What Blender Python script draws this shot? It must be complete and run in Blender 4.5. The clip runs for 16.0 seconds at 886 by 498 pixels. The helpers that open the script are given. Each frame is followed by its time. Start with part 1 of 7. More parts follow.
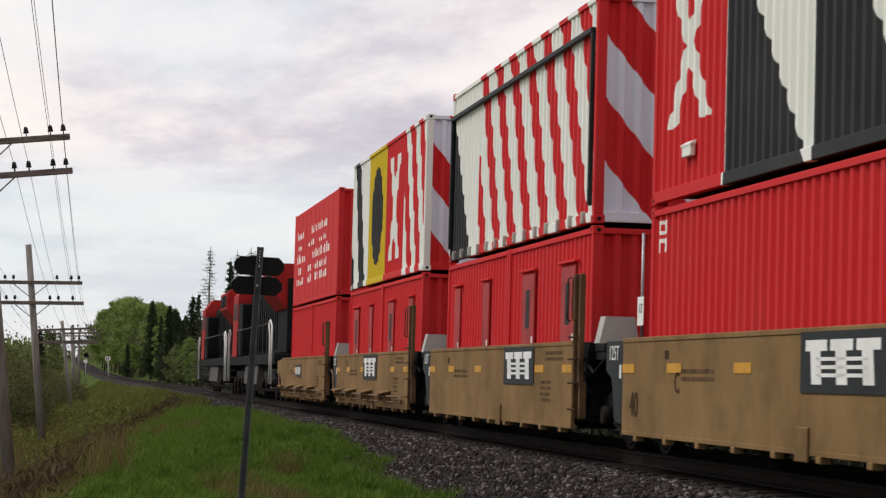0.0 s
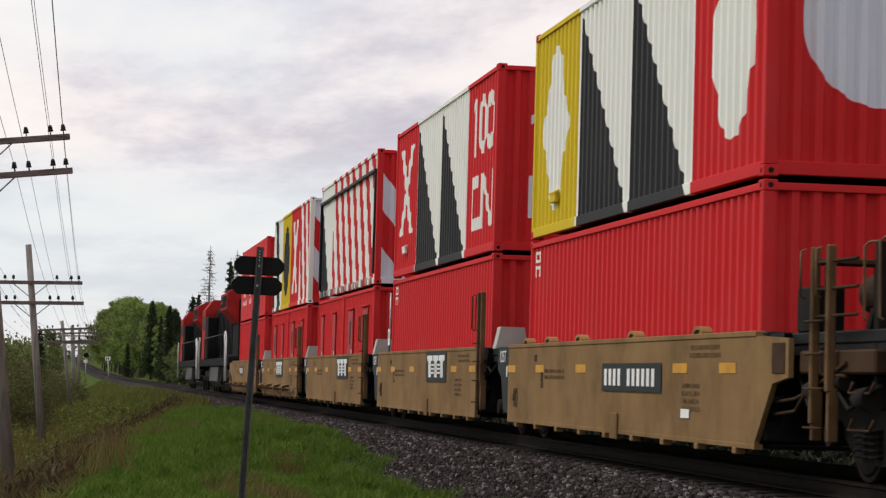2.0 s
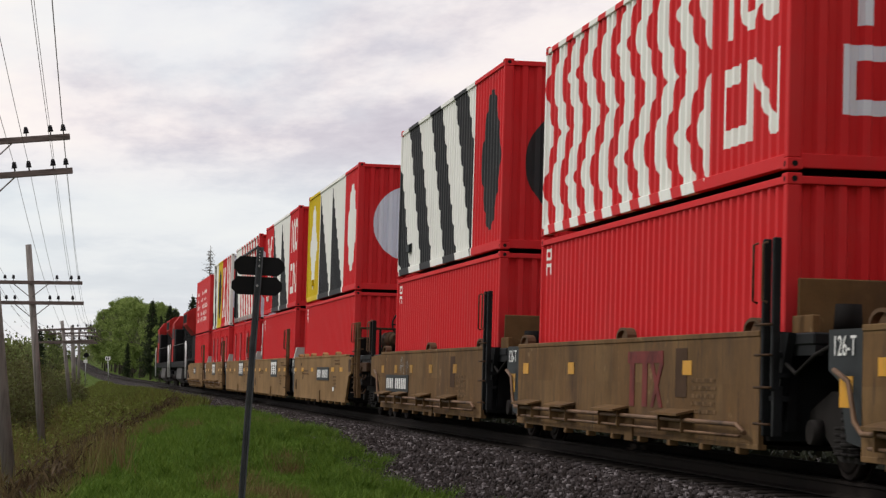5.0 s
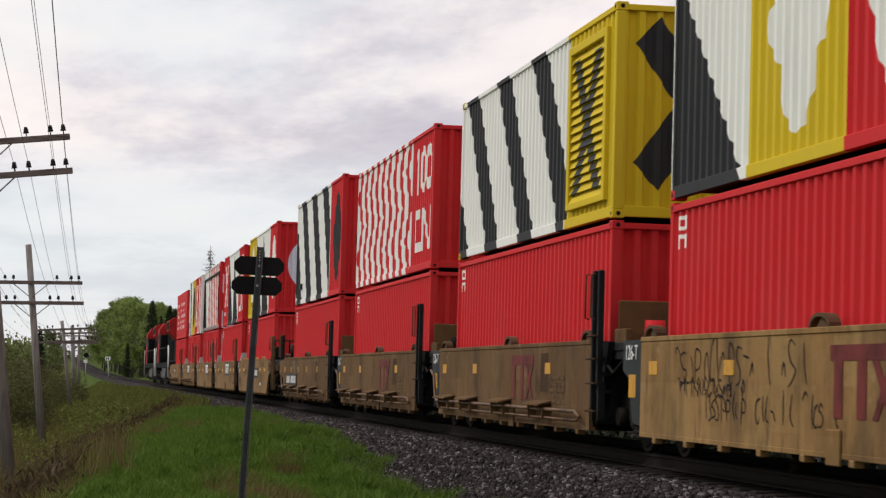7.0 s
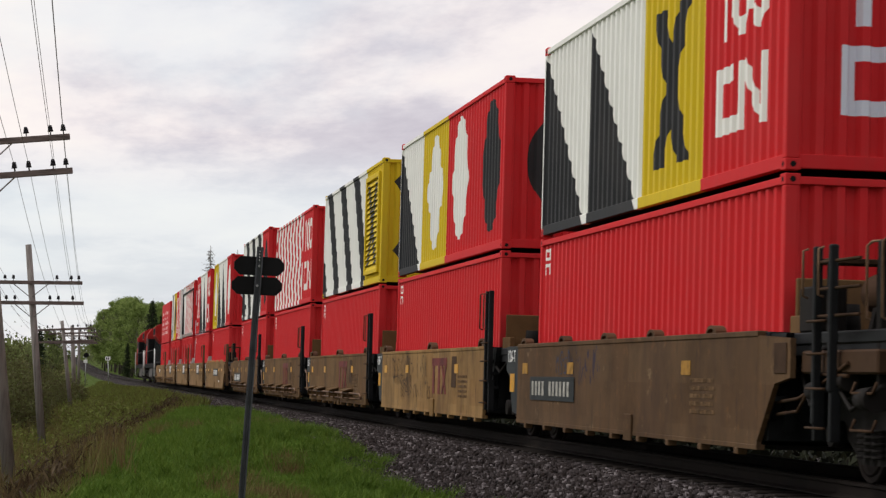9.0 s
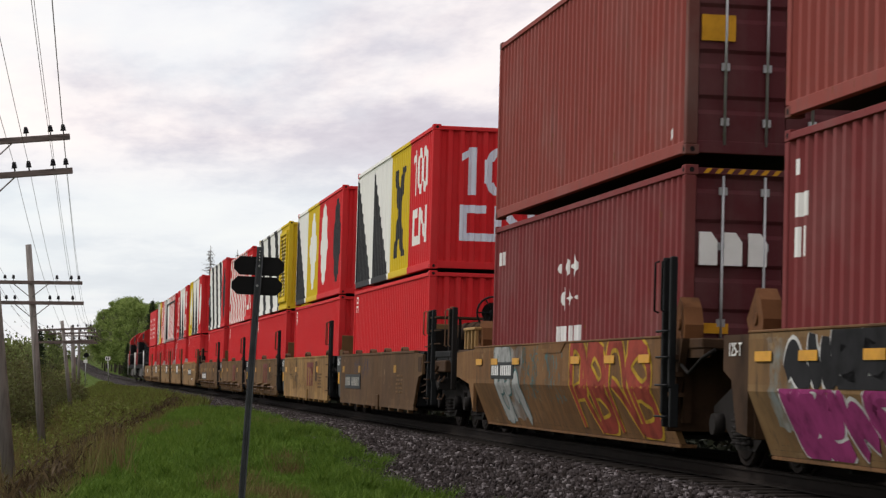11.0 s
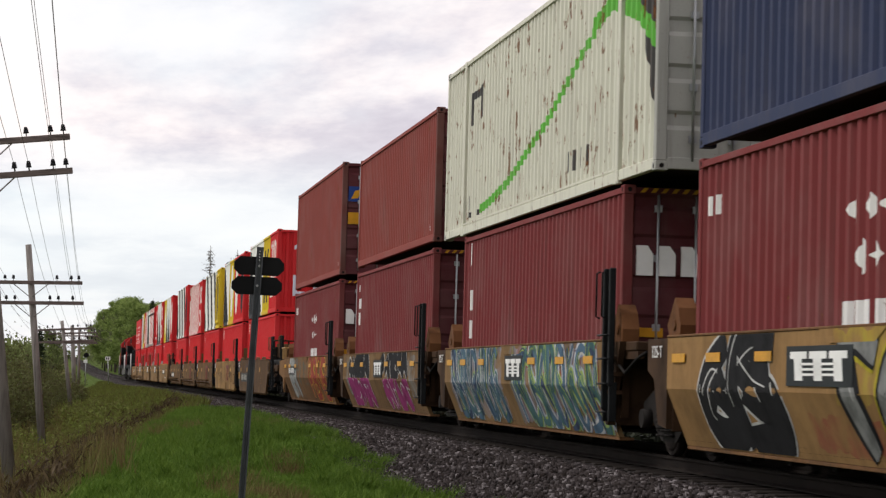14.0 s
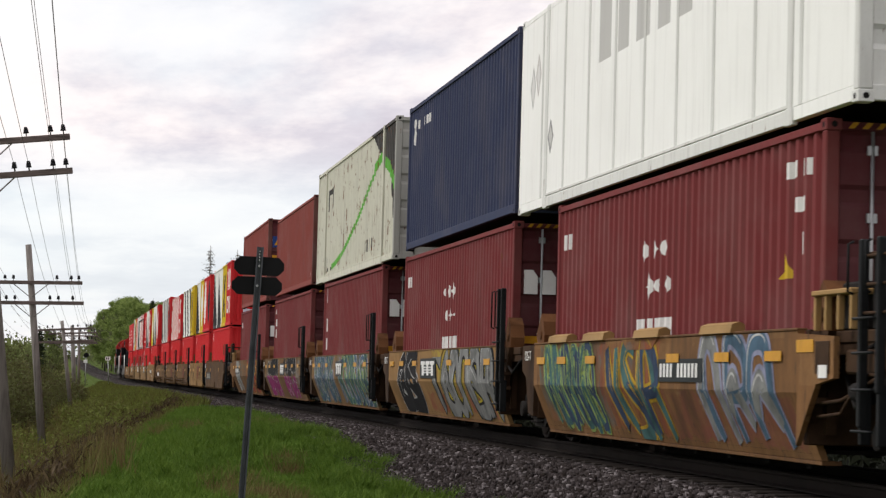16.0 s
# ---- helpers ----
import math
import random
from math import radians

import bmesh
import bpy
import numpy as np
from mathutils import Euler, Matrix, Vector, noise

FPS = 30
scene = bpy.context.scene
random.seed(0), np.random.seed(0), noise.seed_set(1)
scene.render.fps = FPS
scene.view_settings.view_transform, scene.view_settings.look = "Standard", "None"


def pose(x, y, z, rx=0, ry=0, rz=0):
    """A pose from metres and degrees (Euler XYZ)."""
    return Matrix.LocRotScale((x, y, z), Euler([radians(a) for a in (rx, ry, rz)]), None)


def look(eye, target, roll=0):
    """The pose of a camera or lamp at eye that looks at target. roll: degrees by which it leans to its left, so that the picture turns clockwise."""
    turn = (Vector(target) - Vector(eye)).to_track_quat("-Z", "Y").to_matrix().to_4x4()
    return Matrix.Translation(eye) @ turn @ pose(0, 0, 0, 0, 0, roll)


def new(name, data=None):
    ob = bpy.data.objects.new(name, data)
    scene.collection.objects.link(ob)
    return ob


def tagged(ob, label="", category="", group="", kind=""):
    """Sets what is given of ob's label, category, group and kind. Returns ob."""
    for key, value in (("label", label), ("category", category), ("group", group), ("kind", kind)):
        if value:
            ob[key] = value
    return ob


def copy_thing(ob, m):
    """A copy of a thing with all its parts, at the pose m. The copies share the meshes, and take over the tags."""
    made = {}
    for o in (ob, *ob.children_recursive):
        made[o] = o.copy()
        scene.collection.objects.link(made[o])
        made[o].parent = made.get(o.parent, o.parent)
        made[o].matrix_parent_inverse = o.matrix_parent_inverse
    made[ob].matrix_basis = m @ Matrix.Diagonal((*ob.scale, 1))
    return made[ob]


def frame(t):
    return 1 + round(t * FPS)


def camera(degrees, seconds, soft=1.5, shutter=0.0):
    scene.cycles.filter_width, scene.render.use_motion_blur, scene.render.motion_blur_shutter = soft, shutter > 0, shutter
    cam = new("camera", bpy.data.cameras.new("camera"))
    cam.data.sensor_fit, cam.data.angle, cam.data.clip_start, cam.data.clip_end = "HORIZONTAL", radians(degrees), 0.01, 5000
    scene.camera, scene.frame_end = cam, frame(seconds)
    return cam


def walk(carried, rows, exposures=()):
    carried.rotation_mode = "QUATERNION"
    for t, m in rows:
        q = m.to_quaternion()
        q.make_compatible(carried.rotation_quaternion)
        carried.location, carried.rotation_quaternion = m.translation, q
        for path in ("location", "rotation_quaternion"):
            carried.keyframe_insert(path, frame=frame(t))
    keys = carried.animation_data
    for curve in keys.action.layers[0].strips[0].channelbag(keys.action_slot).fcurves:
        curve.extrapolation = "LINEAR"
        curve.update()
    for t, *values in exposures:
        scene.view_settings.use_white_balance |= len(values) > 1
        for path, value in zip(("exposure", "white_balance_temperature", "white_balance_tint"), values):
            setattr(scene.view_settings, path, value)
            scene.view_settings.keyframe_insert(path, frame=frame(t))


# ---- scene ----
cam = camera(21.57, 16.0, soft=1.3, shutter=0.15)
EYE = (0.0, 0.0, 0.90)
YAW, PITCH, ROLL = 9.36, 3.20, 1.30
AIM = (EYE[0] + math.sin(radians(YAW)) * math.cos(radians(PITCH)),
       EYE[1] + math.cos(radians(YAW)) * math.cos(radians(PITCH)), EYE[2] + math.sin(radians(PITCH)))
walk(cam, [(0.0, look(EYE, AIM, ROLL)), (16.0, look(EYE, AIM, ROLL))],
     exposures=[(0.0, -0.08), (9.5, -0.08), (12.4, 0.12), (16.0, 0.10)])

# ---- light: overcast sky with thin blue near the horizon, wide soft sun ----
SUN_EL, SUN_AZ = 50.0, 285.0      # azimuth clockwise from +y


def make_world():
    w = bpy.data.worlds.new("overcast_sky")
    scene.world = w
    w.use_nodes = True
    nt = w.node_tree
    nt.nodes.clear()
    out = nt.nodes.new("ShaderNodeOutputWorld")
    bg = nt.nodes.new("ShaderNodeBackground")
    sky = nt.nodes.new("ShaderNodeTexSky")
    sky.sky_type = "NISHITA"
    sky.sun_disc = False
    sky.sun_elevation, sky.sun_rotation = radians(SUN_EL), radians(SUN_AZ)
    sky.air_density, sky.dust_density = 1.0, 2.0
    skys = nt.nodes.new("ShaderNodeVectorMath")
    skys.operation = "SCALE"
    skys.inputs["Scale"].default_value = 0.10
    nt.links.new(sky.outputs[0], skys.inputs[0])
    tc = nt.nodes.new("ShaderNodeTexCoord")
    sep = nt.nodes.new("ShaderNodeSeparateXYZ")
    nt.links.new(tc.outputs["Generated"], sep.inputs[0])

    def m(op, a, b=None, c=None):
        n = nt.nodes.new("ShaderNodeMath")
        n.operation = op
        for i, v in enumerate((a, b, c)):
            if v is None:
                continue
            if isinstance(v, (int, float)):
                n.inputs[i].default_value = v
            else:
                nt.links.new(v, n.inputs[i])
        return n.outputs[0]
    el = sep.outputs["Z"]
    zz = m("ADD", m("MAXIMUM", el, 0.0), 0.06)
    comb = nt.nodes.new("ShaderNodeCombineXYZ")
    nt.links.new(m("DIVIDE", sep.outputs["X"], zz), comb.inputs[0])
    nt.links.new(m("DIVIDE", sep.outputs["Y"], zz), comb.inputs[1])

    def tex(scale, detail, rough, loc, sc):
        mp = nt.nodes.new("ShaderNodeMapping")
        mp.inputs["Location"].default_value = loc
        mp.inputs["Scale"].default_value = sc
        nt.links.new(comb.outputs[0], mp.inputs[0])
        n = nt.nodes.new("ShaderNodeTexNoise")
        n.inputs["Scale"].default_value = scale
        n.inputs["Detail"].default_value = detail
        n.inputs["Roughness"].default_value = rough
        nt.links.new(mp.outputs[0], n.inputs["Vector"])
        return n.outputs["Fac"]

    def ramp(fac, stops):
        r = nt.nodes.new("ShaderNodeValToRGB")
        r.color_ramp.elements[0].position, r.color_ramp.elements[0].color = stops[0][0], (*stops[0][1], 1)
        r.color_ramp.elements[1].position, r.color_ramp.elements[1].color = stops[-1][0], (*stops[-1][1], 1)
        for p, c in stops[1:-1]:
            r.color_ramp.elements.new(p).color = (*c, 1)
        nt.links.new(fac, r.inputs[0])
        return r.outputs[0]
    cover = tex(0.55, 6, 0.55, (1.7, 0.4, 0), (1.5, 0.55, 1))
    shade = tex(0.9, 7, 0.6, (4.1, 2.2, 0), (1.2, 0.5, 1))
    cloud = ramp(shade, [(0.32, (0.54, 0.50, 0.58)), (0.44, (0.72, 0.68, 0.74)), (0.53, (0.98, 0.91, 0.91)), (0.64, (1.09, 1.01, 0.96))])
    mask = ramp(cover, [(0.36, (0.55, 0.55, 0.55)), (0.50, (1, 1, 1))])
    band = ramp(el, [(0.0, (0.70, 0.70, 0.70)), (0.035, (0.30, 0.30, 0.30)), (0.075, (0.40, 0.40, 0.40)), (0.10, (1, 1, 1))])
    blue = nt.nodes.new("ShaderNodeMix")
    blue.data_type = "RGBA"
    blue.inputs[0].default_value = 0.72
    nt.links.new(skys.outputs[0], blue.inputs["A"])
    blue.inputs["B"].default_value = (1.0, 1.09, 1.14, 1)
    mix = nt.nodes.new("ShaderNodeMix")
    mix.data_type = "RGBA"
    nt.links.new(m("MULTIPLY", mask, band), mix.inputs[0])
    nt.links.new(blue.outputs["Result"], mix.inputs["A"])
    nt.links.new(cloud, mix.inputs["B"])
    nt.links.new(mix.outputs["Result"], bg.inputs[0])
    bg.inputs[1].default_value = 1.0
    nt.links.new(bg.outputs[0], out.inputs[0])


make_world()
sun_data = bpy.data.lights.new("sun", "SUN")
sun_data.energy, sun_data.angle, sun_data.color = 1.9, radians(14), (1.0, 0.965, 0.92)
sun = new("sun", sun_data)
_a, _e = radians(SUN_AZ), radians(SUN_EL)
sun.matrix_world = look((60 * math.sin(_a), 60 * math.cos(_a), 60 * math.tan(_e)), (0, 0, 0))


# ---- materials ----
class G:
    """A small node graph builder."""

    def __init__(self, name):
        self.mat = bpy.data.materials.new(name)
        self.mat.use_nodes = True
        self.nt = self.mat.node_tree
        self.bsdf = self.nt.nodes["Principled BSDF"]
        self.tc = self.nt.nodes.new("ShaderNodeTexCoord")
        self.obj = self.tc.outputs["Object"]
        self._xyz = None

    def node(self, kind):
        return self.nt.nodes.new(kind)

    def plug(self, sock, v):
        if isinstance(v, (int, float)):
            sock.default_value = v
        elif isinstance(v, tuple):
            sock.default_value = (*v, 1)[:4] if len(sock.default_value) == 4 else v
        else:
            self.nt.links.new(v, sock)

    def m(self, op, a, b=None, c=None):
        n = self.node("ShaderNodeMath")
        n.operation = op
        for i, v in enumerate((a, b, c)):
            if v is not None:
                self.plug(n.inputs[i], v)
        return n.outputs[0]

    def xyz(self):
        if self._xyz is None:
            s = self.node("ShaderNodeSeparateXYZ")
            self.nt.links.new(self.obj, s.inputs[0])
            self._xyz = (s.outputs[0], s.outputs[1], s.outputs[2])
        return self._xyz

    def noise(self, scale, detail=4, rough=0.55, stretch=(1, 1, 1), vec=None, loc=(0, 0, 0), dist=0.0):
        mp = self.node("ShaderNodeMapping")
        mp.inputs["Scale"].default_value = stretch
        mp.inputs["Location"].default_value = loc
        self.nt.links.new(vec or self.obj, mp.inputs[0])
        n = self.node("ShaderNodeTexNoise")
        n.inputs["Scale"].default_value = scale
        n.inputs["Detail"].default_value = detail
        n.inputs["Roughness"].default_value = rough
        n.inputs["Distortion"].default_value = dist
        self.nt.links.new(mp.outputs[0], n.inputs["Vector"])
        return n.outputs["Fac"]

    def ramp(self, fac, stops, hard=False):
        r = self.node("ShaderNodeValToRGB")
        if hard:
            r.color_ramp.interpolation = "CONSTANT"
        e = r.color_ramp.elements
        e[0].position, e[0].color = stops[0][0], (*stops[0][1], 1)
        e[1].position, e[1].color = stops[-1][0], (*stops[-1][1], 1)
        for p, c in stops[1:-1]:
            e.new(p).color = (*c, 1)
        self.nt.links.new(fac, r.inputs[0])
        return r.outputs[0]

    def step(self, fac, lo, hi):
        r = self.node("ShaderNodeMapRange")
        r.inputs["From Min"].default_value, r.inputs["From Max"].default_value = lo, hi
        self.nt.links.new(fac, r.inputs["Value"])
        return r.outputs[0]

    def mix(self, fac, a, b, mode="MIX"):
        n = self.node("ShaderNodeMix")
        n.data_type = "RGBA"
        n.blend_type = mode
        self.plug(n.inputs[0], fac)
        self.plug(n.inputs["A"], a)
        self.plug(n.inputs["B"], b)
        return n.outputs["Result"]

    def bump(self, height, strength=0.3, dist=0.01):
        b = self.node("ShaderNodeBump")
        b.inputs["Strength"].default_value, b.inputs["Distance"].default_value = strength, dist
        self.nt.links.new(height, b.inputs["Height"])
        self.nt.links.new(b.outputs[0], self.bsdf.inputs["Normal"])

    def done(self, color, rough=0.6, metal=0.0, spec=0.5):
        self.plug(self.bsdf.inputs["Base Color"], color)
        self.plug(self.bsdf.inputs["Roughness"], rough)
        self.plug(self.bsdf.inputs["Metallic"], metal)
        self.bsdf.inputs["Specular IOR Level"].default_value = spec
        return self.mat


def plain(name, color, rough=0.6, metal=0.0, var=0.15, scale=1.5, fine=25.0, bump=0.15, stretch=(1, 1, 1), spec=0.12):
    """Painted or bare surface with stains and grain."""
    g = G(name)
    a = g.noise(scale, 5, 0.6, stretch)
    b = g.noise(fine, 3, 0.6)
    dark = tuple(c * (1 - 2.2 * var) for c in color)
    lite = tuple(min(1, c * (1 + 1.2 * var)) for c in color)
    col = g.ramp(a, [(0.3, dark), (0.5, color), (0.75, lite)])
    col = g.mix(g.m("MULTIPLY", b, var), col, tuple(c * 0.5 for c in color))
    g.bump(b, bump, 0.004)
    return g.done(col, rough, metal, spec)


# ---- mesh helpers ----
def part(name, bm, material, parent, label=""):
    """Link a bmesh as one mesh object under a thing or a part."""
    me = bpy.data.meshes.new(name)
    bm.to_mesh(me)
    bm.free()
    for mm in (material if isinstance(material, (list, tuple)) else [material]):
        me.materials.append(mm)
    ob = new(name, me)
    if parent is not None:
        ob.parent = parent
    if label:
        tagged(ob, label)
    return ob


def share(name, src, parent, m, label=""):
    """Another part on the mesh of src."""
    ob = new(name, src.data)
    ob.parent = parent
    ob.matrix_basis = m
    if label:
        tagged(ob, label)
    return ob


def bm_new():
    return bmesh.new()


def box(bm, x0, x1, y0, y1, z0, z1, bev=0.0, mi=0):
    r = bmesh.ops.create_cube(bm, size=1.0)
    vs = r["verts"]
    for v in vs:
        v.co = Vector(((x0 + x1) / 2 + v.co.x * (x1 - x0), (y0 + y1) / 2 + v.co.y * (y1 - y0), (z0 + z1) / 2 + v.co.z * (z1 - z0)))
    fs = {f for v in vs for f in v.link_faces}
    for f in fs:
        f.material_index = mi
    if bev > 0:
        es = {e for v in vs for e in v.link_edges}
        r2 = bmesh.ops.bevel(bm, geom=list(es), offset=bev, segments=1, affect="EDGES", profile=0.5)
        for f in r2["faces"]:
            f.material_index = mi
    return vs


def cyl(bm, p0, p1, r0, r1=None, n=10, mi=0):
    """A tapered rod from p0 to p1."""
    p0, p1 = Vector(p0), Vector(p1)
    d = p1 - p0
    r = bmesh.ops.create_cone(bm, cap_ends=True, segments=n, radius1=r0, radius2=r0 if r1 is None else r1, depth=d.length)
    m = Matrix.Translation((p0 + p1) / 2) @ d.to_track_quat("Z", "Y").to_matrix().to_4x4()
    bmesh.ops.transform(bm, matrix=m, verts=r["verts"])
    for f in {f for v in r["verts"] for f in v.link_faces}:
        f.material_index = mi
        f.smooth = len(f.verts) == 4
    return r["verts"]


def rod(bm, pts, r, n=6):
    """One bent tube through the points."""
    pts = [Vector(q) for q in pts]
    rings = []
    for i, q in enumerate(pts):
        d = (pts[min(i + 1, len(pts) - 1)] - pts[max(i - 1, 0)]).normalized()
        a = d.orthogonal().normalized() if not rings else (ref - d * ref.dot(d)).normalized()
        ref = a
        b = d.cross(a)
        rings.append([bm.verts.new(q + (a * math.cos(k * math.tau / n) + b * math.sin(k * math.tau / n)) * r) for k in range(n)])
    for r0, r1 in zip(rings, rings[1:]):
        for k in range(n):
            f = bm.faces.new((r0[k], r0[(k + 1) % n], r1[(k + 1) % n], r1[k]))
            f.smooth = True
    bm.faces.new(rings[0][::-1])
    bm.faces.new(rings[-1])


def prism(bm, pts, axis, a0, a1, mi=0):
    """A polygon drawn in the plane across axis (0 x, 1 y, 2 z) and pulled from a0 to a1."""
    def at(p, a):
        q = list(p)
        q.insert(axis, a)
        return q
    lo = [bm.verts.new(at(p, a0)) for p in pts]
    hi = [bm.verts.new(at(p, a1)) for p in pts]
    fs = [bm.faces.new(lo), bm.faces.new(hi)]
    n = len(pts)
    for i in range(n):
        fs.append(bm.faces.new((lo[i], lo[(i + 1) % n], hi[(i + 1) % n], hi[i])))
    for f in fs:
        f.material_index = mi
    bmesh.ops.recalc_face_normals(bm, faces=fs)


def thing(name, label, category, group="", kind=""):
    return tagged(new(name), label, category, group, kind)


# ---- the line of the track ----
TRACK_X = 8.37


def line(s):
    """Centre of the track s metres on: x, y, z, heading to the left in radians."""
    u = max(0.0, min(s, 184.5))
    k0, k1 = -0.1135e-3, 1.2306e-6
    th = k0 * u + k1 * u * u / 2
    x = TRACK_X - (k0 * u * u / 2 + k1 * u ** 3 / 6)
    return x, s, rise(s), th


def rise(y):
    d = min(max(0.0, y - 215.0), 1400.0)
    return 1.1e-5 * d * d if d < 450 else 1.1e-5 * 202500 + (d - 450) * 0.0094


def on_track(s):
    x, y, z, th = line(s)
    zf, zb = rise(s + 6), rise(s - 6)
    return Matrix.Translation((x, y, z)) @ Euler((math.atan((zf - zb) / 12), radians(0.29), th)).to_matrix().to_4x4()


SPEED, GAIN = 11.456, 0.012


def run(t):
    return SPEED * t + GAIN * t * t / 2


RIDERS = []      # (thing, s of its middle at 0 s)

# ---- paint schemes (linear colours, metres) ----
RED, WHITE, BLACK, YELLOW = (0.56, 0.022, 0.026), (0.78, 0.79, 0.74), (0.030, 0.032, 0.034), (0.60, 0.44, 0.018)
# WHITE turned bluer and dimmer: skylight on the rear ends, put into the paint.
SHADED_WHITE = (0.66, 0.69, 0.78)


def inside(g, u, v, shape):
    """A 0..1 mask of one painted shape on the plane u, v (metres)."""
    kind = shape[0]
    if kind == "band":
        return g.m("MULTIPLY", g.m("GREATER_THAN", u, shape[1]), g.m("LESS_THAN", u, shape[2]))
    if kind == "ell":
        cu, cv, ru, rv = shape[1:5]
        a = g.m("POWER", g.m("ABSOLUTE", g.m("DIVIDE", g.m("SUBTRACT", u, cu), ru)), 2.0)
        b = g.m("POWER", g.m("ABSOLUTE", g.m("DIVIDE", g.m("SUBTRACT", v, cv), rv)), 2.0)
        return g.m("LESS_THAN", g.m("ADD", a, b), 1.0)
    if kind == "poly":
        pts = shape[1]
        area = sum(a[0] * b[1] - b[0] * a[1] for a, b in zip(pts, pts[1:] + pts[:1]))
        if area < 0:
            pts = pts[::-1]
        res = None
        for (x0, y0), (x1, y1) in zip(pts, pts[1:] + pts[:1]):
            dx, dy = x1 - x0, y1 - y0
            d = g.m("GREATER_THAN", g.m("ADD", g.m("MULTIPLY", v, dx), g.m("MULTIPLY", u, -dy)), y0 * dx - x0 * dy)
            res = d if res is None else g.m("MULTIPLY", res, d)
        return res
    if kind == "stripes":      # slope, period, width, offset, u0, u1
        slope, period, width, off, u0, u1 = shape[1:7]
        w = g.m("FRACT", g.m("DIVIDE", g.m("SUBTRACT", g.m("ADD", u, g.m("MULTIPLY", v, slope)), off), period))
        return g.m("MULTIPLY", g.m("LESS_THAN", w, width / period), inside(g, u, v, ("band", u0, u1)))
    if kind == "zigzag":       # period, width, amplitude, wave height, u0, u1
        period, width, amp, wh, u0, u1 = shape[1:7]
        z = g.m("PINGPONG", v, wh)
        w = g.m("FRACT", g.m("DIVIDE", g.m("ADD", u, g.m("MULTIPLY", z, amp / wh)), period))
        return g.m("MULTIPLY", g.m("LESS_THAN", w, width / period), inside(g, u, v, ("band", u0, u1)))


def paint(name, base, shapes=(), half=6.096, end=False, age=0.25, rust=0.0, rough=0.42, tall=1.0):
    """Painted steel: base colour, painted shapes over it, rain streaks, scuffs and some rust."""
    g = G(name)
    x, y, z = g.xyz()
    u = g.m("ADD", x, 1.22) if end else g.m("SUBTRACT", half, y)
    v = g.m("DIVIDE", z, tall)
    col = base
    for sh in shapes:
        col = g.mix(inside(g, u, v, sh), col, sh[-1])
    streak = g.noise(2.2, 4, 0.6, (1.0, 3.0, 0.18) if not end else (3.0, 1.0, 0.18))
    blot = g.noise(0.7, 5, 0.6)
    fine = g.noise(38, 3, 0.6)
    col = g.mix(g.m("MULTIPLY", g.step(streak, 0.52, 0.80), age), col, (0.09, 0.075, 0.065))
    col = g.mix(g.m("MULTIPLY", g.step(blot, 0.48, 0.78), age * 0.5), col, (0.30, 0.26, 0.24))
    col = g.mix(g.m("MULTIPLY", g.step(fine, 0.56, 0.75), age * 0.35), col, (0.12, 0.09, 0.08))
    if rust > 0:
        spot = g.noise(5.0, 5, 0.7, (1.0, 1.2, 0.40), loc=(3, 7, 1))
        col = g.mix(g.m("MULTIPLY", g.step(spot, 0.66 - 0.10 * rust, 0.69 - 0.09 * rust), 0.85), col, g.ramp(fine, [(0.35, (0.10, 0.035, 0.012)), (0.7, (0.22, 0.09, 0.03))]))
    g.bump(g.m("ADD", g.m("MULTIPLY", fine, 0.4), g.m("MULTIPLY", blot, 1.0)), 0.12, 0.01)
    return g.done(col, g.m("ADD", rough + 0.12, g.m("MULTIPLY", blot, 0.2)), 0.0, 0.10)


def tri(u0, u1, top=2.72):
    return ("poly", [(u0, -0.1), (u1, -0.1), (u0, top)], BLACK)


def cross(cu, c, w=0.55, v0=0.55, v1=2.35, r=0.95):
    return [("poly", [(cu - r, v0), (cu - r + w, v0), (cu + r, v1), (cu + r - w, v1)], c),
            ("poly", [(cu + r - w, v0), (cu + r, v0), (cu - r + w, v1), (cu - r, v1)], c)]


def hundred(u0, u1, v0, v1, ink, ground_c, th):
    """The figure 100."""
    w = (u1 - u0)
    h = v1 - v0
    a0, a1 = u0, u0 + 0.20 * w
    sh = [("poly", [(a1 - th, v0), (a1, v0), (a1, v1), (a1 - th, v1)], ink),
          ("poly", [(a0, v1 - 0.30 * h), (a1 - th * 0.5, v1 - 0.15 * h), (a1 - th * 0.5, v1), (a0, v1 - 0.14 * h)], ink)]
    rx = 0.18 * w
    for cx in (u0 + 0.48 * w, u1 - rx):
        cv = (v0 + v1) / 2
        sh += [("ell", cx, cv, rx, h / 2, ink), ("poly", [(cx - rx, cv - h * 0.25), (cx + rx, cv - h * 0.25), (cx + rx, cv + h * 0.25), (cx - rx, cv + h * 0.25)], ink),
               ("ell", cx, cv, rx - th, h / 2 - th, ground_c),
               ("poly", [(cx - rx + th, cv - h * 0.22), (cx + rx - th, cv - h * 0.22), (cx + rx - th, cv + h * 0.22), (cx - rx + th, cv + h * 0.22)], ground_c)]
    return sh


def emblem(u0, u1, v0, v1, ink, ground_c, th):
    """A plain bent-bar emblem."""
    def bar(a, b, c, d):
        return ("poly", [(a, c), (b, c), (b, d), (a, d)], ink)
    um = u0 + (u1 - u0) * 0.56
    return [bar(u0, u0 + th, v0, v1), bar(u0 + th * 0.3, um, v0, v0 + th), bar(u0 + th * 0.3, u0 + (um - u0) * 0.62, v1 - th, v1), bar(um - th, um, v0, v1),
            ("poly", [(um - th, v1), (um + th * 0.4, v1), (u1, v0), (u1 - th * 1.4, v0)], ink), bar(u1 - th, u1, v0, v1)]


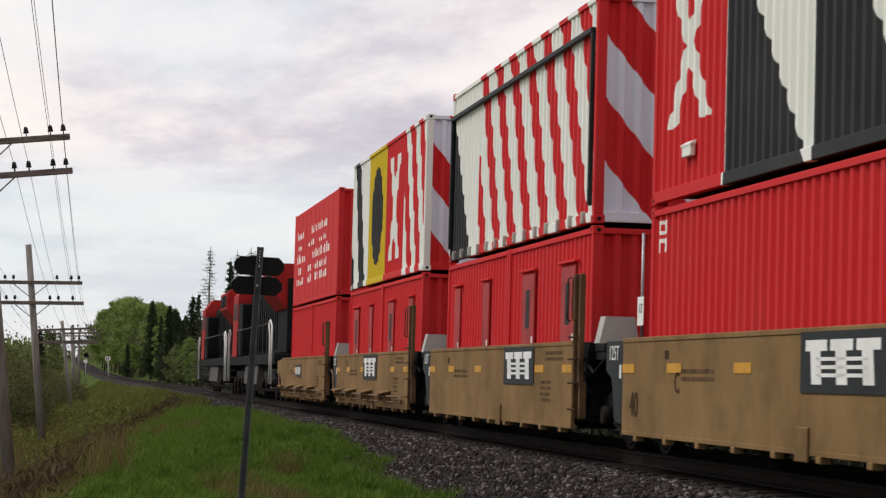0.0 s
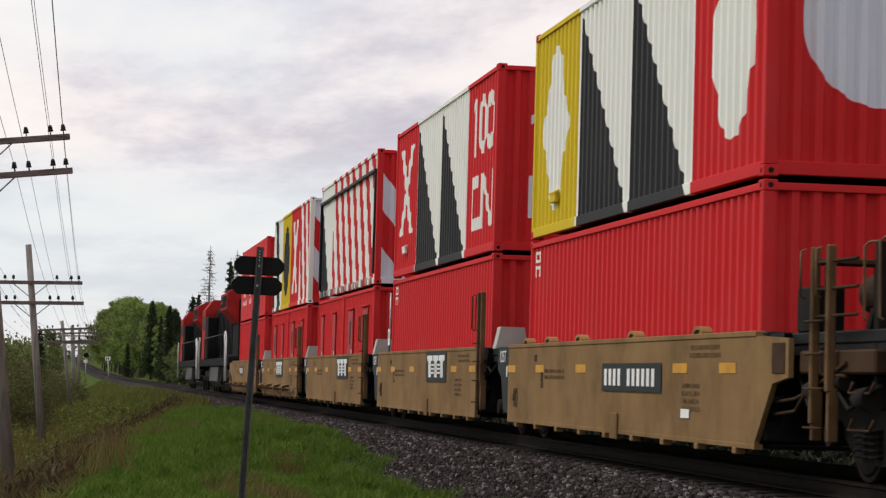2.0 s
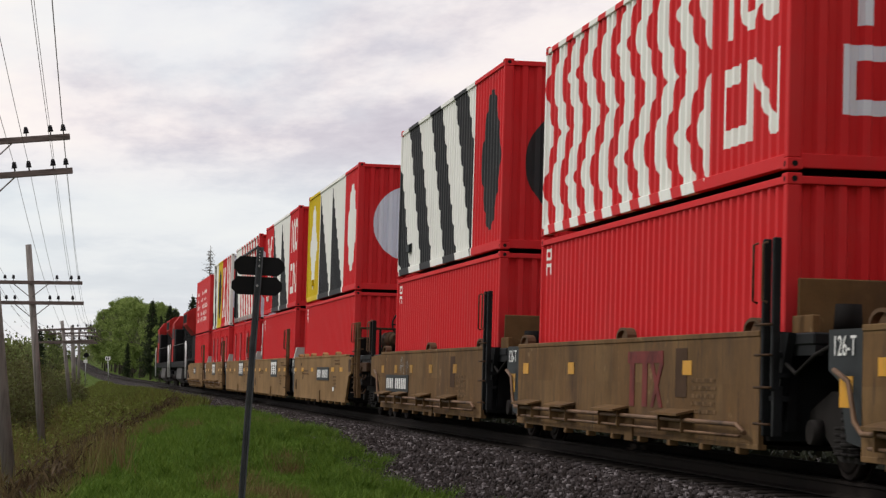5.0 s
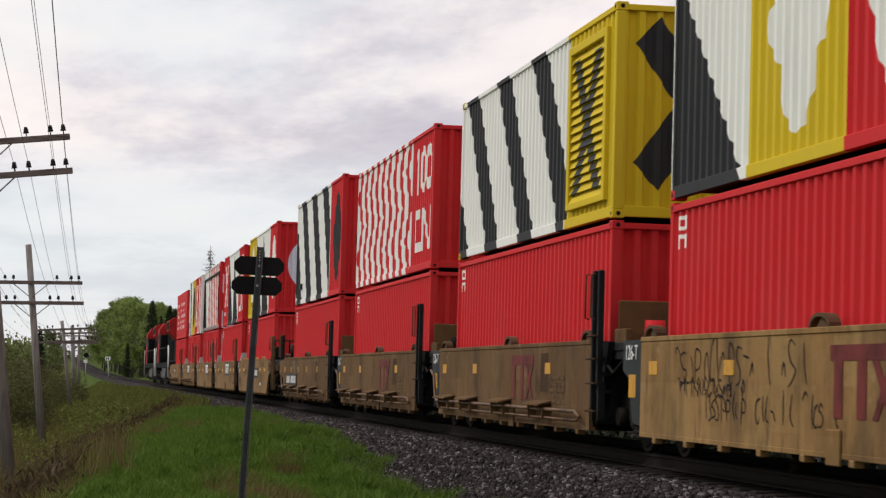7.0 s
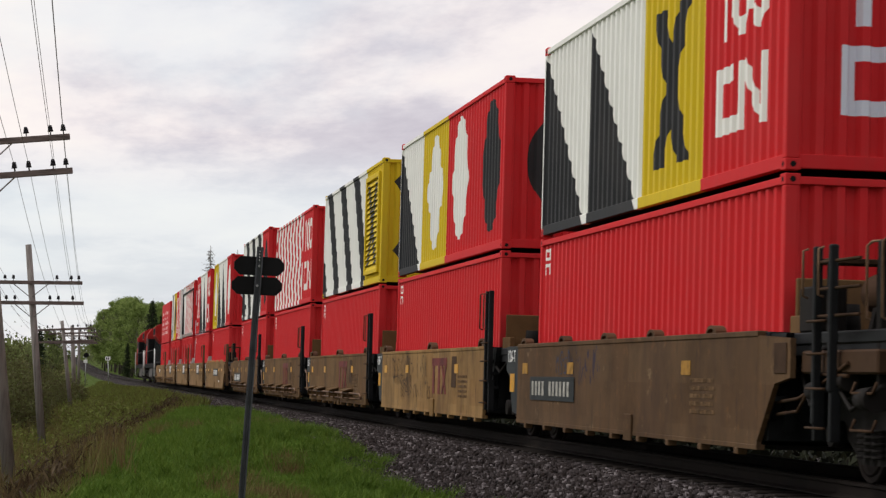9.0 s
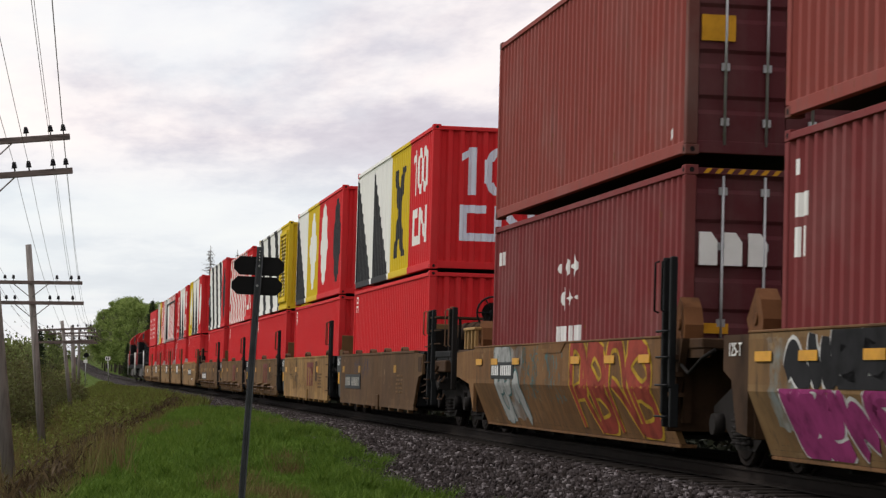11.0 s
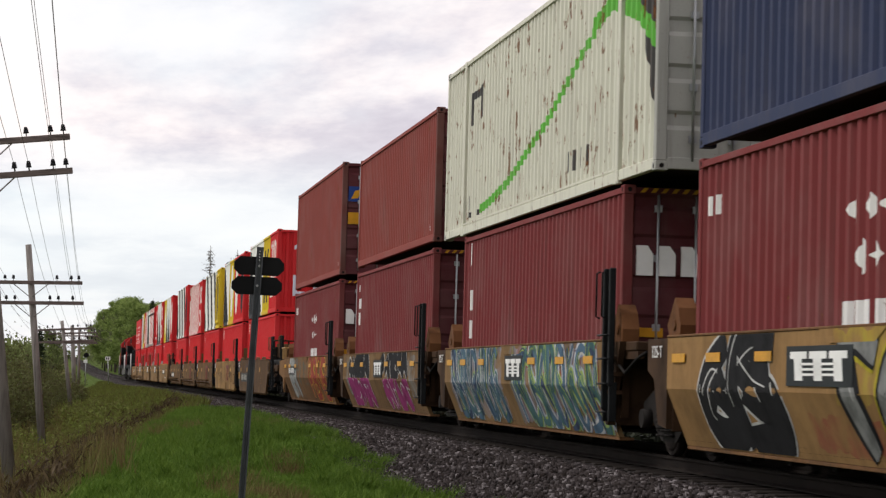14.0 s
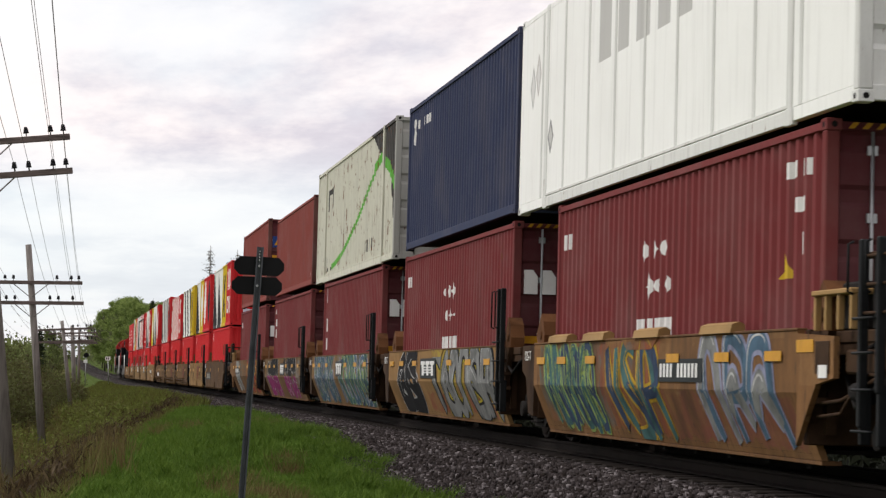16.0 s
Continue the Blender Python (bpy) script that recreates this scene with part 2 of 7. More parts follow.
def mark_set(u, v, c):
    """Two small stacked ring marks near the front corner of a box."""
    def q(a, b, d, e, k):
        return ("poly", [(u + a, v + d), (u + b, v + d), (u + b, v + e), (u + a, v + e)], k)
    return [q(0, 0.42, 0, 0.17, c), q(0.12, 0.30, 0.045, 0.125, RED), q(0, 0.42, -0.10, -0.05, c), q(0, 0.12, -0.22, -0.05, c), q(0.30, 0.42, -0.22, -0.10, c)]


def text_rows(u0, rows, c):
    """Unreadable writing as bars: rows of (v, height, [(from, to), ...])."""
    sh = []
    for v, h, runs in rows:
        for a, b in runs:
            sh.append(("poly", [(u0 + a, v), (u0 + b, v), (u0 + b, v + h), (u0 + a, v + h)], c))
    return sh


# ---- containers ----
def corrugated(length, z0, z1, depth, pitch, face):
    """A trapezoid-ribbed panel along y, ribs towards -x (face -1) or +x, with a thin back."""
    bm = bm_new()
    n = max(2, round(length / pitch))
    p = length / n
    prof = []
    for i in range(n):
        a = -length / 2 + i * p
        prof += [(a, 0.0), (a + 0.25 * p, 0.0), (a + 0.42 * p, depth), (a + 0.75 * p, depth), (a + 0.92 * p, 0.0)]
    prof.append((length / 2, 0.0))
    lo = [bm.verts.new((-face * d, y, z0)) for y, d in prof]
    hi = [bm.verts.new((-face * d, y, z1)) for y, d in prof]
    for i in range(len(prof) - 1):
        q = (lo[i], lo[i + 1], hi[i + 1], hi[i])
        bm.faces.new(q if face > 0 else q[::-1])
    # back skin a few millimetres behind
    t = -face * (depth + 0.02)
    b = [bm.verts.new((t, -length / 2, z0)), bm.verts.new((t, length / 2, z0)), bm.verts.new((t, length / 2, z1)), bm.verts.new((t, -length / 2, z1))]
    bm.faces.new(b if face < 0 else b[::-1])
    bm.faces.new((lo[0], hi[0], b[3], b[0]))
    bm.faces.new((lo[-1], b[1], b[2], hi[-1]))
    return bm


CAST = {}


def casting_mesh():
    if "m" not in CAST:
        bm = bm_new()
        box(bm, -0.081, 0.081, -0.089, 0.089, -0.059, 0.059, 0.008)
        # oval holes as near-black discs on the two outer faces, their shade painted
        cyl(bm, (-0.0825, 0, 0), (-0.070, 0, 0), 0.032, 0.032, 8, 1)
        cyl(bm, (0, -0.0905, 0), (0, -0.078, 0), 0.032, 0.032, 8, 1)
        me = bpy.data.meshes.new("corner_casting")
        bm.to_mesh(me)
        bm.free()
        CAST["m"] = me
    return CAST["m"]


def container(label, side, end, frame_m, post_m=None, L=12.192, H=2.896, doors=False, smooth=False, group="containers on the train", forty=False, endpost=None):
    """A freight container; origin at the middle of its base, y to its leading end."""
    c = thing("container", label, "container", group)
    hl, hw = L / 2, 1.219
    post_m = post_m or frame_m
    z0, z1 = 0.165, H - 0.11
    in_y = hl - 0.11
    if smooth:
        bm = bm_new()
        box(bm, -0.02, 0.02, -in_y, in_y, z0, z1)
        w = part("side_wall", bm, side, c)
        rib = None
        for i in range(1, 10):
            yy = -in_y + i * 2 * in_y / 10
            if rib is None:
                rb = bm_new()
                box(rb, -hw - 0.006, -hw + 0.004, -0.05, 0.05, z0, z1)
                rib = part("panel_strip", rb, frame_m, c)
                rib.matrix_basis = pose(0, yy, 0)
            else:
                share("panel_strip", rib, c, pose(0, yy, 0))
    else:
        w = part("side_wall", corrugated(2 * in_y, z0, z1, 0.045, 0.278, -1), side, c)
    w.location.x = -hw + 0.022
    bm = corrugated(2 * in_y, z0, z1, 0.036, 0.9, 1)
    w = part("side_wall", bm, frame_m, c)
    w.location.x = hw - 0.022
    for s, mm, nm in ((-1, side, "bottom_rail"), (1, frame_m, "bottom_rail")):
        bm = bm_new()
        box(bm, s * hw - (0.0 if s < 0 else 0.09), s * hw + (0.09 if s < 0 else 0.0), -in_y, in_y, 0.02, 0.162, 0.006)
        part(nm, bm, mm, c)
    for s, mm in ((-1, side), (1, frame_m)):
        bm = bm_new()
        box(bm, s * hw - (0.0 if s < 0 else 0.06), s * hw + (0.06 if s < 0 else 0.0), -in_y, in_y, H - 0.108, H - 0.03, 0.006)
        part("top_rail", bm, mm, c)
    for sx in (-1, 1):
        for sy in (-1, 1):
            bm = bm_new()
            px = sx * (hw - 0.07)
            py = sy * (hl - 0.065)
            box(bm, px - 0.07, px + 0.07, py - 0.063, py + 0.063, 0.118, H - 0.118, 0.012)
            part("corner_post", bm, post_m if sx < 0 and sy < 0 else (side if sx < 0 else (endpost or frame_m)), c)
            for zz in (0.059, H - 0.059):
                k = new("corner_casting", casting_mesh())
                k.parent = c
                k.location = (sx * (hw - 0.079), sy * (hl - 0.087), zz)
                k.scale = (1 if sx < 0 else -1, 1 if sy < 0 else -1, 1)
                if not k.data.materials:
                    k.data.materials.append(frame_m)
                    k.data.materials.append(M["void"])
                for i, mm in enumerate((post_m if sx < 0 else frame_m, M["void"])):
                    k.material_slots[i].link = "OBJECT"
                    k.material_slots[i].material = mm
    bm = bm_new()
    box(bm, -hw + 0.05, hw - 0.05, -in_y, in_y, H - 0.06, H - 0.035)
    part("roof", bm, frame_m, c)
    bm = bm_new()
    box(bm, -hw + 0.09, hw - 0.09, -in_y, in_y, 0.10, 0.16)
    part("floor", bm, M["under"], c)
    # leading end: plain ribbed wall
    e = part("end_wall", corrugated(2 * hw - 0.28, z0, z1, 0.045, 0.25, -1), frame_m, c)
    e.matrix_basis = Matrix.Translation((0, hl - 0.03, 0)) @ pose(0, 0, 0, 0, 0, -90)
    # trailing end
    bm = bm_new()
    box(bm, -hw + 0.14, hw - 0.14, -hl + 0.005, -hl + 0.09, 0.02, z0, 0.006)
    part("end_sill", bm, end, c)
    bm = bm_new()
    box(bm, -hw + 0.14, hw - 0.14, -hl + 0.005, -hl + 0.09, z1, H - 0.03, 0.006)
    part("end_header", bm, end, c)
    if not doors:
        bm = corrugated(2 * hw - 0.28, z0, z1, 0.062, 0.235, -1)
        # turned so that the ribs face the rear, kept in the box's own axes for its paint
        bmesh.ops.transform(bm, matrix=Matrix.Translation((0, -hl + 0.03, 0)) @ pose(0, 0, 0, 0, 0, 90), verts=bm.verts)
        part("end_wall", bm, end, c)
    else:
        for sx in (-1, 1):
            bm = bm_new()
            a, b = (0.006, hw - 0.15) if sx > 0 else (-hw + 0.15, -0.006)
            n = 5
            dz = (z1 - z0) / n
            prof = [(-hl + 0.095, z0)]
            for i in range(n):
                prof += [(-hl + 0.035, z0 + i * dz), (-hl + 0.035, z0 + (i + 0.58) * dz), (-hl + 0.070, z0 + (i + 0.68) * dz), (-hl + 0.070, z0 + (i + 0.92) * dz)]
            prof += [(-hl + 0.035, z1), (-hl + 0.095, z1)]
            prism(bm, prof, 0, a, b)
            d = part("door", bm, end, c)
            for k in (0.30, 0.78):
                xx = a + (b - a) * k
                bm = bm_new()
                cyl(bm, (xx, -hl + 0.012, 0.12), (xx, -hl + 0.012, H - 0.12), 0.018, 0.018, 8)
                for zz in (0.35, 1.0, 1.9, 2.55):
                    box(bm, xx - 0.05, xx + 0.05, -hl + 0.003, -hl + 0.036, zz, zz + 0.09)
                part("lock_rod", bm, M["galv"], d, "galvanised door lock rod")
    if forty:      # lifting posts of a longer box, set in at the 40-foot marks
        for sy in (-1, 1):
            bm = bm_new()
            yy = sy * 6.03
            box(bm, -hw - 0.012, -hw + 0.05, yy - 0.09, yy + 0.09, 0.0, H - 0.02, 0.008)
            box(bm, -hw - 0.016, -hw + 0.05, yy - 0.12, yy + 0.12, -0.02, 0.16, 0.008)
            part("stacking_post", bm, frame_m, c)
        bm = bm_new()
        box(bm, -hw - 0.008, -hw + 0.05, -6.0, 6.0, 0.0, 0.15, 0.006)
        box(bm, -hw - 0.010, -hw - 0.002, -6.0, 6.0, 0.17, 0.20)
        part("lower_sill", bm, frame_m, c)
    return c


def ride(ob, s, dz=0.0):
    RIDERS.append((ob, s, dz))
    return ob


# ---- materials used in many places ----
def graffiti(name, base, zones, grime=0.4):
    """Weathered paint with sprayed lettering-like fields; zones: (u0, u1, v0, v1, colours, scale)."""
    g = G(name)
    x, y, z = g.xyz()
    u = g.m("SUBTRACT", 6.096, y)
    blot = g.noise(0.9, 6, 0.62)
    streak = g.noise(2.0, 4, 0.6, (1, 2.6, 0.2))
    fine = g.noise(30, 3, 0.6)
    col = g.ramp(blot, [(0.30, tuple(c * 0.62 for c in base)), (0.5, base), (0.72, tuple(min(1, c * 1.22) for c in base))])
    patch = g.node("ShaderNodeTexBrick")
    patch.inputs["Scale"].default_value = 0.55
    patch.inputs["Mortar Size"].default_value = 0.0
    patch.inputs["Color1"].default_value = (1, 1, 1, 1)
    patch.inputs["Color2"].default_value = (0.80, 0.74, 0.70, 1)
    cmb = g.node("ShaderNodeCombineXYZ")
    g.plug(cmb.inputs[0], u)
    g.plug(cmb.inputs[1], z)
    g.nt.links.new(cmb.outputs[0], patch.inputs["Vector"])
    col = g.mix(1.0 if grime > 0.3 else 0.3, col, patch.outputs["Color"], "MULTIPLY")
    for k, (u0, u1, v0, v1, cols, sc, thin) in enumerate(zones):
        edge = g.noise(3.0, 2, 0.5, loc=(k * 3.1, 0, k))
        du = g.m("MULTIPLY", g.m("SUBTRACT", edge, 0.5), 0.5)
        uu, vv = g.m("ADD", u, du), g.m("ADD", z, g.m("MULTIPLY", du, 0.6))
        box_m = inside(g, uu, vv, ("poly", [(u0, v0), (u1, v0), (u1, v1), (u0, v1)]))
        if thin:
            n1 = g.noise(sc * 1.15, 1.5, 0.4, (1, 1.25, 0.52), loc=(k * 5.3, k * 2.2, 0), dist=1.3)
            line_m = g.m("LESS_THAN", g.m("ABSOLUTE", g.m("SUBTRACT", n1, 0.5)), 0.022)
            col = g.mix(g.m("MULTIPLY", g.m("MULTIPLY", line_m, box_m), 0.85), col, cols[0])
            continue
        # soft sprayed ground colours
        mist = g.noise(sc * 0.8, 4, 0.6, (1, 1.2, 0.8), loc=(k * 2.0, 1, 3))
        fill = g.ramp(mist, [(0.30 + 0.4 * i2 / max(1, len(cols) - 1), c2) for i2, c2 in enumerate(cols)])
        edge2 = g.noise(2.4, 4, 0.6, loc=(1, k * 4.0, 2))
        col = g.mix(g.m("MULTIPLY", g.m("MULTIPLY", box_m, g.step(edge2, 0.36, 0.60)), 0.8), col, fill)
    col = g.mix(g.m("MULTIPLY", g.step(streak, 0.45, 0.78), grime), col, (0.075, 0.045, 0.025))
    col = g.mix(g.m("MULTIPLY", g.step(fine, 0.5, 0.75), grime * 0.45), col, (0.06, 0.04, 0.025))
    if grime > 0.3:
        soot = g.noise(0.55, 5, 0.65, (1, 1.3, 0.5), loc=(2, 5, 8))
        col = g.mix(g.m("MULTIPLY", g.step(soot, 0.50, 0.66), 0.6), col, (0.055, 0.034, 0.024))
        scratch = g.noise(7.0, 4, 0.7, (1, 1.6, 0.25), loc=(4, 2, 6))
        col = g.mix(g.m("MULTIPLY", g.step(scratch, 0.58, 0.66), 0.55), col, (0.045, 0.030, 0.024))
        pale = g.noise(3.0, 5, 0.7, (1, 0.7, 1.2), loc=(8, 3, 1))
        col = g.mix(g.m("MULTIPLY", g.step(pale, 0.62, 0.72), 0.35), col, (0.34, 0.25, 0.14))
        worn = g.noise(5.0, 4, 0.7, loc=(9, 1, 4))
        col = g.mix(g.m("MULTIPLY", g.step(worn, 0.60, 0.68), 0.4), col, (0.17, 0.085, 0.035))
    g.bump(g.m("ADD", fine, blot), 0.15, 0.006)
    return g.done(col, 0.75, 0.0, 0.06)


M = {}
M["void"] = plain("hole_shade", (0.012, 0.011, 0.011), 0.9)
# Grimy steel with the shade under the cars put into its colour.
M["under"] = plain("shaded_grimy_steel", (0.014, 0.012, 0.011), 0.8, var=0.3)
M["galv"] = plain("galvanised_steel", (0.42, 0.43, 0.44), 0.45, 0.7)
M["red"] = paint("red_box_paint", RED, [], age=0.12)
M["red_end"] = paint("red_end_paint", RED, [], end=True, age=0.18)
M["redmark"] = paint("red_box_paint_marked", RED, mark_set(0.25, 2.25, WHITE), age=0.12)
M["white"] = paint("white_box_paint", WHITE, [], age=0.15)
M["yellow"] = paint("yellow_box_paint", YELLOW, [], age=0.12)
M["maroon"] = paint("maroon_box_paint", (0.155, 0.030, 0.030), [], age=0.30, rough=0.5)
# Doors mixed at about half the maroon of the sides.
M["maroon_end"] = paint("dark_maroon_doors", (0.085, 0.020, 0.024), [], end=True, age=0.30, rough=0.5)
M["tan"] = plain("tan_car_paint", (0.33, 0.205, 0.085), 0.6, var=0.14, scale=0.8, spec=0.08)
M["rusty"] = plain("brown_car_steel", (0.055, 0.031, 0.018), 0.75, var=0.3, spec=0.08)
M["black"] = plain("black_car_steel", (0.012, 0.013, 0.014), 0.6, var=0.3)
M["slate"] = plain("slate_panel", (0.022, 0.026, 0.028), 0.55)
M["wheel"] = plain("wheel_steel", (0.020, 0.015, 0.013), 0.75, 0.1, var=0.3)
M["grey"] = plain("grey_box_paint", (0.42, 0.41, 0.38), 0.6, var=0.15)
M["signwhite"] = plain("sign_white", (0.78, 0.78, 0.76), 0.5, var=0.06)
M["ambertape"] = plain("amber_reflector", (0.55, 0.27, 0.02), 0.4, var=0.12, scale=4)
M["fadedtape"] = plain("faded_amber_reflector", (0.36, 0.19, 0.035), 0.6, var=0.3, scale=6)
M["fadedwhite"] = plain("faded_white_paint", (0.36, 0.35, 0.31), 0.7, var=0.3, scale=6)
M["stencilbrown"] = plain("faded_stencil_paint", (0.15, 0.09, 0.045), 0.8, var=0.3, scale=6)
M["darkred"] = plain("faded_maroon_paint", (0.14, 0.025, 0.022), 0.6, var=0.25, scale=3)
M["pipe"] = plain("worn_pipe", (0.17, 0.10, 0.06), 0.55, 0.2, var=0.35)
M["handrail"] = plain("white_handrail", (0.70, 0.70, 0.68), 0.4, var=0.1)


# ---- text as mesh ----
def letters(words, size, material, parent, at, label=""):
    """Writing on the near side of a car (facing -x), reading towards the rear."""
    cu = bpy.data.curves.new("writing", "FONT")
    cu.body, cu.size, cu.extrude, cu.align_x, cu.align_y = words, size, 0.002, "CENTER", "CENTER"
    ob = new("writing_source", cu)
    me = bpy.data.meshes.new_from_object(ob.evaluated_get(bpy.context.evaluated_depsgraph_get()))
    bpy.data.objects.remove(ob)
    me.materials.clear()
    me.materials.append(material)
    o = new("lettering", me)
    o.parent = parent
    # x of the text runs to -y, its normal to -x
    o.matrix_basis = Matrix.Translation(at) @ Matrix(((0, 0, -1, 0), (-1, 0, 0, 0), (0, 1, 0, 0), (0, 0, 0, 1)))
    if label:
        tagged(o, label)
    return o


def plate(name, parent, material, y0, y1, z0, z1, x=-1.484, t=0.006, label=""):
    bm = bm_new()
    box(bm, x - t, x, y0, y1, z0, z1)
    return part(name, bm, material, parent, label)


def bars(parent, material, y_left, z, h, widths, gap, x=-1.494, name="marking"):
    """A row of plain bars running to the rear from y_left."""
    y = y_left
    for w in widths:
        if w > 0:
            bm = bm_new()
            box(bm, x - 0.004, x, y - w, y, z, z + h)
            part(name, bm, material, parent)
        y -= abs(w) + gap


# ---- well cars ----
WHEEL = {}


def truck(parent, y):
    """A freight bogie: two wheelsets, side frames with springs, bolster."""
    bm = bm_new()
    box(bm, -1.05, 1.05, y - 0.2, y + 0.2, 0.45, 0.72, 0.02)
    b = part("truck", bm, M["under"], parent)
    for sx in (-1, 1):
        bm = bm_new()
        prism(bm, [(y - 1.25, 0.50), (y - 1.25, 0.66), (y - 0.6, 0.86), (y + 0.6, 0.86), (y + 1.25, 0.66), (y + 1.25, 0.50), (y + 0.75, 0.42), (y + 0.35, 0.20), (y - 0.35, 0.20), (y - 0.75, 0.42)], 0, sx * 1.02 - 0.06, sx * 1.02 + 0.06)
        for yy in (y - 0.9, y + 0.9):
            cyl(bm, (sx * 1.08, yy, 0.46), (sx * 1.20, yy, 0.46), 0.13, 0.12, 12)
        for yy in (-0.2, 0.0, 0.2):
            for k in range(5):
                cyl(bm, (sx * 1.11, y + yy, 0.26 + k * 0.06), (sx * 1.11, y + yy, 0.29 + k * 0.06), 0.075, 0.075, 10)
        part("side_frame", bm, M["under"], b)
    for yy in (y - 0.9, y + 0.9):
        if "w" not in WHEEL:
            bm = bm_new()
            for sx in (-1, 1):
                cyl(bm, (sx * 0.69, 0, 0), (sx * 0.80, 0, 0), 0.455, 0.45, 28)
                cyl(bm, (sx * 0.66, 0, 0), (sx * 0.69, 0, 0), 0.485, 0.485, 28)
                cyl(bm, (sx * 0.80, 0, 0), (sx * 0.86, 0, 0), 0.14, 0.12, 14)
                cyl(bm, (sx * 0.80, 0, 0), (sx * 0.812, 0, 0), 0.40, 0.37, 28)
            cyl(bm, (-0.95, 0, 0), (0.95, 0, 0), 0.085, 0.085, 12)
            w = part("wheelset", bm, M["wheel"], b)
            w.matrix_basis = pose(0, yy, 0.46)
            WHEEL["w"] = w
        else:
            w = share("wheelset", WHEEL["w"], b, pose(0, yy, 0.46))
        WHEEL.setdefault("all", []).append(w)


def well_unit(family, side_m, trim_m, label, group, first=False, last=False, pipes=False, post_m=None, front_y=6.35, rear_y=-6.12):
    """One platform of an articulated well car; origin on the rail at the middle of its container."""
    c = thing("well_car", label, "rail car", group)
    post_m = post_m or M["rusty"]
    bent = family == "C"
    for s in (-1, 1):
        bm = bm_new()
        X = s * 1.475
        if bent:
            prism(bm, [(X, 1.44), (X - s * 0.07, 1.44), (X - s * 0.07, 0.86), (X - s * 0.33, 0.20), (X - s * 0.26, 0.20), (X, 0.84)], 1, rear_y, front_y)
        else:
            prism(bm, [(X, 1.40), (X - s * 0.05, 1.40), (X - s * 0.05, 0.30), (X, 0.30)], 1, rear_y, front_y)
        p = part("side_sill", bm, side_m, c)
        bm = bm_new()
        if bent:
            box(bm, X - s * 0.10, X + s * 0.012, rear_y, front_y, 1.425, 1.455, 0.008) if s > 0 else box(bm, X - 0.012, X + 0.10, rear_y, front_y, 1.425, 1.455, 0.008)
            a, b = sorted((X - s * 0.46, X - s * 0.262))
            box(bm, a, b, rear_y, front_y, 0.155, 0.197, 0.006)
        else:
            a, b = sorted((X - s * 0.10, X + s * 0.012))
            box(bm, a, b, rear_y, front_y, 1.39, 1.45, 0.008)
            a, b = sorted((X - s * 0.09, X + s * 0.004))
            box(bm, a, b, rear_y, front_y, 0.255, 0.31, 0.006)
        part("chord", bm, side_m, p) if not bent else part("chord", bm, CARS["sillrust"], p)
        # feet of the cross-bearers under the sill
        n = 9
        foot = None
        for i in range(n):
            yy = rear_y + 0.7 + i * (front_y - rear_y - 1.4) / (n - 1)
            if foot is None:
                bm = bm_new()
                xa, xb = sorted((X - s * (0.30 if bent else 0.10), X + s * (0.0 if bent else 0.012)))
                if bent:
                    xa, xb = sorted((X - s * 0.52, X - s * 0.36))
                box(bm, xa, xb, -0.065, 0.065, 0.10 if bent else 0.19, 0.153 if bent else 0.262, 0.01)
                foot = part("foot", bm, side_m if not bent else M["under"], p)
                foot.matrix_basis = pose(0, yy, 0)
            else:
                share("foot", foot, p, pose(0, yy, 0))
        if s < 0 and not bent:   # jacking pad
            bm = bm_new()
            box(bm, X - 0.03, X, -1.0, -0.62, 0.19, 0.52, 0.01)
            part("jacking_pad", bm, side_m, p)
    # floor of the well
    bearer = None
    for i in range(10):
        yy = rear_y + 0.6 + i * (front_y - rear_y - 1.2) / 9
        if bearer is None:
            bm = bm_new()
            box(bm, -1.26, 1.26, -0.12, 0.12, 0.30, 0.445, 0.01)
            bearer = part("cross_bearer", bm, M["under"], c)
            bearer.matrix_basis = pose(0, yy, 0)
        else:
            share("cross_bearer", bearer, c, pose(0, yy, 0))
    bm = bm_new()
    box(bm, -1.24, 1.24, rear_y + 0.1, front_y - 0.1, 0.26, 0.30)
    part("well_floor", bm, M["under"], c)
    # dark plates added beside the far-side end decks, blocking the bright view through the gaps
    for y0, y1 in ((rear_y - 1.15, rear_y - 0.1), (front_y + 0.1, front_y + 1.1)):
        bm = bm_new()
        prism(bm, [(y0, 1.42), (y1, 1.42), (y1, 0.38 if y1 < 0 else 0.75), (y0, 0.75 if y0 < 0 else 0.38)], 0, 1.36, 1.43)
        part("gap_blocker", bm, M["black"], c)
    # bulkheads and end decks
    fr = front_y + (2.7 if first else 1.15)
    rr = rear_y - (3.3 if last else 1.15)
    dark = M["black"] if family != "C" else M["rusty"]
    for y0, y1, nm in ((front_y, front_y + 0.12, "bulkhead"), (rear_y - 0.12, rear_y, "bulkhead")):
        bm = bm_new()
        box(bm, -1.40, 1.40, y0, y1, 0.35, 1.44, 0.01)
        for k in range(5):
            xx = -1.2 + k * 0.6
            yy = y1 + 0.05 if y0 > 0 else y0 - 0.05
            box(bm, xx - 0.05, xx + 0.05, min(yy, yy) - 0.05, yy + 0.05, 0.45, 1.36)
        part(nm, bm, dark, c)
    for y0, y1 in ((front_y + 0.12, fr), (rr, rear_y - 0.12)):
        bm = bm_new()
        box(bm, -1.30, 1.30, y0, y1, 1.30, 1.42, 0.015)
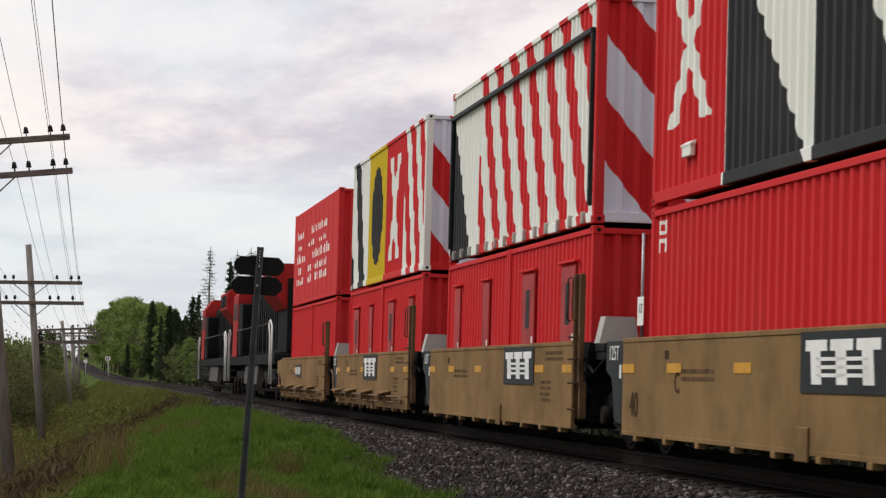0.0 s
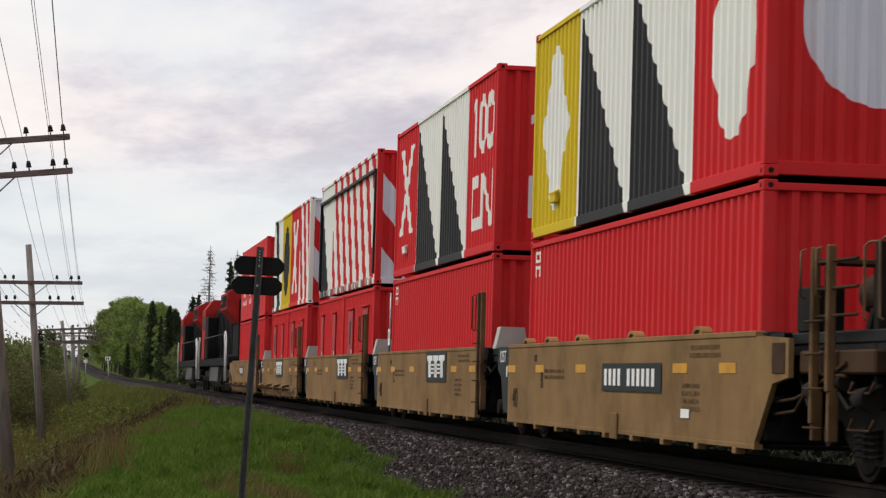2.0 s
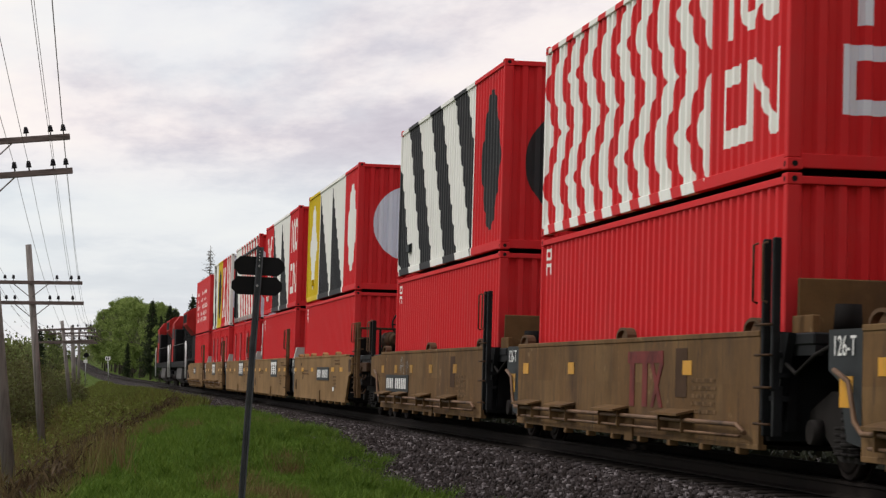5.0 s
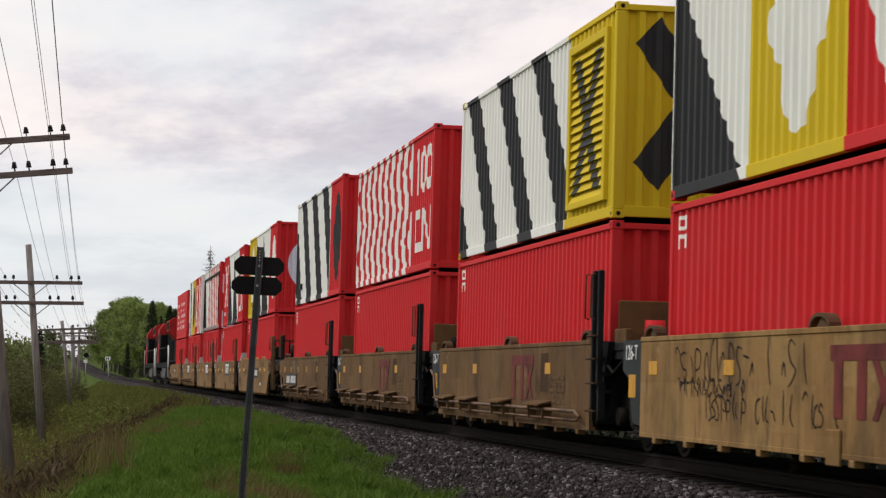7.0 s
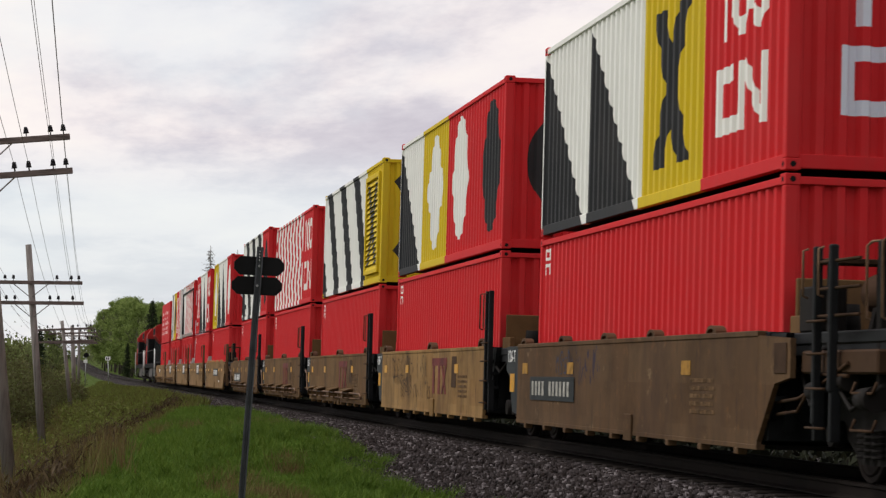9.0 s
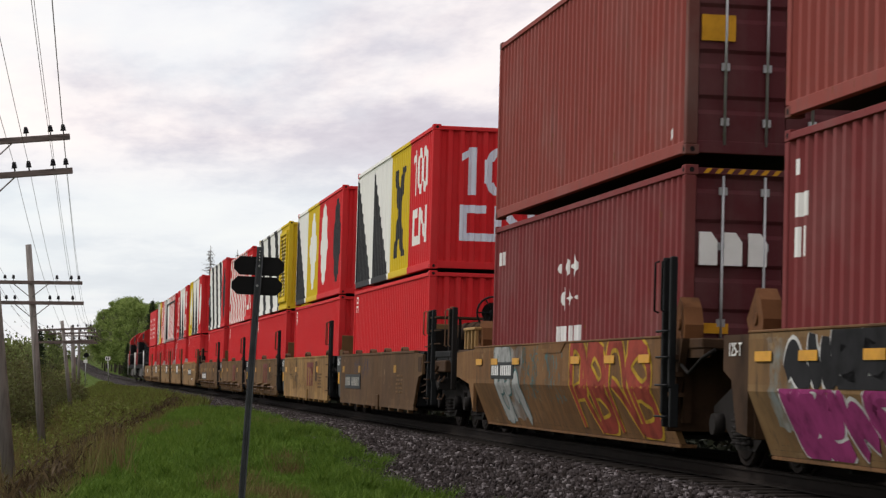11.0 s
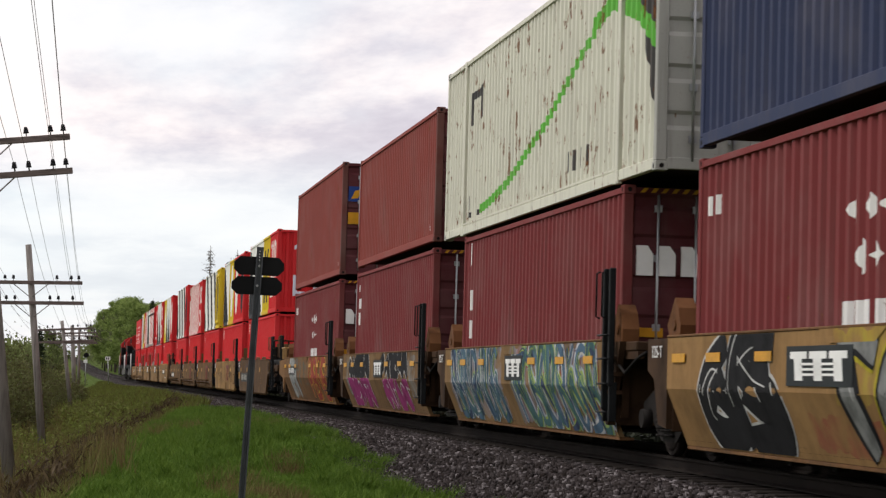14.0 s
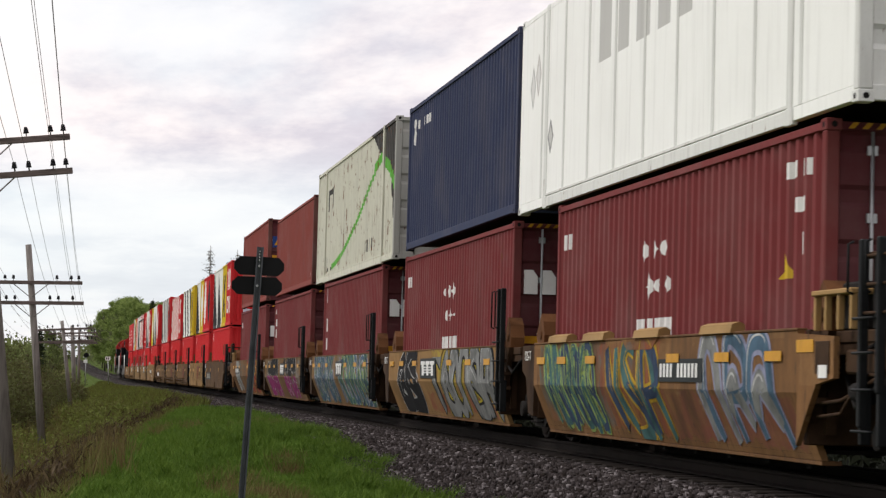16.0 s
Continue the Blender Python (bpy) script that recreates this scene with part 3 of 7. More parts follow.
        prism(bm, [(y0, 1.30), (y1, 1.30), (y1, 1.0), ((y0 + y1) / 2, 0.85), (y0, 0.55)] if abs(y1) > abs(y0) else [(y1, 1.30), (y0, 1.30), (y0, 1.0), ((y0 + y1) / 2, 0.85), (y1, 0.55)], 0, -0.55, 0.55)
        for k in (-1.28, 1.20):
            box(bm, k, k + 0.08, y0, y1, 1.20, 1.30)
        part("end_deck", bm, dark, c)
    # label panel at the leading end
    if not first:
        bm = bm_new()
        prism(bm, [(front_y + 0.02, 1.42), (front_y + 0.92, 1.42), (front_y + 0.92, 1.05), (front_y + 0.62, 0.95), (front_y + 0.40, 0.42), (front_y + 0.02, 0.38)], 0, -1.47, -1.40)
        part("end_panel", bm, M["slate"] if family != "C" else M["rusty"], c)
        bm = bm_new()
        for k in range(6):
            cyl(bm, (-1.28, front_y + 0.72, 0.36 + k * 0.075), (-1.28, front_y + 0.72, 0.40 + k * 0.075), 0.13, 0.13, 12)
        part("spring_stack", bm, M["under"], c)
    # posts and ladder at the trailing end
    post = None
    for k, yy in enumerate((rear_y - 0.10, rear_y - 0.42) if not last else (rear_y - 1.75, rear_y - 2.20)):
        bm = bm_new()
        box(bm, -1.49, -1.41, yy - 0.038, yy + 0.038, 0.55 if k == 0 else 0.85, 2.36 if not last else 2.20, 0.012)
        box(bm, -1.47, -1.37, yy - 0.035, yy + 0.035, 0.40, 0.90, 0.008)
        post = part("end_post", bm, post_m, c)
        bm = bm_new()
        rod(bm, [(-1.51, yy + 0.10, 1.72), (-1.56, yy + 0.10, 1.74), (-1.56, yy + 0.10, 2.30 if not last else 2.16), (-1.51, yy + 0.10, 2.32 if not last else 2.18)], 0.013)
        part("grab_iron", bm, M["pipe"] if family != "C" else M["black"], post)
    ry = rear_y if not last else rear_y - 1.7
    for zz in (0.52, 0.88, 1.20, 1.50):
        bm = bm_new()
        rod(bm, [(-1.50, ry - 0.02, zz), (-1.54, ry - 0.04, zz), (-1.54, ry - 0.46, zz), (-1.50, ry - 0.48, zz)], 0.014)
        part("ladder_rung", bm, M["rusty"] if family != "C" else M["black"], c)
    bm = bm_new()
    prism(bm, [(rear_y - 0.12, 1.42), (rear_y - 0.62, 1.42), (rear_y - 0.30, 0.75), (rear_y - 0.12, 0.55)], 0, -1.38, -1.30)
    for zz in (0.75, 0.98, 1.18):
        box(bm, -1.42, -1.30, rear_y - 0.45, rear_y - 0.12, zz, zz + 0.05)
    part("gusset", bm, dark, c)
    bm = bm_new()
    rod(bm, [(-1.36, rear_y - 0.3, 1.18), (-1.34, rear_y - 0.75, 1.02), (-1.30, rear_y - 1.2, 1.20), (-1.28, rear_y - 1.6, 1.28)], 0.022, 6)
    part("air_hose", bm, M["under"], c)
    if first:
        truck(c, front_y + 1.6)
        coupler(c, front_y + 2.8, 1)
        bm = bm_new()
        prism(bm, [(front_y, 1.40), (front_y + 1.75, 1.36), (front_y + 1.75, 0.95), (front_y + 0.45, 0.82), (front_y, 0.36)], 0, -1.474, -1.42)
        part("end_sill", bm, side_m, c)
    else:
        truck(c, front_y + 1.35)
    if last:
        truck(c, rear_y - 2.35)
        coupler(c, rear_y - 3.4, -1)
        bm = bm_new()
        prism(bm, [(rear_y, 1.40), (rear_y - 1.05, 1.36), (rear_y - 1.05, 0.98), (rear_y - 0.55, 0.92), (rear_y, 0.34)], 0, -1.474, -1.42)
        part("end_sill", bm, side_m, c)
        bm = bm_new()
        box(bm, -1.485, -1.474, rear_y - 0.95, rear_y - 0.55, 1.02, 1.32, 0.004)
        part("end_box", bm, M["rusty"], c)
    if pipes:      # brake pipe and walkway ledges low on the side
        bm = bm_new()
        rod(bm, [(-1.56, front_y + 0.5, 1.05), (-1.56, front_y + 0.12, 0.95), (-1.56, front_y - 0.05, 0.60), (-1.56, front_y - 0.25, 0.50), (-1.56, rear_y + 0.5, 0.50), (-1.56, rear_y + 0.2, 0.42)], 0.026, 8)
        rod(bm, [(-1.55, front_y - 0.4, 0.38), (-1.55, rear_y + 0.4, 0.38)], 0.018, 6)
        part("brake_pipe", bm, M["pipe"], c, "worn tan brake pipe")
        for yy in (5.2, 2.9, -0.1, -3.1):
            bm = bm_new()
            prism(bm, [(-1.478, 0.62), (-1.68, 0.57), (-1.68, 0.545), (-1.478, 0.59)], 1, yy - 0.62, yy + 0.62)
            for k in (-0.5, 0.5):
                box(bm, -1.60, -1.478, yy + k - 0.02, yy + k + 0.02, 0.36, 0.57)
            part("step_ledge", bm, side_m, c)
    return c


def coupler(parent, y, d):
    bm = bm_new()
    box(bm, -0.12, 0.12, min(y - d * 0.5, y + d * 0.42), max(y - d * 0.5, y + d * 0.42), 0.72, 0.96, 0.03)
    box(bm, -0.20, 0.16, min(y + d * 0.25, y + d * 0.62), max(y + d * 0.25, y + d * 0.62), 0.66, 1.02, 0.05)
    part("coupler", bm, M["under"], parent)
    bm = bm_new()
    rod(bm, [(-0.5, y, 0.85), (-0.5, y + d * 0.2, 0.55), (-0.3, y + d * 0.45, 0.42), (-0.1, y + d * 0.6, 0.5)], 0.035, 8)
    part("air_hose", bm, M["under"], parent)


def brake_end(c, rear_y):
    """Air reservoir, hand brake wheel, tall grab posts and steps on the trailing deck of a car."""
    bm = bm_new()
    cyl(bm, (-0.62, rear_y - 2.75, 1.80), (-0.62, rear_y - 1.15, 1.80), 0.20, 0.20, 20)
    cyl(bm, (-0.62, rear_y - 2.85, 1.80), (-0.62, rear_y - 2.75, 1.80), 0.12, 0.19, 20)
    part("air_reservoir", bm, M["rusty"], c, "grimy brown steel air reservoir")
    for yy in (-2.4, -1.5):
        bm = bm_new()
        prism(bm, [(-0.86, 1.40), (-0.38, 1.40), (-0.44, 1.66), (-0.80, 1.66)], 1, rear_y + yy - 0.05, rear_y + yy + 0.05)
        part("reservoir_saddle", bm, M["under"], c)
    wx, wy, wz = -0.46, rear_y - 2.95, 2.15
    bm = bm_new()
    pts = [(wx + 0.30 * math.cos(a), wy, wz + 0.30 * math.sin(a)) for a in [i * math.tau / 24 for i in range(25)]]
    rod(bm, pts, 0.020, 6)
    for a in [i * math.tau / 6 for i in range(6)]:
        cyl(bm, (wx, wy + 0.05, wz), (wx + 0.29 * math.cos(a), wy, wz + 0.29 * math.sin(a)), 0.014, 0.014, 6)
    cyl(bm, (wx, wy - 0.05, wz), (wx, wy + 0.1, wz), 0.06, 0.06, 12)
    part("hand_brake_wheel", bm, M["black"], c, "black spoked hand brake wheel")
    bm = bm_new()
    cyl(bm, (wx, wy + 0.08, wz), (wx, wy + 0.26, wz), 0.20, 0.17, 20)
    box(bm, wx - 0.15, wx + 0.15, wy + 0.06, wy + 0.26, 1.40, wz, 0.02)
    part("brake_gearbox", bm, M["under"], c)
    for k, (yy, top) in enumerate(((rear_y - 2.95, 2.20), (rear_y - 3.35, 2.22))):
        xx = -1.24
        bm = bm_new()
        box(bm, xx - 0.045, xx + 0.045, yy - 0.05, yy + 0.05, 0.70, top, 0.01)
        p = part("end_post", bm, M["under"], c)
        bm = bm_new()
        rod(bm, [(xx - 0.05, yy + 0.20, 1.50), (xx - 0.08, yy + 0.22, 1.52), (xx - 0.08, yy + 0.22, top - 0.04), (xx - 0.05, yy + 0.18, top), (xx - 0.02, yy, top)], 0.013)
        part("grab_iron", bm, M["pipe"], p)
    for zz in (0.52, 0.85):
        bm = bm_new()
        rod(bm, [(-1.38, rear_y - 2.65, zz + 0.1), (-1.42, rear_y - 2.65, zz), (-1.42, rear_y - 3.2, zz), (-1.38, rear_y - 3.2, zz + 0.1)], 0.014)
        part("step_rung", bm, M["rusty"], c)
    bm = bm_new()
    box(bm, -1.38, -1.15, rear_y - 3.2, rear_y - 1.1, 1.02, 1.24, 0.02)
    part("deck_beam", bm, M["rusty"], c)
    for zz in (1.55, 1.80, 2.05):      # cross rails between the tall posts
        bm = bm_new()
        rod(bm, [(-1.45, rear_y - 1.75, zz), (-1.42, rear_y - 2.85, zz)], 0.016)
        part("cross_rail", bm, M["rusty"], c)
    bm = bm_new()
    box(bm, -1.40, 0.2, rear_y - 1.95, rear_y - 1.55, 2.04, 2.09, 0.008)
    part("crossover_step", bm, M["rusty"], c)
    for sx in (-1.38, -0.9, -0.4, 0.15):
        bm = bm_new()
        box(bm, sx - 0.025, sx + 0.025, rear_y - 1.93, rear_y - 1.88, 1.42, 2.04)
        part("step_bracket", bm, M["under"], c)
    bm = bm_new()
    box(bm, -1.30, -1.0, rear_y - 1.3, rear_y - 0.75, 1.42, 1.86, 0.02)
    part("valve_box", bm, M["under"], c)
    for dz in (0.0, 0.12):
        bm = bm_new()
        rod(bm, [(-1.36, rear_y - 0.3, 0.62 + dz), (-1.38, rear_y - 1.0, 0.66 + dz), (-1.38, rear_y - 1.6, 1.02 - dz), (-1.40, rear_y - 2.5, 1.00 + dz)], 0.018)
        part("brake_line", bm, M["rusty"], c)
    for k, (yy, zz, r) in enumerate(((-1.5, 0.86, 0.11), (-2.2, 0.95, 0.09), (-2.9, 0.80, 0.12))):
        bm = bm_new()
        cyl(bm, (-1.34, rear_y + yy - 0.18, zz), (-1.34, rear_y + yy + 0.18, zz), r, r * 0.8, 12)
        part("brake_cylinder", bm, M["under"], c)
    bm = bm_new()
    rod(bm, [(-1.30, rear_y - 0.9, 1.0), (-1.38, rear_y - 1.4, 0.72), (-1.36, rear_y - 2.0, 0.95), (-1.40, rear_y - 2.6, 0.70), (-1.36, rear_y - 3.3, 0.92)], 0.022, 6)
    part("brake_line", bm, M["under"], c)


# ---- ground ----
def smooth(a, b, x):
    t = min(1.0, max(0.0, (x - a) / (b - a)))
    return t * t * (3 - 2 * t)


def lerp(a, b, t):
    return a + (b - a) * t


def ridge_x(y):
    """Where the grassy shoulder breaks down into the ditch."""
    return 0.15 + 0.073 * (y - 35) if y < 60 else lerp(1.98, 5.2, smooth(60, 95, y))


def ground_z(x, y):
    """Height of the ground: ballast bed, grassy bank, ditch towards the poles, field."""
    cx = line(y)[0]
    d = x - cx
    base = rise(y)
    toe = lerp(-0.95, -0.34, smooth(33, 50, y)) if y < 120 else lerp(-0.34, -0.62, smooth(120, 220, y))
    edge = lerp(-3.05, -2.75, smooth(30, 60, y))
    n = 0.10 * noise.noise((x * 0.35, y * 0.12, 0.3)) + 0.05 * noise.noise((x * 1.1, y * 0.5, 4.1))
    if d > 0:
        if d < 1.95:
            return base - 0.20
        z = lerp(-0.20, -0.95, smooth(1.95, 3.6, d))
        return base + z + (n + 0.02 * (d - 3.6) if d > 3.6 else 0) + 1.8 * smooth(12, 60, d)
    if d > -1.75:
        return base - 0.20
    if d > edge:
        return base + lerp(-0.20, toe, smooth(-1.75, edge, d)) + 0.3 * n * smooth(-1.9, edge, d)
    k = edge - d                       # metres beyond the toe, to the left
    fall = lerp(0.02, 0.16, smooth(32, 60, y)) * lerp(1, 1.1, smooth(110, 200, y))
    z = toe - fall * min(k, 6.5) + n
    z -= lerp(0.85, 0.45, smooth(80, 120, y)) * smooth(0.0, 1.3, ridge_x(y) - x + 1.5 * n) * smooth(24, 32, y)
    z += 0.18 * smooth(0.0, 1.2, k) * (1 - smooth(1.5, 4.0, k)) * smooth(45, 52, y)
    z += (1.6 + 0.01 * (k - 8)) * smooth(9, 26, k)
    return base + z


def grid_sheet(name, xs, ys, fz, material):
    vs = [(x, y, fz(x, y)) for y in ys for x in xs]
    n = len(xs)
    fs = [(j * n + i, j * n + i + 1, (j + 1) * n + i + 1, (j + 1) * n + i) for j in range(len(ys) - 1) for i in range(n - 1)]
    me = bpy.data.meshes.new(name)
    me.from_pydata(vs, [], fs)
    me.polygons.foreach_set("use_smooth", [True] * len(fs))
    me.materials.append(material)
    return new(name, me)


def ground_material():
    g = G("grass_and_gravel")
    x, y, z = g.xyz()
    big = g.noise(0.16, 5, 0.6, (1, 0.45, 1))
    mid = g.noise(1.3, 5, 0.65)
    fine = g.noise(9, 4, 0.7)
    grass = g.ramp(mid, [(0.25, (0.030, 0.060, 0.010)), (0.5, (0.062, 0.122, 0.018)), (0.75, (0.100, 0.165, 0.026))])
    dry = g.ramp(fine, [(0.3, (0.055, 0.042, 0.018)), (0.7, (0.135, 0.105, 0.045))])
    # brush and dead growth towards the ditch
    ditch = g.step(g.m("ADD", g.m("SUBTRACT", g.m("SUBTRACT", g.m("MULTIPLY", g.m("MINIMUM", y, 90.0), 0.073), 1.2), x), g.m("MULTIPLY", g.m("SUBTRACT", big, 0.5), 5.0)), 1.2, 2.4)
    patch = g.step(g.m("ADD", mid, g.m("MULTIPLY", big, 0.5)), 0.80, 0.95)
    grass = g.mix(g.m("MULTIPLY", g.step(y, 110, 220), 0.65), grass, (0.055, 0.068, 0.020))
    col = g.mix(g.m("MAXIMUM", g.m("MULTIPLY", ditch, 0.6), g.m("MULTIPLY", patch, 0.5)), grass, dry)
    vor = g.node("ShaderNodeTexVoronoi")
    vor.inputs["Scale"].default_value = 20
    g.nt.links.new(g.obj, vor.inputs["Vector"])
    sc = g.node("ShaderNodeSeparateXYZ")
    g.nt.links.new(vor.outputs["Color"], sc.inputs[0])
    stone = g.ramp(sc.outputs[0], [(0.0, (0.012, 0.010, 0.0095)), (0.55, (0.030, 0.026, 0.0255)), (1.0, (0.075, 0.068, 0.066))])
    off = g.m("MULTIPLY", g.step(y, 60, 190), 1.0)
    bed = g.step(g.m("SUBTRACT", g.m("ADD", x, g.m("MULTIPLY", g.m("SUBTRACT", mid, 0.5), 1.2)), off), 5.35, 5.65)
    # Stone colour runs on to x = 22 nearby, standing in for under-car shade.
    far = g.m("LESS_THAN", g.m("ADD", x, g.m("MULTIPLY", off, 10.6)), 22.0)
    col = g.mix(g.m("MULTIPLY", bed, far), col, stone)
    g.bump(g.m("ADD", fine, vor.outputs["Distance"]), 0.6, 0.04)
    return g.done(col, 0.98, 0.0, 0.03)


def spaced(a, b, first, grow):
    out, d = [a], first
    while out[-1] < b:
        out.append(min(b, out[-1] + d))
        d *= grow
    return out


def build_ground():
    xs = [-v for v in spaced(6, 1500, 2.0, 1.35)][::-1]
    xs += [-6 + 0.25 * i for i in range(1, int(22 / 0.25))]
    xs += spaced(16, 1500, 2.0, 1.35)
    ys = [-120, -60, -30, -12] + [0.0 + i for i in range(25)] + [25 + 0.5 * i for i in range(180)] + spaced(115, 3500, 2.0, 1.06)
    ob = grid_sheet("ground", xs, ys, ground_z, ground_material())
    tagged(ob, "grassy bank and ballast bed beside the railway", "ground", kind="structure")


build_ground()


def quads(name, centres, half_u, half_v, material, jitter=1.0, up=0.0, seed=1, island=True):
    """Many small leaf-like quads in one mesh; up pulls their long side towards z."""
    rng = np.random.default_rng(seed)
    n = len(centres)
    a = rng.normal(size=(n, 3))
    a[:, 2] = a[:, 2] * (1 - up) + up * 2.2
    a /= np.linalg.norm(a, axis=1)[:, None]
    b = rng.normal(size=(n, 3))
    b -= (b * a).sum(1)[:, None] * a
    b /= np.linalg.norm(b, axis=1)[:, None]
    su = (half_u * rng.uniform(1 - 0.4 * jitter, 1 + 0.5 * jitter, n))[:, None]
    sv = (half_v * rng.uniform(1 - 0.4 * jitter, 1 + 0.5 * jitter, n))[:, None]
    p = np.stack([centres - a * sv, centres + b * su - a * sv * 0.1, centres + a * sv, centres - b * su + a * sv * 0.15], 1).reshape(-1, 3)
    return sheet_mesh(name, p, 4, material)


def sheet_mesh(name, p, k, material):
    me = bpy.data.meshes.new(name)
    n = len(p) // k
    me.vertices.add(len(p))
    me.vertices.foreach_set("co", p.astype(np.float32).ravel())
    me.loops.add(len(p))
    me.loops.foreach_set("vertex_index", np.arange(len(p), dtype=np.int32))
    me.polygons.add(n)
    me.polygons.foreach_set("loop_start", np.arange(0, len(p), k, dtype=np.int32))
    me.update(calc_edges=True)
    me.validate()
    me.materials.append(material)
    return me


def leaf_material(name, dark, mid, lite, size=0.5, trans=0.25):
    g = G(name)
    geo = g.node("ShaderNodeNewGeometry")
    big = g.noise(size, 3, 0.6)
    f = g.m("ADD", g.m("MULTIPLY", geo.outputs["Random Per Island"], 0.55), g.m("MULTIPLY", big, 0.5))
    col = g.ramp(f, [(0.15, dark), (0.5, mid), (0.85, lite)])
    mat = g.done(col, 0.75, 0.0, 0.15)
    tr = g.node("ShaderNodeBsdfTranslucent")
    g.plug(tr.inputs["Color"], col)
    mx = g.node("ShaderNodeMixShader")
    mx.inputs[0].default_value = trans
    out = g.nt.nodes["Material Output"]
    g.nt.links.new(g.bsdf.outputs[0], mx.inputs[1])
    g.nt.links.new(tr.outputs[0], mx.inputs[2])
    g.nt.links.new(mx.outputs[0], out.inputs["Surface"])
    return mat


M["grassblade"] = leaf_material("grass_blades", (0.040, 0.076, 0.010), (0.088, 0.160, 0.020), (0.150, 0.225, 0.036), 0.9)
# Near-black leaves: the shade of the forest edge is put into the colour.
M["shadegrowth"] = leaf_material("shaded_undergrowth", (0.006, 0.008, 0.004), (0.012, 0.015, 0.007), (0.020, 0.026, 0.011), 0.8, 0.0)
# Dead brush colour, taken darker to paint the shade of the hollow.
M["deadbrush_shade"] = leaf_material("shaded_dead_brush", (0.024, 0.016, 0.010), (0.060, 0.040, 0.022), (0.110, 0.080, 0.040), 0.8)
M["drygrass"] = leaf_material("dry_stalks", (0.075, 0.050, 0.024), (0.150, 0.112, 0.046), (0.170, 0.170, 0.055), 0.6)
M["brushleaf"] = leaf_material("brush_leaves", (0.074, 0.052, 0.020), (0.112, 0.122, 0.029), (0.172, 0.222, 0.048), 0.22)
M["thicketleaf"] = leaf_material("thicket_leaves", (0.048, 0.035, 0.018), (0.076, 0.078, 0.028), (0.110, 0.128, 0.042), 0.3, 0.35)
# Both leaf colours are lightened in place of haze over the distant trees.
M["leaf"] = leaf_material("birch_leaves", (0.090, 0.130, 0.036), (0.185, 0.250, 0.068), (0.270, 0.340, 0.105), 0.35, 0.5)
M["leafdark"] = leaf_material("hazed_olive_leaves", (0.080, 0.098, 0.040), (0.145, 0.175, 0.064), (0.200, 0.240, 0.092), 0.35, 0.5)
M["needle"] = leaf_material("spruce_needles", (0.012, 0.022, 0.010), (0.028, 0.042, 0.018), (0.050, 0.066, 0.028), 0.5)
M["bark"] = plain("grey_bark", (0.10, 0.085, 0.07), 0.9, var=0.3, scale=4, stretch=(4, 4, 0.6))
M["twig"] = plain("bare_twigs", (0.16, 0.145, 0.125), 0.9, var=0.25, scale=4)
M["ballast"] = None


def ballast_material():
    g = G("crushed_stone")
    geo = g.node("ShaderNodeNewGeometry")
    fine = g.noise(40, 3, 0.6)
    col = g.ramp(geo.outputs["Random Per Island"], [(0.0, (0.011, 0.009, 0.0085)), (0.5, (0.030, 0.026, 0.0265)), (0.84, (0.064, 0.056, 0.058)), (1.0, (0.21, 0.19, 0.195))])
    col = g.mix(g.m("MULTIPLY", fine, 0.4), col, (0.06, 0.045, 0.04))
    g.bump(fine, 0.3, 0.01)
    return g.done(col, 0.95, 0.0, 0.05)


M["ballast"] = ballast_material()


def scatter_ballast():
    """Loose stones over the shoulder, in one mesh."""
    rng = np.random.default_rng(5)
    cube = np.array([[-1, -1, -1], [1, -1, -1], [1, 1, -1], [-1, 1, -1], [-1, -1, 1], [1, -1, 1], [1, 1, 1], [-1, 1, 1]], float)
    faces = np.array([[0, 3, 2, 1], [4, 5, 6, 7], [0, 1, 5, 4], [1, 2, 6, 5], [2, 3, 7, 6], [3, 0, 4, 7]])
    n = 56000
    y = 15 + 105 * rng.random(n) ** 1.6
    d = -1.55 - 1.75 * rng.random(n)
    x = np.array([line(a)[0] for a in y]) + d
    z = np.array([ground_z(a, b) for a, b in zip(x, y)])
    s = rng.uniform(0.012, 0.030, n)
    V = cube[None] * (1 + rng.uniform(-0.45, 0.35, (n, 8, 3)))
    V *= (s[:, None] * rng.uniform(0.7, 1.3, (n, 3)))[:, None, :]
    ang = rng.uniform(0, math.tau, n)
    c, sn = np.cos(ang)[:, None], np.sin(ang)[:, None]
    V = np.stack([V[:, :, 0] * c - V[:, :, 1] * sn, V[:, :, 0] * sn + V[:, :, 1] * c, V[:, :, 2]], 2)
    V += np.stack([x, y, z + s * 0.35], 1)[:, None, :]
    F = (faces[None] + 8 * np.arange(n)[:, None, None]).reshape(-1, 4)
    me = bpy.data.meshes.new("ballast")
    me.vertices.add(8 * n)
    me.vertices.foreach_set("co", V.reshape(-1).astype(np.float32))
    me.loops.add(F.size)
    me.loops.foreach_set("vertex_index", F.reshape(-1).astype(np.int32))
    me.polygons.add(len(F))
    me.polygons.foreach_set("loop_start", np.arange(0, F.size, 4, dtype=np.int32))
    me.update(calc_edges=True)
    me.materials.append(M["ballast"])
    tagged(new("ballast", me), "grey crushed stone ballast along the track", "gravel", kind="stuff")


scatter_ballast()


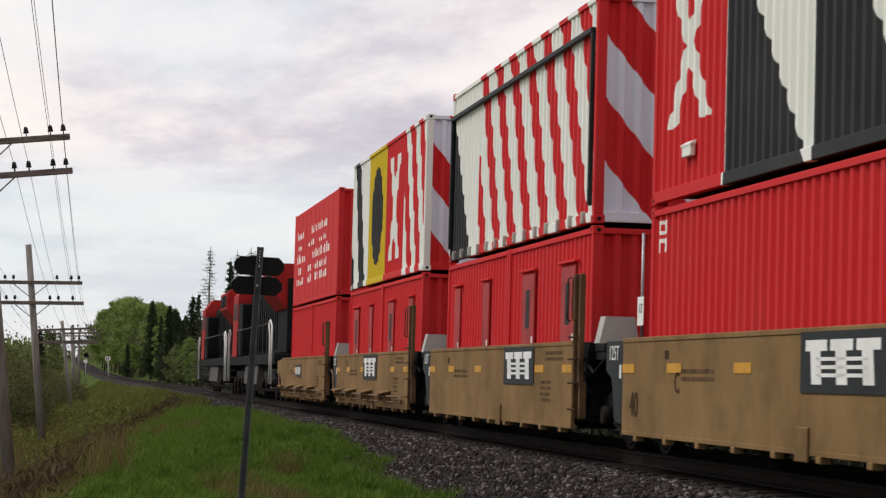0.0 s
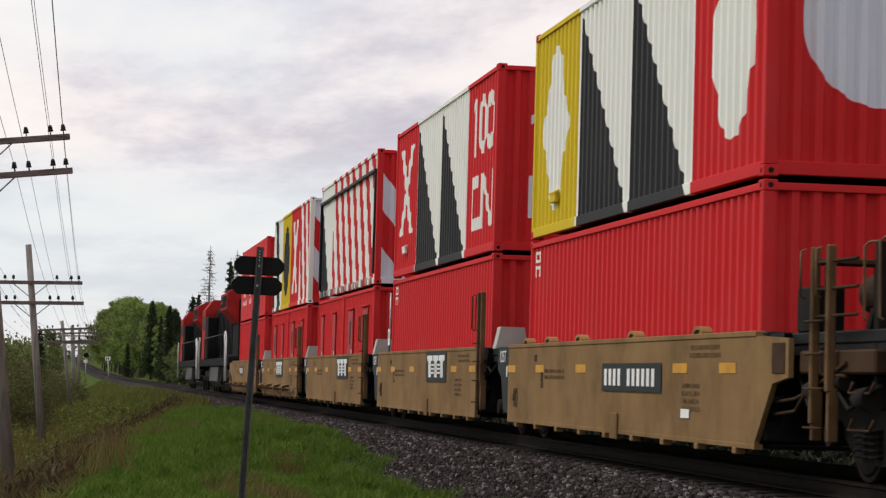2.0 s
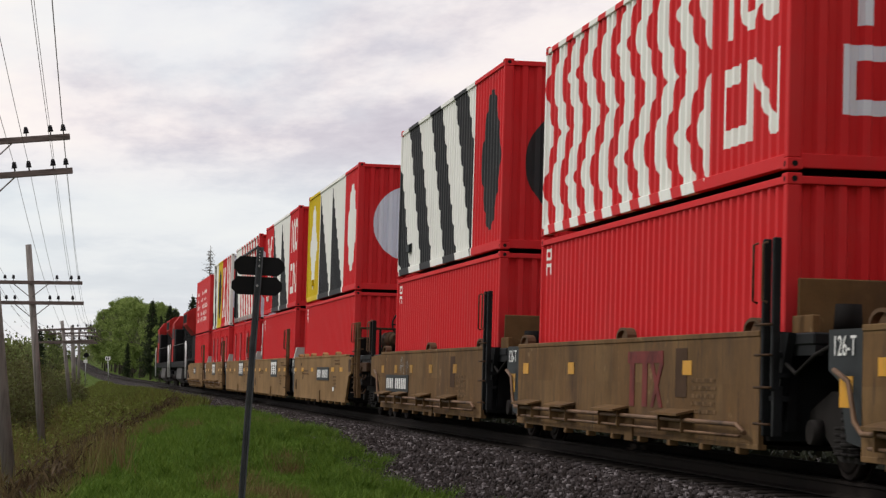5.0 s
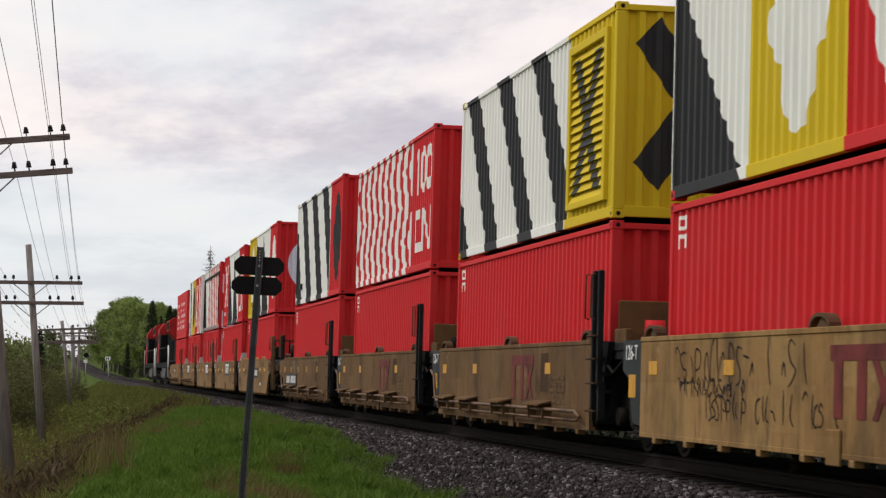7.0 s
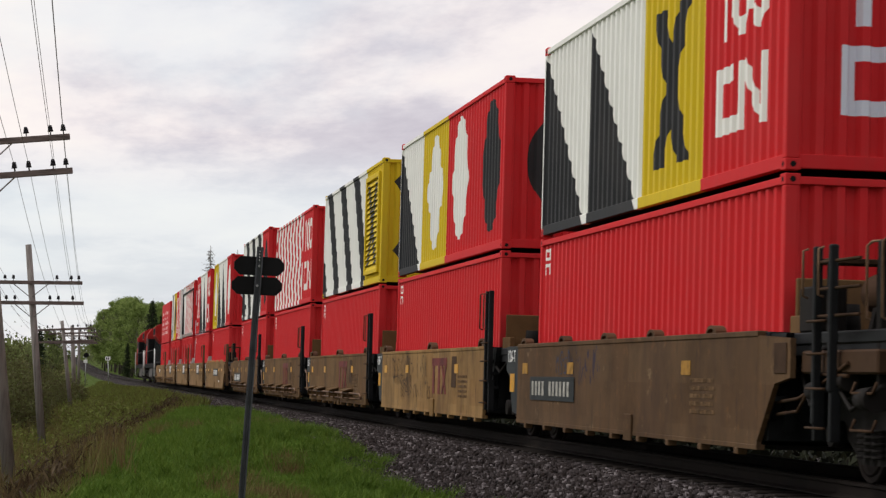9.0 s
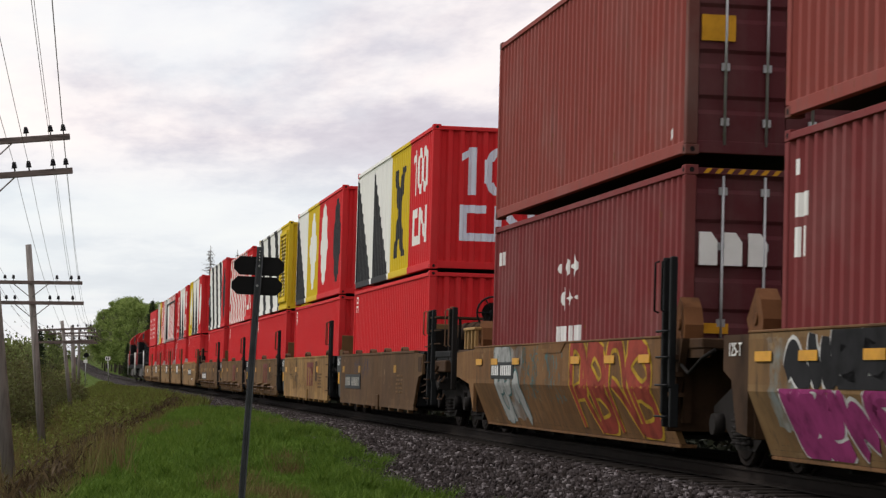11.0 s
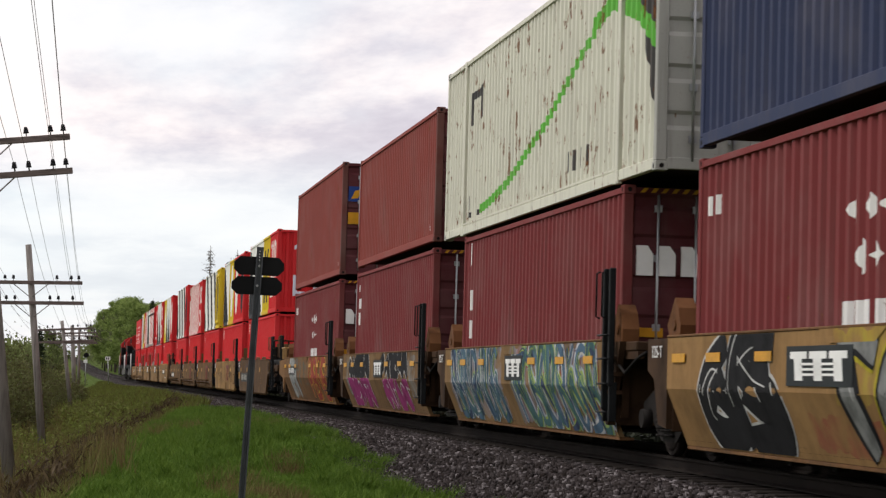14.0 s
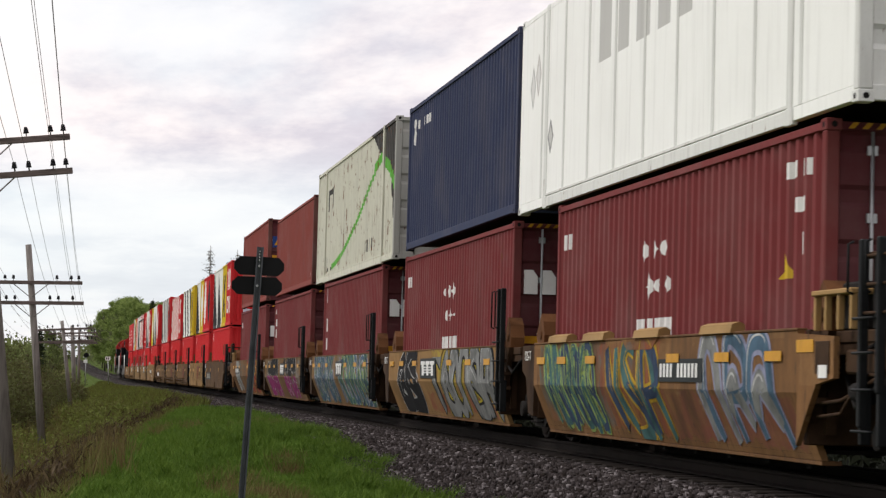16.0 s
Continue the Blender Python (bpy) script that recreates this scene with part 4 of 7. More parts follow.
def blades(name, label, cat, spots, height, width, material, per, seed, lean=0.35):
    """Upright blades in tufts, one mesh."""
    rng = np.random.default_rng(seed)
    spots = np.repeat(np.asarray(spots, float), per, 0)
    n = len(spots)
    spots[:, :2] += rng.normal(0, 0.07, (n, 2))
    h = height * rng.uniform(0.45, 1.4, n)
    a = rng.uniform(0, math.tau, n)
    dirs = np.stack([np.cos(a), np.sin(a), np.zeros(n)], 1)
    tip = spots + np.stack([rng.normal(0, lean, n) * h, rng.normal(0, lean, n) * h, h], 1)
    p = np.stack([spots - dirs * width / 2, spots + dirs * width / 2, tip], 1).reshape(-1, 3)
    p[:, 2] -= 0.02
    ob = new(name, sheet_mesh(name, p, 3, material))
    tagged(ob, label, cat, kind="stuff")


def grow_grass():
    rng = np.random.default_rng(11)
    green, dry, olive = [], [], []
    for _ in range(34000):
        y = 26 + 74 * rng.random() ** 1.5
        cx = line(y)[0]
        x = cx - 2.75 - 8.0 * rng.random() ** 0.9
        n = noise.noise((x * 0.5, y * 0.18, 2.0)) + 0.5 * noise.noise((x * 1.6, y * 0.8, 7.0))
        gap = 0.9 + (ridge_x(y) - x) + 0.8 * n
        z = ground_z(x, y)
        if x > cx - 3.1 and n < 0.12:
            continue
        if gap < 1.0 + 0.4 * rng.random():
            (green if n > -0.42 or rng.random() < 0.45 else dry).append((x, y, z))
        elif gap < 2.4 + 0.8 * rng.random():
            (dry if rng.random() < 0.62 else olive).append((x, y, z))
        else:
            (olive if rng.random() < 0.72 else dry).append((x, y, z))
    blades("olive_weeds", "olive green weeds and shoots on the bank", "weeds", olive, 0.28, 0.030, M["brushleaf"], 9, 5, 0.5)
    blades("grass", "lush green grass on the railway bank", "grass", green, 0.100, 0.016, M["grassblade"], 15, 3, 0.5)
    blades("dry_grass", "dry brown stalks and weeds on the bank", "grass", dry, 0.26, 0.022, M["drygrass"], 8, 4, 0.4)
    tus = []
    for _ in range(420):
        y = 29 + 42 * rng.random()
        x = ridge_x(y) + 0.2 + (line(y)[0] - 3.0 - ridge_x(y)) * rng.random()
        for _k in range(26):
            a, r = rng.uniform(0, math.tau), 0.30 * rng.random() ** 0.5
            px, py = x + r * math.cos(a), y + r * math.sin(a)
            tus.append((px, py, ground_z(px, py) + 0.16 * (1 - (r / 0.30) ** 2)))
    blades("tussocks", "taller green tussocks of grass on the bank", "grass", tus, 0.13, 0.016, M["grassblade"], 8, 31, 0.6)
    far_g = []
    for _ in range(16000):
        y = 90 + 190 * rng.random() ** 1.4
        x = line(y)[0] - 2.9 - 9.5 * rng.random()
        far_g.append((x, y, ground_z(x, y)))
    blades("verge_grass", "olive green grass and weeds on the far verge", "grass", far_g, 0.34, 0.07, M["brushleaf"], 5, 8, 0.3)
    # brush: leaf sprays heaped in low mounds along the ditch
    pts = []
    for k in range(420):
        y = 60 + 215 * rng.random() ** 1.2
        off = 0.02 * max(0.0, min(y, 110) - 45)
        x = 1.0 - off - 9.0 * rng.random() ** 0.8 - 0.6
        if y > 110:
            x = 3.2 - 0.0 * y - 10 * rng.random()
        r = rng.uniform(0.5, 1.0) * (0.55 if x > -1.0 else 0.9)
        hgt = r * rng.uniform(0.8, 1.5)
        m = 260
        q = rng.normal(size=(m, 3))
        q /= np.linalg.norm(q, axis=1)[:, None]
        q *= (rng.random(m) ** 0.4)[:, None]
        q[:, 2] = np.abs(q[:, 2])
        lump = 1 + 0.35 * np.sin(q[:, 0] * 5 + k) * np.cos(q[:, 1] * 4 + 2 * k)
        q *= np.array([r, r, hgt]) * lump[:, None]
        q += (x, y, ground_z(x, y))
        pts.append(q)
    for k in range(2200):
        y = 40 + 170 * rng.random() ** 1.1
        x = line(y)[0] - 3.6 - 9.0 * rng.random()
        nn = noise.noise((x * 0.4, y * 0.12, 5.0))
        if ridge_x(y) - x + 0.8 * nn < 0.3 and y < 100 or nn < -0.2:
            continue
        r = rng.uniform(0.16, 0.42)
        q = rng.normal(size=(60, 3))
        q /= np.linalg.norm(q, axis=1)[:, None]
        q *= (rng.random(60) ** 0.5)[:, None] * (r * 1.2, r * 1.2, r * 1.1)
        q[:, 2] = np.abs(q[:, 2])
        pts.append(q + (x, y, ground_z(x, y)))
    pts = np.concatenate(pts)
    tagged(new("brush", quads("brush", pts, 0.026, 0.065, M["brushleaf"], up=0.4, seed=6)), "tangled olive and brown brush in the ditch", "bushes", kind="stuff")
    # Dead brush left of the ridge, its dark colour doubling as the hollow's shade.
    db = []
    for k in range(900):
        y = 33 + 62 * rng.random()
        x = ridge_x(y) - 0.35 - 3.2 * rng.random() ** 1.3
        r = rng.uniform(0.22, 0.48)
        q = rng.normal(size=(70, 3)) * (r * 0.5, r * 0.5, r * 0.6)
        q[:, 2] = np.abs(q[:, 2])
        db.append(q + (x, y, ground_z(x, y)))
    tagged(new("shaded_dead_brush", quads("shaded_dead_brush", np.concatenate(db), 0.016, 0.11, M["deadbrush_shade"], up=0.55, seed=26)), "dead brush, dark brown with the shade of the hollow", "bushes", kind="stuff")
    hb = []
    for k in range(520):
        y = 50 + 110 * rng.random()
        x = ridge_x(y) - 1.8 - 8.0 * rng.random()
        r = rng.uniform(0.35, 0.85) * (1.25 if x < -2.5 else 0.85)
        m = 300
        q = rng.normal(size=(m, 3))
        q /= np.linalg.norm(q, axis=1)[:, None]
        q *= (0.55 + 0.45 * rng.random(m))[:, None]
        q *= (1 + 0.3 * np.sin(q[:, 0] * 6 + k) * np.sin(q[:, 1] * 7 + 3 * k))[:, None] * (r, r, r * 1.15)
        q[:, 2] = np.abs(q[:, 2])
        hb.append(q + (x, y, ground_z(x, y) - 0.05))
    tagged(new("bushes", quads("bushes", np.concatenate(hb), 0.030, 0.060, M["brushleaf"], up=0.15, seed=27)), "rounded olive green bushes filling the ditch", "bushes", kind="stuff")
    th = []
    for k in range(170):
        f = rng.random()                   # 0 far out in the field, 1 towards the track
        y = rng.uniform(98, 150) if f < 0.62 else rng.uniform(152, 205)
        x = lerp(-0.030, 0.0105, f) * y
        z = ground_z(x, y)
        h = max(0.6, lerp(3.5, 0.5, f) + 0.006 * (y - 125) - z) * rng.uniform(0.45, 0.95)
        r = rng.uniform(0.6, 1.15) * lerp(1.1, 0.7, f)
        m = 420
        q = rng.normal(size=(m, 3))
        q /= np.linalg.norm(q, axis=1)[:, None]
        q *= (0.45 + 0.55 * rng.random(m))[:, None]
        q *= (1 + 0.35 * np.sin(q[:, 0] * 5 + k) * np.sin(q[:, 1] * 6 + 3 * k))[:, None] * (r, r, h)
        q[:, 2] = np.abs(q[:, 2])
        th.append(q + (x, y, z - 0.05))
    tagged(new("thicket", quads("thicket", np.concatenate(th), 0.035, 0.075, M["thicketleaf"], up=0.2, seed=37)), "tall tangled olive and brown thicket behind the poles", "bushes", kind="stuff")
    # Added strip of near-black leaves keeps the view beneath the cars dark.
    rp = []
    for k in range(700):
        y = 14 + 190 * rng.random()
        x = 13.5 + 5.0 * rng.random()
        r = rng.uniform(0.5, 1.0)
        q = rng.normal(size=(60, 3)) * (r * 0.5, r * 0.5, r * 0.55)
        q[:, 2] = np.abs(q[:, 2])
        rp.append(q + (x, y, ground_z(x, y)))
    tagged(new("undergrowth", quads("undergrowth", np.concatenate(rp), 0.06, 0.13, M["shadegrowth"], up=0.3, seed=16)), "undergrowth added along the forest edge, coloured as shade", "bushes", kind="stuff")
    st = []
    for _ in range(5200):
        y = 40 + 120 * rng.random() ** 1.2
        x = 1.4 - 0.015 * (y - 40) - 7 * rng.random()
        st.append((x, y, ground_z(x, y)))
    blades("dead_stems", "thin brown dead stems in the ditch", "weeds", st, 0.75, 0.022, M["drygrass"], 4, 14, 0.16)


grow_grass()


# ---- rails and sleepers ----
def build_track():
    t = thing("railway_track", "steel rails on timber sleepers in ballast", "railway track", kind="structure")
    ss = [-60 + 4 * i for i in range(70)] + [220 + 12 * i for i in range(75)]
    for side in (-1, 1):
        bm = bm_new()
        prof = [(-0.075, -0.17), (0.075, -0.17), (0.075, -0.155), (0.012, -0.13), (0.012, -0.045), (0.036, -0.035), (0.036, -0.004), (0.028, 0.0), (-0.028, 0.0), (-0.036, -0.004), (-0.036, -0.035), (-0.012, -0.045), (-0.012, -0.13), (-0.075, -0.155)]
        rings = []
        for s in ss:
            x, y, z, th = line(s)
            cx = side * 0.755
            rings.append([bm.verts.new((x + (cx + a) * math.cos(th), y + (cx + a) * math.sin(th), z + b)) for a, b in prof])
        for r0, r1 in zip(rings, rings[1:]):
            for i in range(len(prof)):
                j = (i + 1) % len(prof)
                bm.faces.new((r0[i], r0[j], r1[j], r1[i]))
        bmesh.ops.recalc_face_normals(bm, faces=bm.faces)
        part("rail", bm, M["rail"], t, "brown steel rail with worn top")
    first = None
    for i in range(290):
        s = 14 + i * 0.61
        x, y, z, th = line(s)
        m = pose(x, y, z, 0, 0, math.degrees(th))
        if first is None:
            bm = bm_new()
            box(bm, -1.30, 1.30, -0.115, 0.115, -0.36, -0.175, 0.015)
            first = part("sleeper", bm, M["sleeper"], t)
            first.matrix_basis = m
        else:
            share("sleeper", first, t, m)


M["rail"] = plain("rail_steel", (0.016, 0.012, 0.010), 0.85, 0.0, var=0.2)
M["sleeper"] = plain("creosoted_timber", (0.018, 0.014, 0.012), 0.9, var=0.3, scale=3, stretch=(1, 6, 6))
build_track()


# ---- telegraph line ----
M["pole"] = plain("weathered_pole", (0.215, 0.195, 0.180), 0.9, var=0.22, scale=3, stretch=(5, 5, 0.4))
M["arm"] = plain("weathered_crossarm", (0.155, 0.125, 0.115), 0.9, var=0.25, scale=3, stretch=(0.6, 5, 5))
M["insul"] = plain("dark_glass_insulator", (0.020, 0.020, 0.024), 0.25, var=0.1)
M["wire"] = plain("line_wire", (0.16, 0.16, 0.165), 0.5, 0.5)
ARM = 1.83
PINS = (-1.70, -1.43, -0.92, -0.62, 0.62, 0.92, 1.43, 1.70)


def telegraph_pole(base, top, arm_z, gap, arm_turn, tone, missing=(), fat=0.15):
    p = thing("telegraph_pole", tone, "utility pole", "poles along the railway")
    b, t = Vector(base), Vector(top)
    bm = bm_new()
    cyl(bm, b - (t - b).normalized() * 0.5, t, fat, fat * 0.72, 14)
    part("pole", bm, M["pole"], p)
    ends = []
    for k in range(2):
        z = arm_z - k * gap
        c = b + (t - b) * ((z - b.z) / (t.z - b.z))
        m = Matrix.Translation(c + Vector((0, -0.16, 0))) @ pose(0, 0, 0, 0, arm_turn, 0)
        bm = bm_new()
        box(bm, -ARM, ARM, -0.055, 0.055, -0.065, 0.065, 0.01)
        bmesh.ops.transform(bm, matrix=m, verts=bm.verts)
        a = part("crossarm", bm, M["arm"], p)
        bm = bm_new()
        for s in (-1, 1):
            cyl(bm, m @ Vector((s * 0.62, 0.0, -0.05)), m @ Vector((s * 0.06, 0.03, -0.50)), 0.016, 0.016, 6)
        part("arm_brace", bm, M["pole"], a)
        for i, px in enumerate(PINS):
            q = m @ Vector((px, 0, 0.065))
            up = m.to_3x3() @ Vector((0, 0, 1))
            ends.append(q + up * 0.15)
            if (k, i) in missing:
                continue
            bm = bm_new()
            cyl(bm, q, q + up * 0.10, 0.012, 0.012, 6)
            cyl(bm, q + up * 0.07, q + up * 0.14, 0.062, 0.046, 12)
            cyl(bm, q + up * 0.135, q + up * 0.205, 0.052, 0.034, 12)
            part("insulator", bm, M["insul"], a, "dark glass insulator")
    return ends


POLES = [
    telegraph_pole((-1.45, 15.0, -1.3), (-2.25, 15.0, 7.5), 6.9, 0.72, -4.0, "weathered grey wooden telegraph pole with two crossarms"),
    telegraph_pole((-0.81, 50.0, -2.3), (-1.79, 50.0, 6.6), 5.66, 0.72, -6.3, "grey wooden telegraph pole leaning, two crossarms with insulators", ((0, 4), (0, 2))),
    telegraph_pole((-0.38, 85.0, -2.2), (-1.13, 85.0, 5.40), 4.03, 0.73, -1.0, "tall weathered grey telegraph pole, two crossarms with insulators", ((0, 4), (1, 7), (0, 1))),
    telegraph_pole((0.95, 145.0, -1.4), (0.25, 145.0, 3.95), 3.42, 0.75, -3.5, "shorter grey telegraph pole in brush with two crossarms", (), 0.14),
    telegraph_pole((1.45, 180.0, -1.2), (1.10, 180.0, 4.35), 3.75, 0.72, -3.0, "dark old telegraph pole beside the track verge", (), 0.19),
    telegraph_pole((2.2, 230.0, -0.9), (2.1, 230.0, 4.9), 4.3, 0.72, -1.0, "distant telegraph pole with crowded crossarms", (), 0.15),
]


def string_wires():
    cu_w = thing("line_wires", "thin grey wires strung between the telegraph poles", "wires")
    for a, b in zip(POLES, POLES[1:]):
        for i in range(16):
            if i in (0, 3, 4, 5, 9, 11):
                continue
            p, q = a[i], b[i]
            n = 10
            bm = bm_new()
            sag = 0.00012 * (q - p).length ** 2
            pts = [p.lerp(q, k / n) + Vector((0, 0, -sag * 4 * (k / n) * (1 - k / n))) for k in range(n + 1)]
            rod(bm, pts, 0.006, 4)
            part("wire", bm, M["wire"], cu_w)


string_wires()


# ---- sign post near the camera ----
def board(bm, c, w, h, t, tilt):
    m = Matrix.Translation(c) @ pose(0, 0, 0, 0, tilt, 0)
    k = 0.055
    pts = [(-w / 2 + k, -h / 2), (w / 2 - k, -h / 2), (w / 2, -h / 2 + k), (w / 2, h / 2 - k), (w / 2 - k, h / 2), (-w / 2 + k, h / 2), (-w / 2, h / 2 - k), (-w / 2, -h / 2 + k)]
    before = set(bm.verts)
    prism(bm, pts, 1, -t / 2, t / 2)
    bmesh.ops.transform(bm, matrix=m, verts=[v for v in bm.verts if v not in before])


def build_sign():
    s = thing("sign_post", "leaning grey steel sign post with two black boards", "sign post")
    b, t = Vector((1.72, 22.0, -1.05)), Vector((1.872, 22.0, 2.11))
    d = (t - b).normalized()
    bm = bm_new()
    # hat-section post; its row of holes follows as white discs
    prism(bm, [(-0.032, -0.02), (-0.018, -0.02), (-0.012, 0.012), (0.012, 0.012), (0.018, -0.02), (0.032, -0.02), (0.032, -0.014), (0.022, -0.014), (0.016, 0.018), (-0.016, 0.018), (-0.022, -0.014), (-0.032, -0.014)], 2, 0, (t - b).length)
    bmesh.ops.transform(bm, matrix=Matrix.Translation(b) @ pose(0, 0, 0, 0, math.degrees(math.atan2(d.x, d.z)), 0), verts=bm.verts)
    part("post", bm, M["slatepost"], s)
    # White discs painted as sky light showing through the post.
    bm = bm_new()
    for k in range(1, 5):
        c = t - d * (0.012 + k * 0.028)
        cyl(bm, c + Vector((0, 0.0115, 0)), c + Vector((0, -0.004, 0)), 0.006, 0.006, 8)
    part("hole_discs", bm, M["signwhite"], s)
    for c, w, h in (((1.868, 22.03, 1.93), 0.475, 0.175), ((1.850, 22.03, 1.742), 0.478, 0.172)):
        bm = bm_new()
        board(bm, c, w, h, 0.035, 1.2)
        part("board", bm, M["board"], s, "black rounded board")
    bm = bm_new()
    for c in ((1.866, 22.01, 1.93), (1.852, 22.01, 1.742)):
        cyl(bm, (c[0], 21.985, c[2]), (c[0], 22.02, c[2]), 0.012, 0.012, 8)
    part("bolt", bm, M["galv"], s)


M["slatepost"] = plain("dull_steel_post", (0.085, 0.090, 0.10), 0.55, 0.3, var=0.2, scale=5)
M["board"] = plain("black_board", (0.010, 0.010, 0.011), 0.7, var=0.2)
build_sign()


def build_milepost():
    s = thing("track_marker", "small white marker board on a grey post beside the track", "sign")
    bm = bm_new()
    cyl(bm, (5.45, 246, ground_z(5.45, 246) - 0.1), (5.30, 246, 2.3), 0.04, 0.04, 8)
    part("post", bm, M["galv"], s)
    bm = bm_new()
    box(bm, 5.02, 5.56, 245.93, 245.96, 2.05, 2.45, 0.01)
    part("board", bm, M["signwhite"], s)
    bm = bm_new()
    box(bm, 5.12, 5.22, 245.92, 245.929, 2.14, 2.36)
    box(bm, 5.32, 5.42, 245.92, 245.929, 2.14, 2.36)
    part("marking", bm, M["board"], s)


build_milepost()


def build_signal():
    s = thing("track_signal", "dark round signal head and white board on a thin post", "signal")
    bm = bm_new()
    cyl(bm, (4.05, 330, ground_z(4.05, 330) - 0.1), (4.05, 330, 3.4), 0.06, 0.05, 8)
    part("post", bm, M["galv"], s)
    bm = bm_new()
    cyl(bm, (4.10, 329.9, 3.10), (4.10, 329.75, 3.10), 0.36, 0.34, 18)
    cyl(bm, (4.10, 329.75, 3.10), (4.10, 329.5, 3.10), 0.14, 0.16, 12)
    part("signal_head", bm, M["board"], s)
    bm = bm_new()
    box(bm, 3.72, 4.24, 329.85, 329.90, 2.02, 2.46, 0.02)
    part("board", bm, M["signwhite"], s)


build_signal()


# ---- trees ----
def limb(bm, p, d, length, r, depth, rng, tips, spread=0.7):
    q = p + d * length
    cyl(bm, p, q, r, r * 0.62, 6 if depth > 1 else 5)
    tips.append(q)
    if depth == 0:
        return
    for _ in range(3 if depth > 1 else 2):
        e = (d + Vector(rng.normal(0, spread, 3)) * 0.8 + Vector((0, 0, 0.15))).normalized()
        limb(bm, p.lerp(q, rng.uniform(0.55, 1.0)), e, length * rng.uniform(0.55, 0.8), r * 0.55, depth - 1, rng, tips, spread)


def leafy_tree(height, width, seed, leaf, label, leaf_size=0.115, count=15000):
    rng = np.random.default_rng(seed)
    t = thing("tree", label, "tree", "trees beside the railway")
    bm, tips = bm_new(), []
    limb(bm, Vector((0, 0, -0.3)), Vector((0.02, 0, 1)), height * 0.38, 0.14 * height / 9, 4, rng, tips, 0.55)
    part("trunk", bm, M["bark"], t)
    # clumps at random places of a lumpy crown
    cl = []
    n = 120
    for _ in range(n):
        a, r, h = rng.uniform(0, math.tau), rng.random() ** 0.6, rng.random()
        z = height * (0.16 + 0.80 * h)
        w = width / 2 * (math.sin(math.pi * min(1, (0.12 + 0.86 * h))) ** 0.6) * (0.75 + 0.35 * rng.random())
        cl.append((r * w * math.cos(a), r * w * math.sin(a), z, rng.uniform(0.05, 0.115) * width))
    pts = []
    per = count // n
    for x, y, z, r in cl:
        q = rng.normal(size=(per, 3))
        q /= np.linalg.norm(q, axis=1)[:, None]
        q *= (rng.random(per) ** 0.45)[:, None] * r * np.array([1, 1, 0.8])
        pts.append(q + (x, y, z))
    pts = np.concatenate(pts)
    ob = new("crown", quads("crown", pts, leaf_size * 0.55, leaf_size, leaf, seed=seed))
    ob.parent = t
    return t


def spruce(height, width, seed, label, bare=0.0):
    rng = np.random.default_rng(seed)
    t = thing("spruce_tree", label, "tree", "trees beside the railway")
    bm = bm_new()
    cyl(bm, (0, 0, -0.3), (0.05, 0.02, height), 0.015 * height, 0.02, 8)
    pts = []
    levels = int(height * 3.2)
    for i in range(levels):
        h = 0.10 + 0.88 * i / levels
        reach = width / 2 * (1 - h) ** 0.75 * rng.uniform(0.7, 1.15) + 0.12
        for _ in range(5):
            a = rng.uniform(0, math.tau)
            r = reach * rng.uniform(0.6, 1.1)
            tip = Vector((math.cos(a) * r, math.sin(a) * r, height * h - 0.28 * r + (0.25 * r if bare else 0)))
            cyl(bm, (0, 0, height * h), tip, 0.022 if not bare else 0.028, 0.006, 4)
            if bare:
                for _k in range(3):
                    s0 = Vector((0, 0, height * h)).lerp(tip, rng.uniform(0.4, 0.95))
                    cyl(bm, s0, s0 + Vector(rng.normal(0, 0.22, 3)), 0.016, 0.005, 3)
            m = int((26 if not bare else 9) * (0.4 + r))
            f = rng.random(m)
            q = np.stack([tip.x * f, tip.y * f, height * h + (tip.z - height * h) * f], 1) + rng.normal(0, 0.07, (m, 3)) * (0.5 + r)
            if rng.random() > bare:
                pts.append(q)
    part("trunk", bm, M["bark"] if not bare else M["twig"], t)
    pts = np.concatenate(pts)
    ob = new("crown", quads("crown", pts, 0.05 if not bare else 0.03, 0.16 if not bare else 0.07, M["needle"] if not bare else M["twig"], up=0.1, seed=seed))
    ob.parent = t
    return t


def plant(src, x, y, scale, turn, label=""):
    m = Matrix.Translation((x, y, ground_z(x, y) - 0.05)) @ pose(0, 0, 0, 0, 0, turn)
    t = copy_thing(src, m)
    t.scale = (scale, scale, scale)
    if label:
        tagged(t, label)
    return t


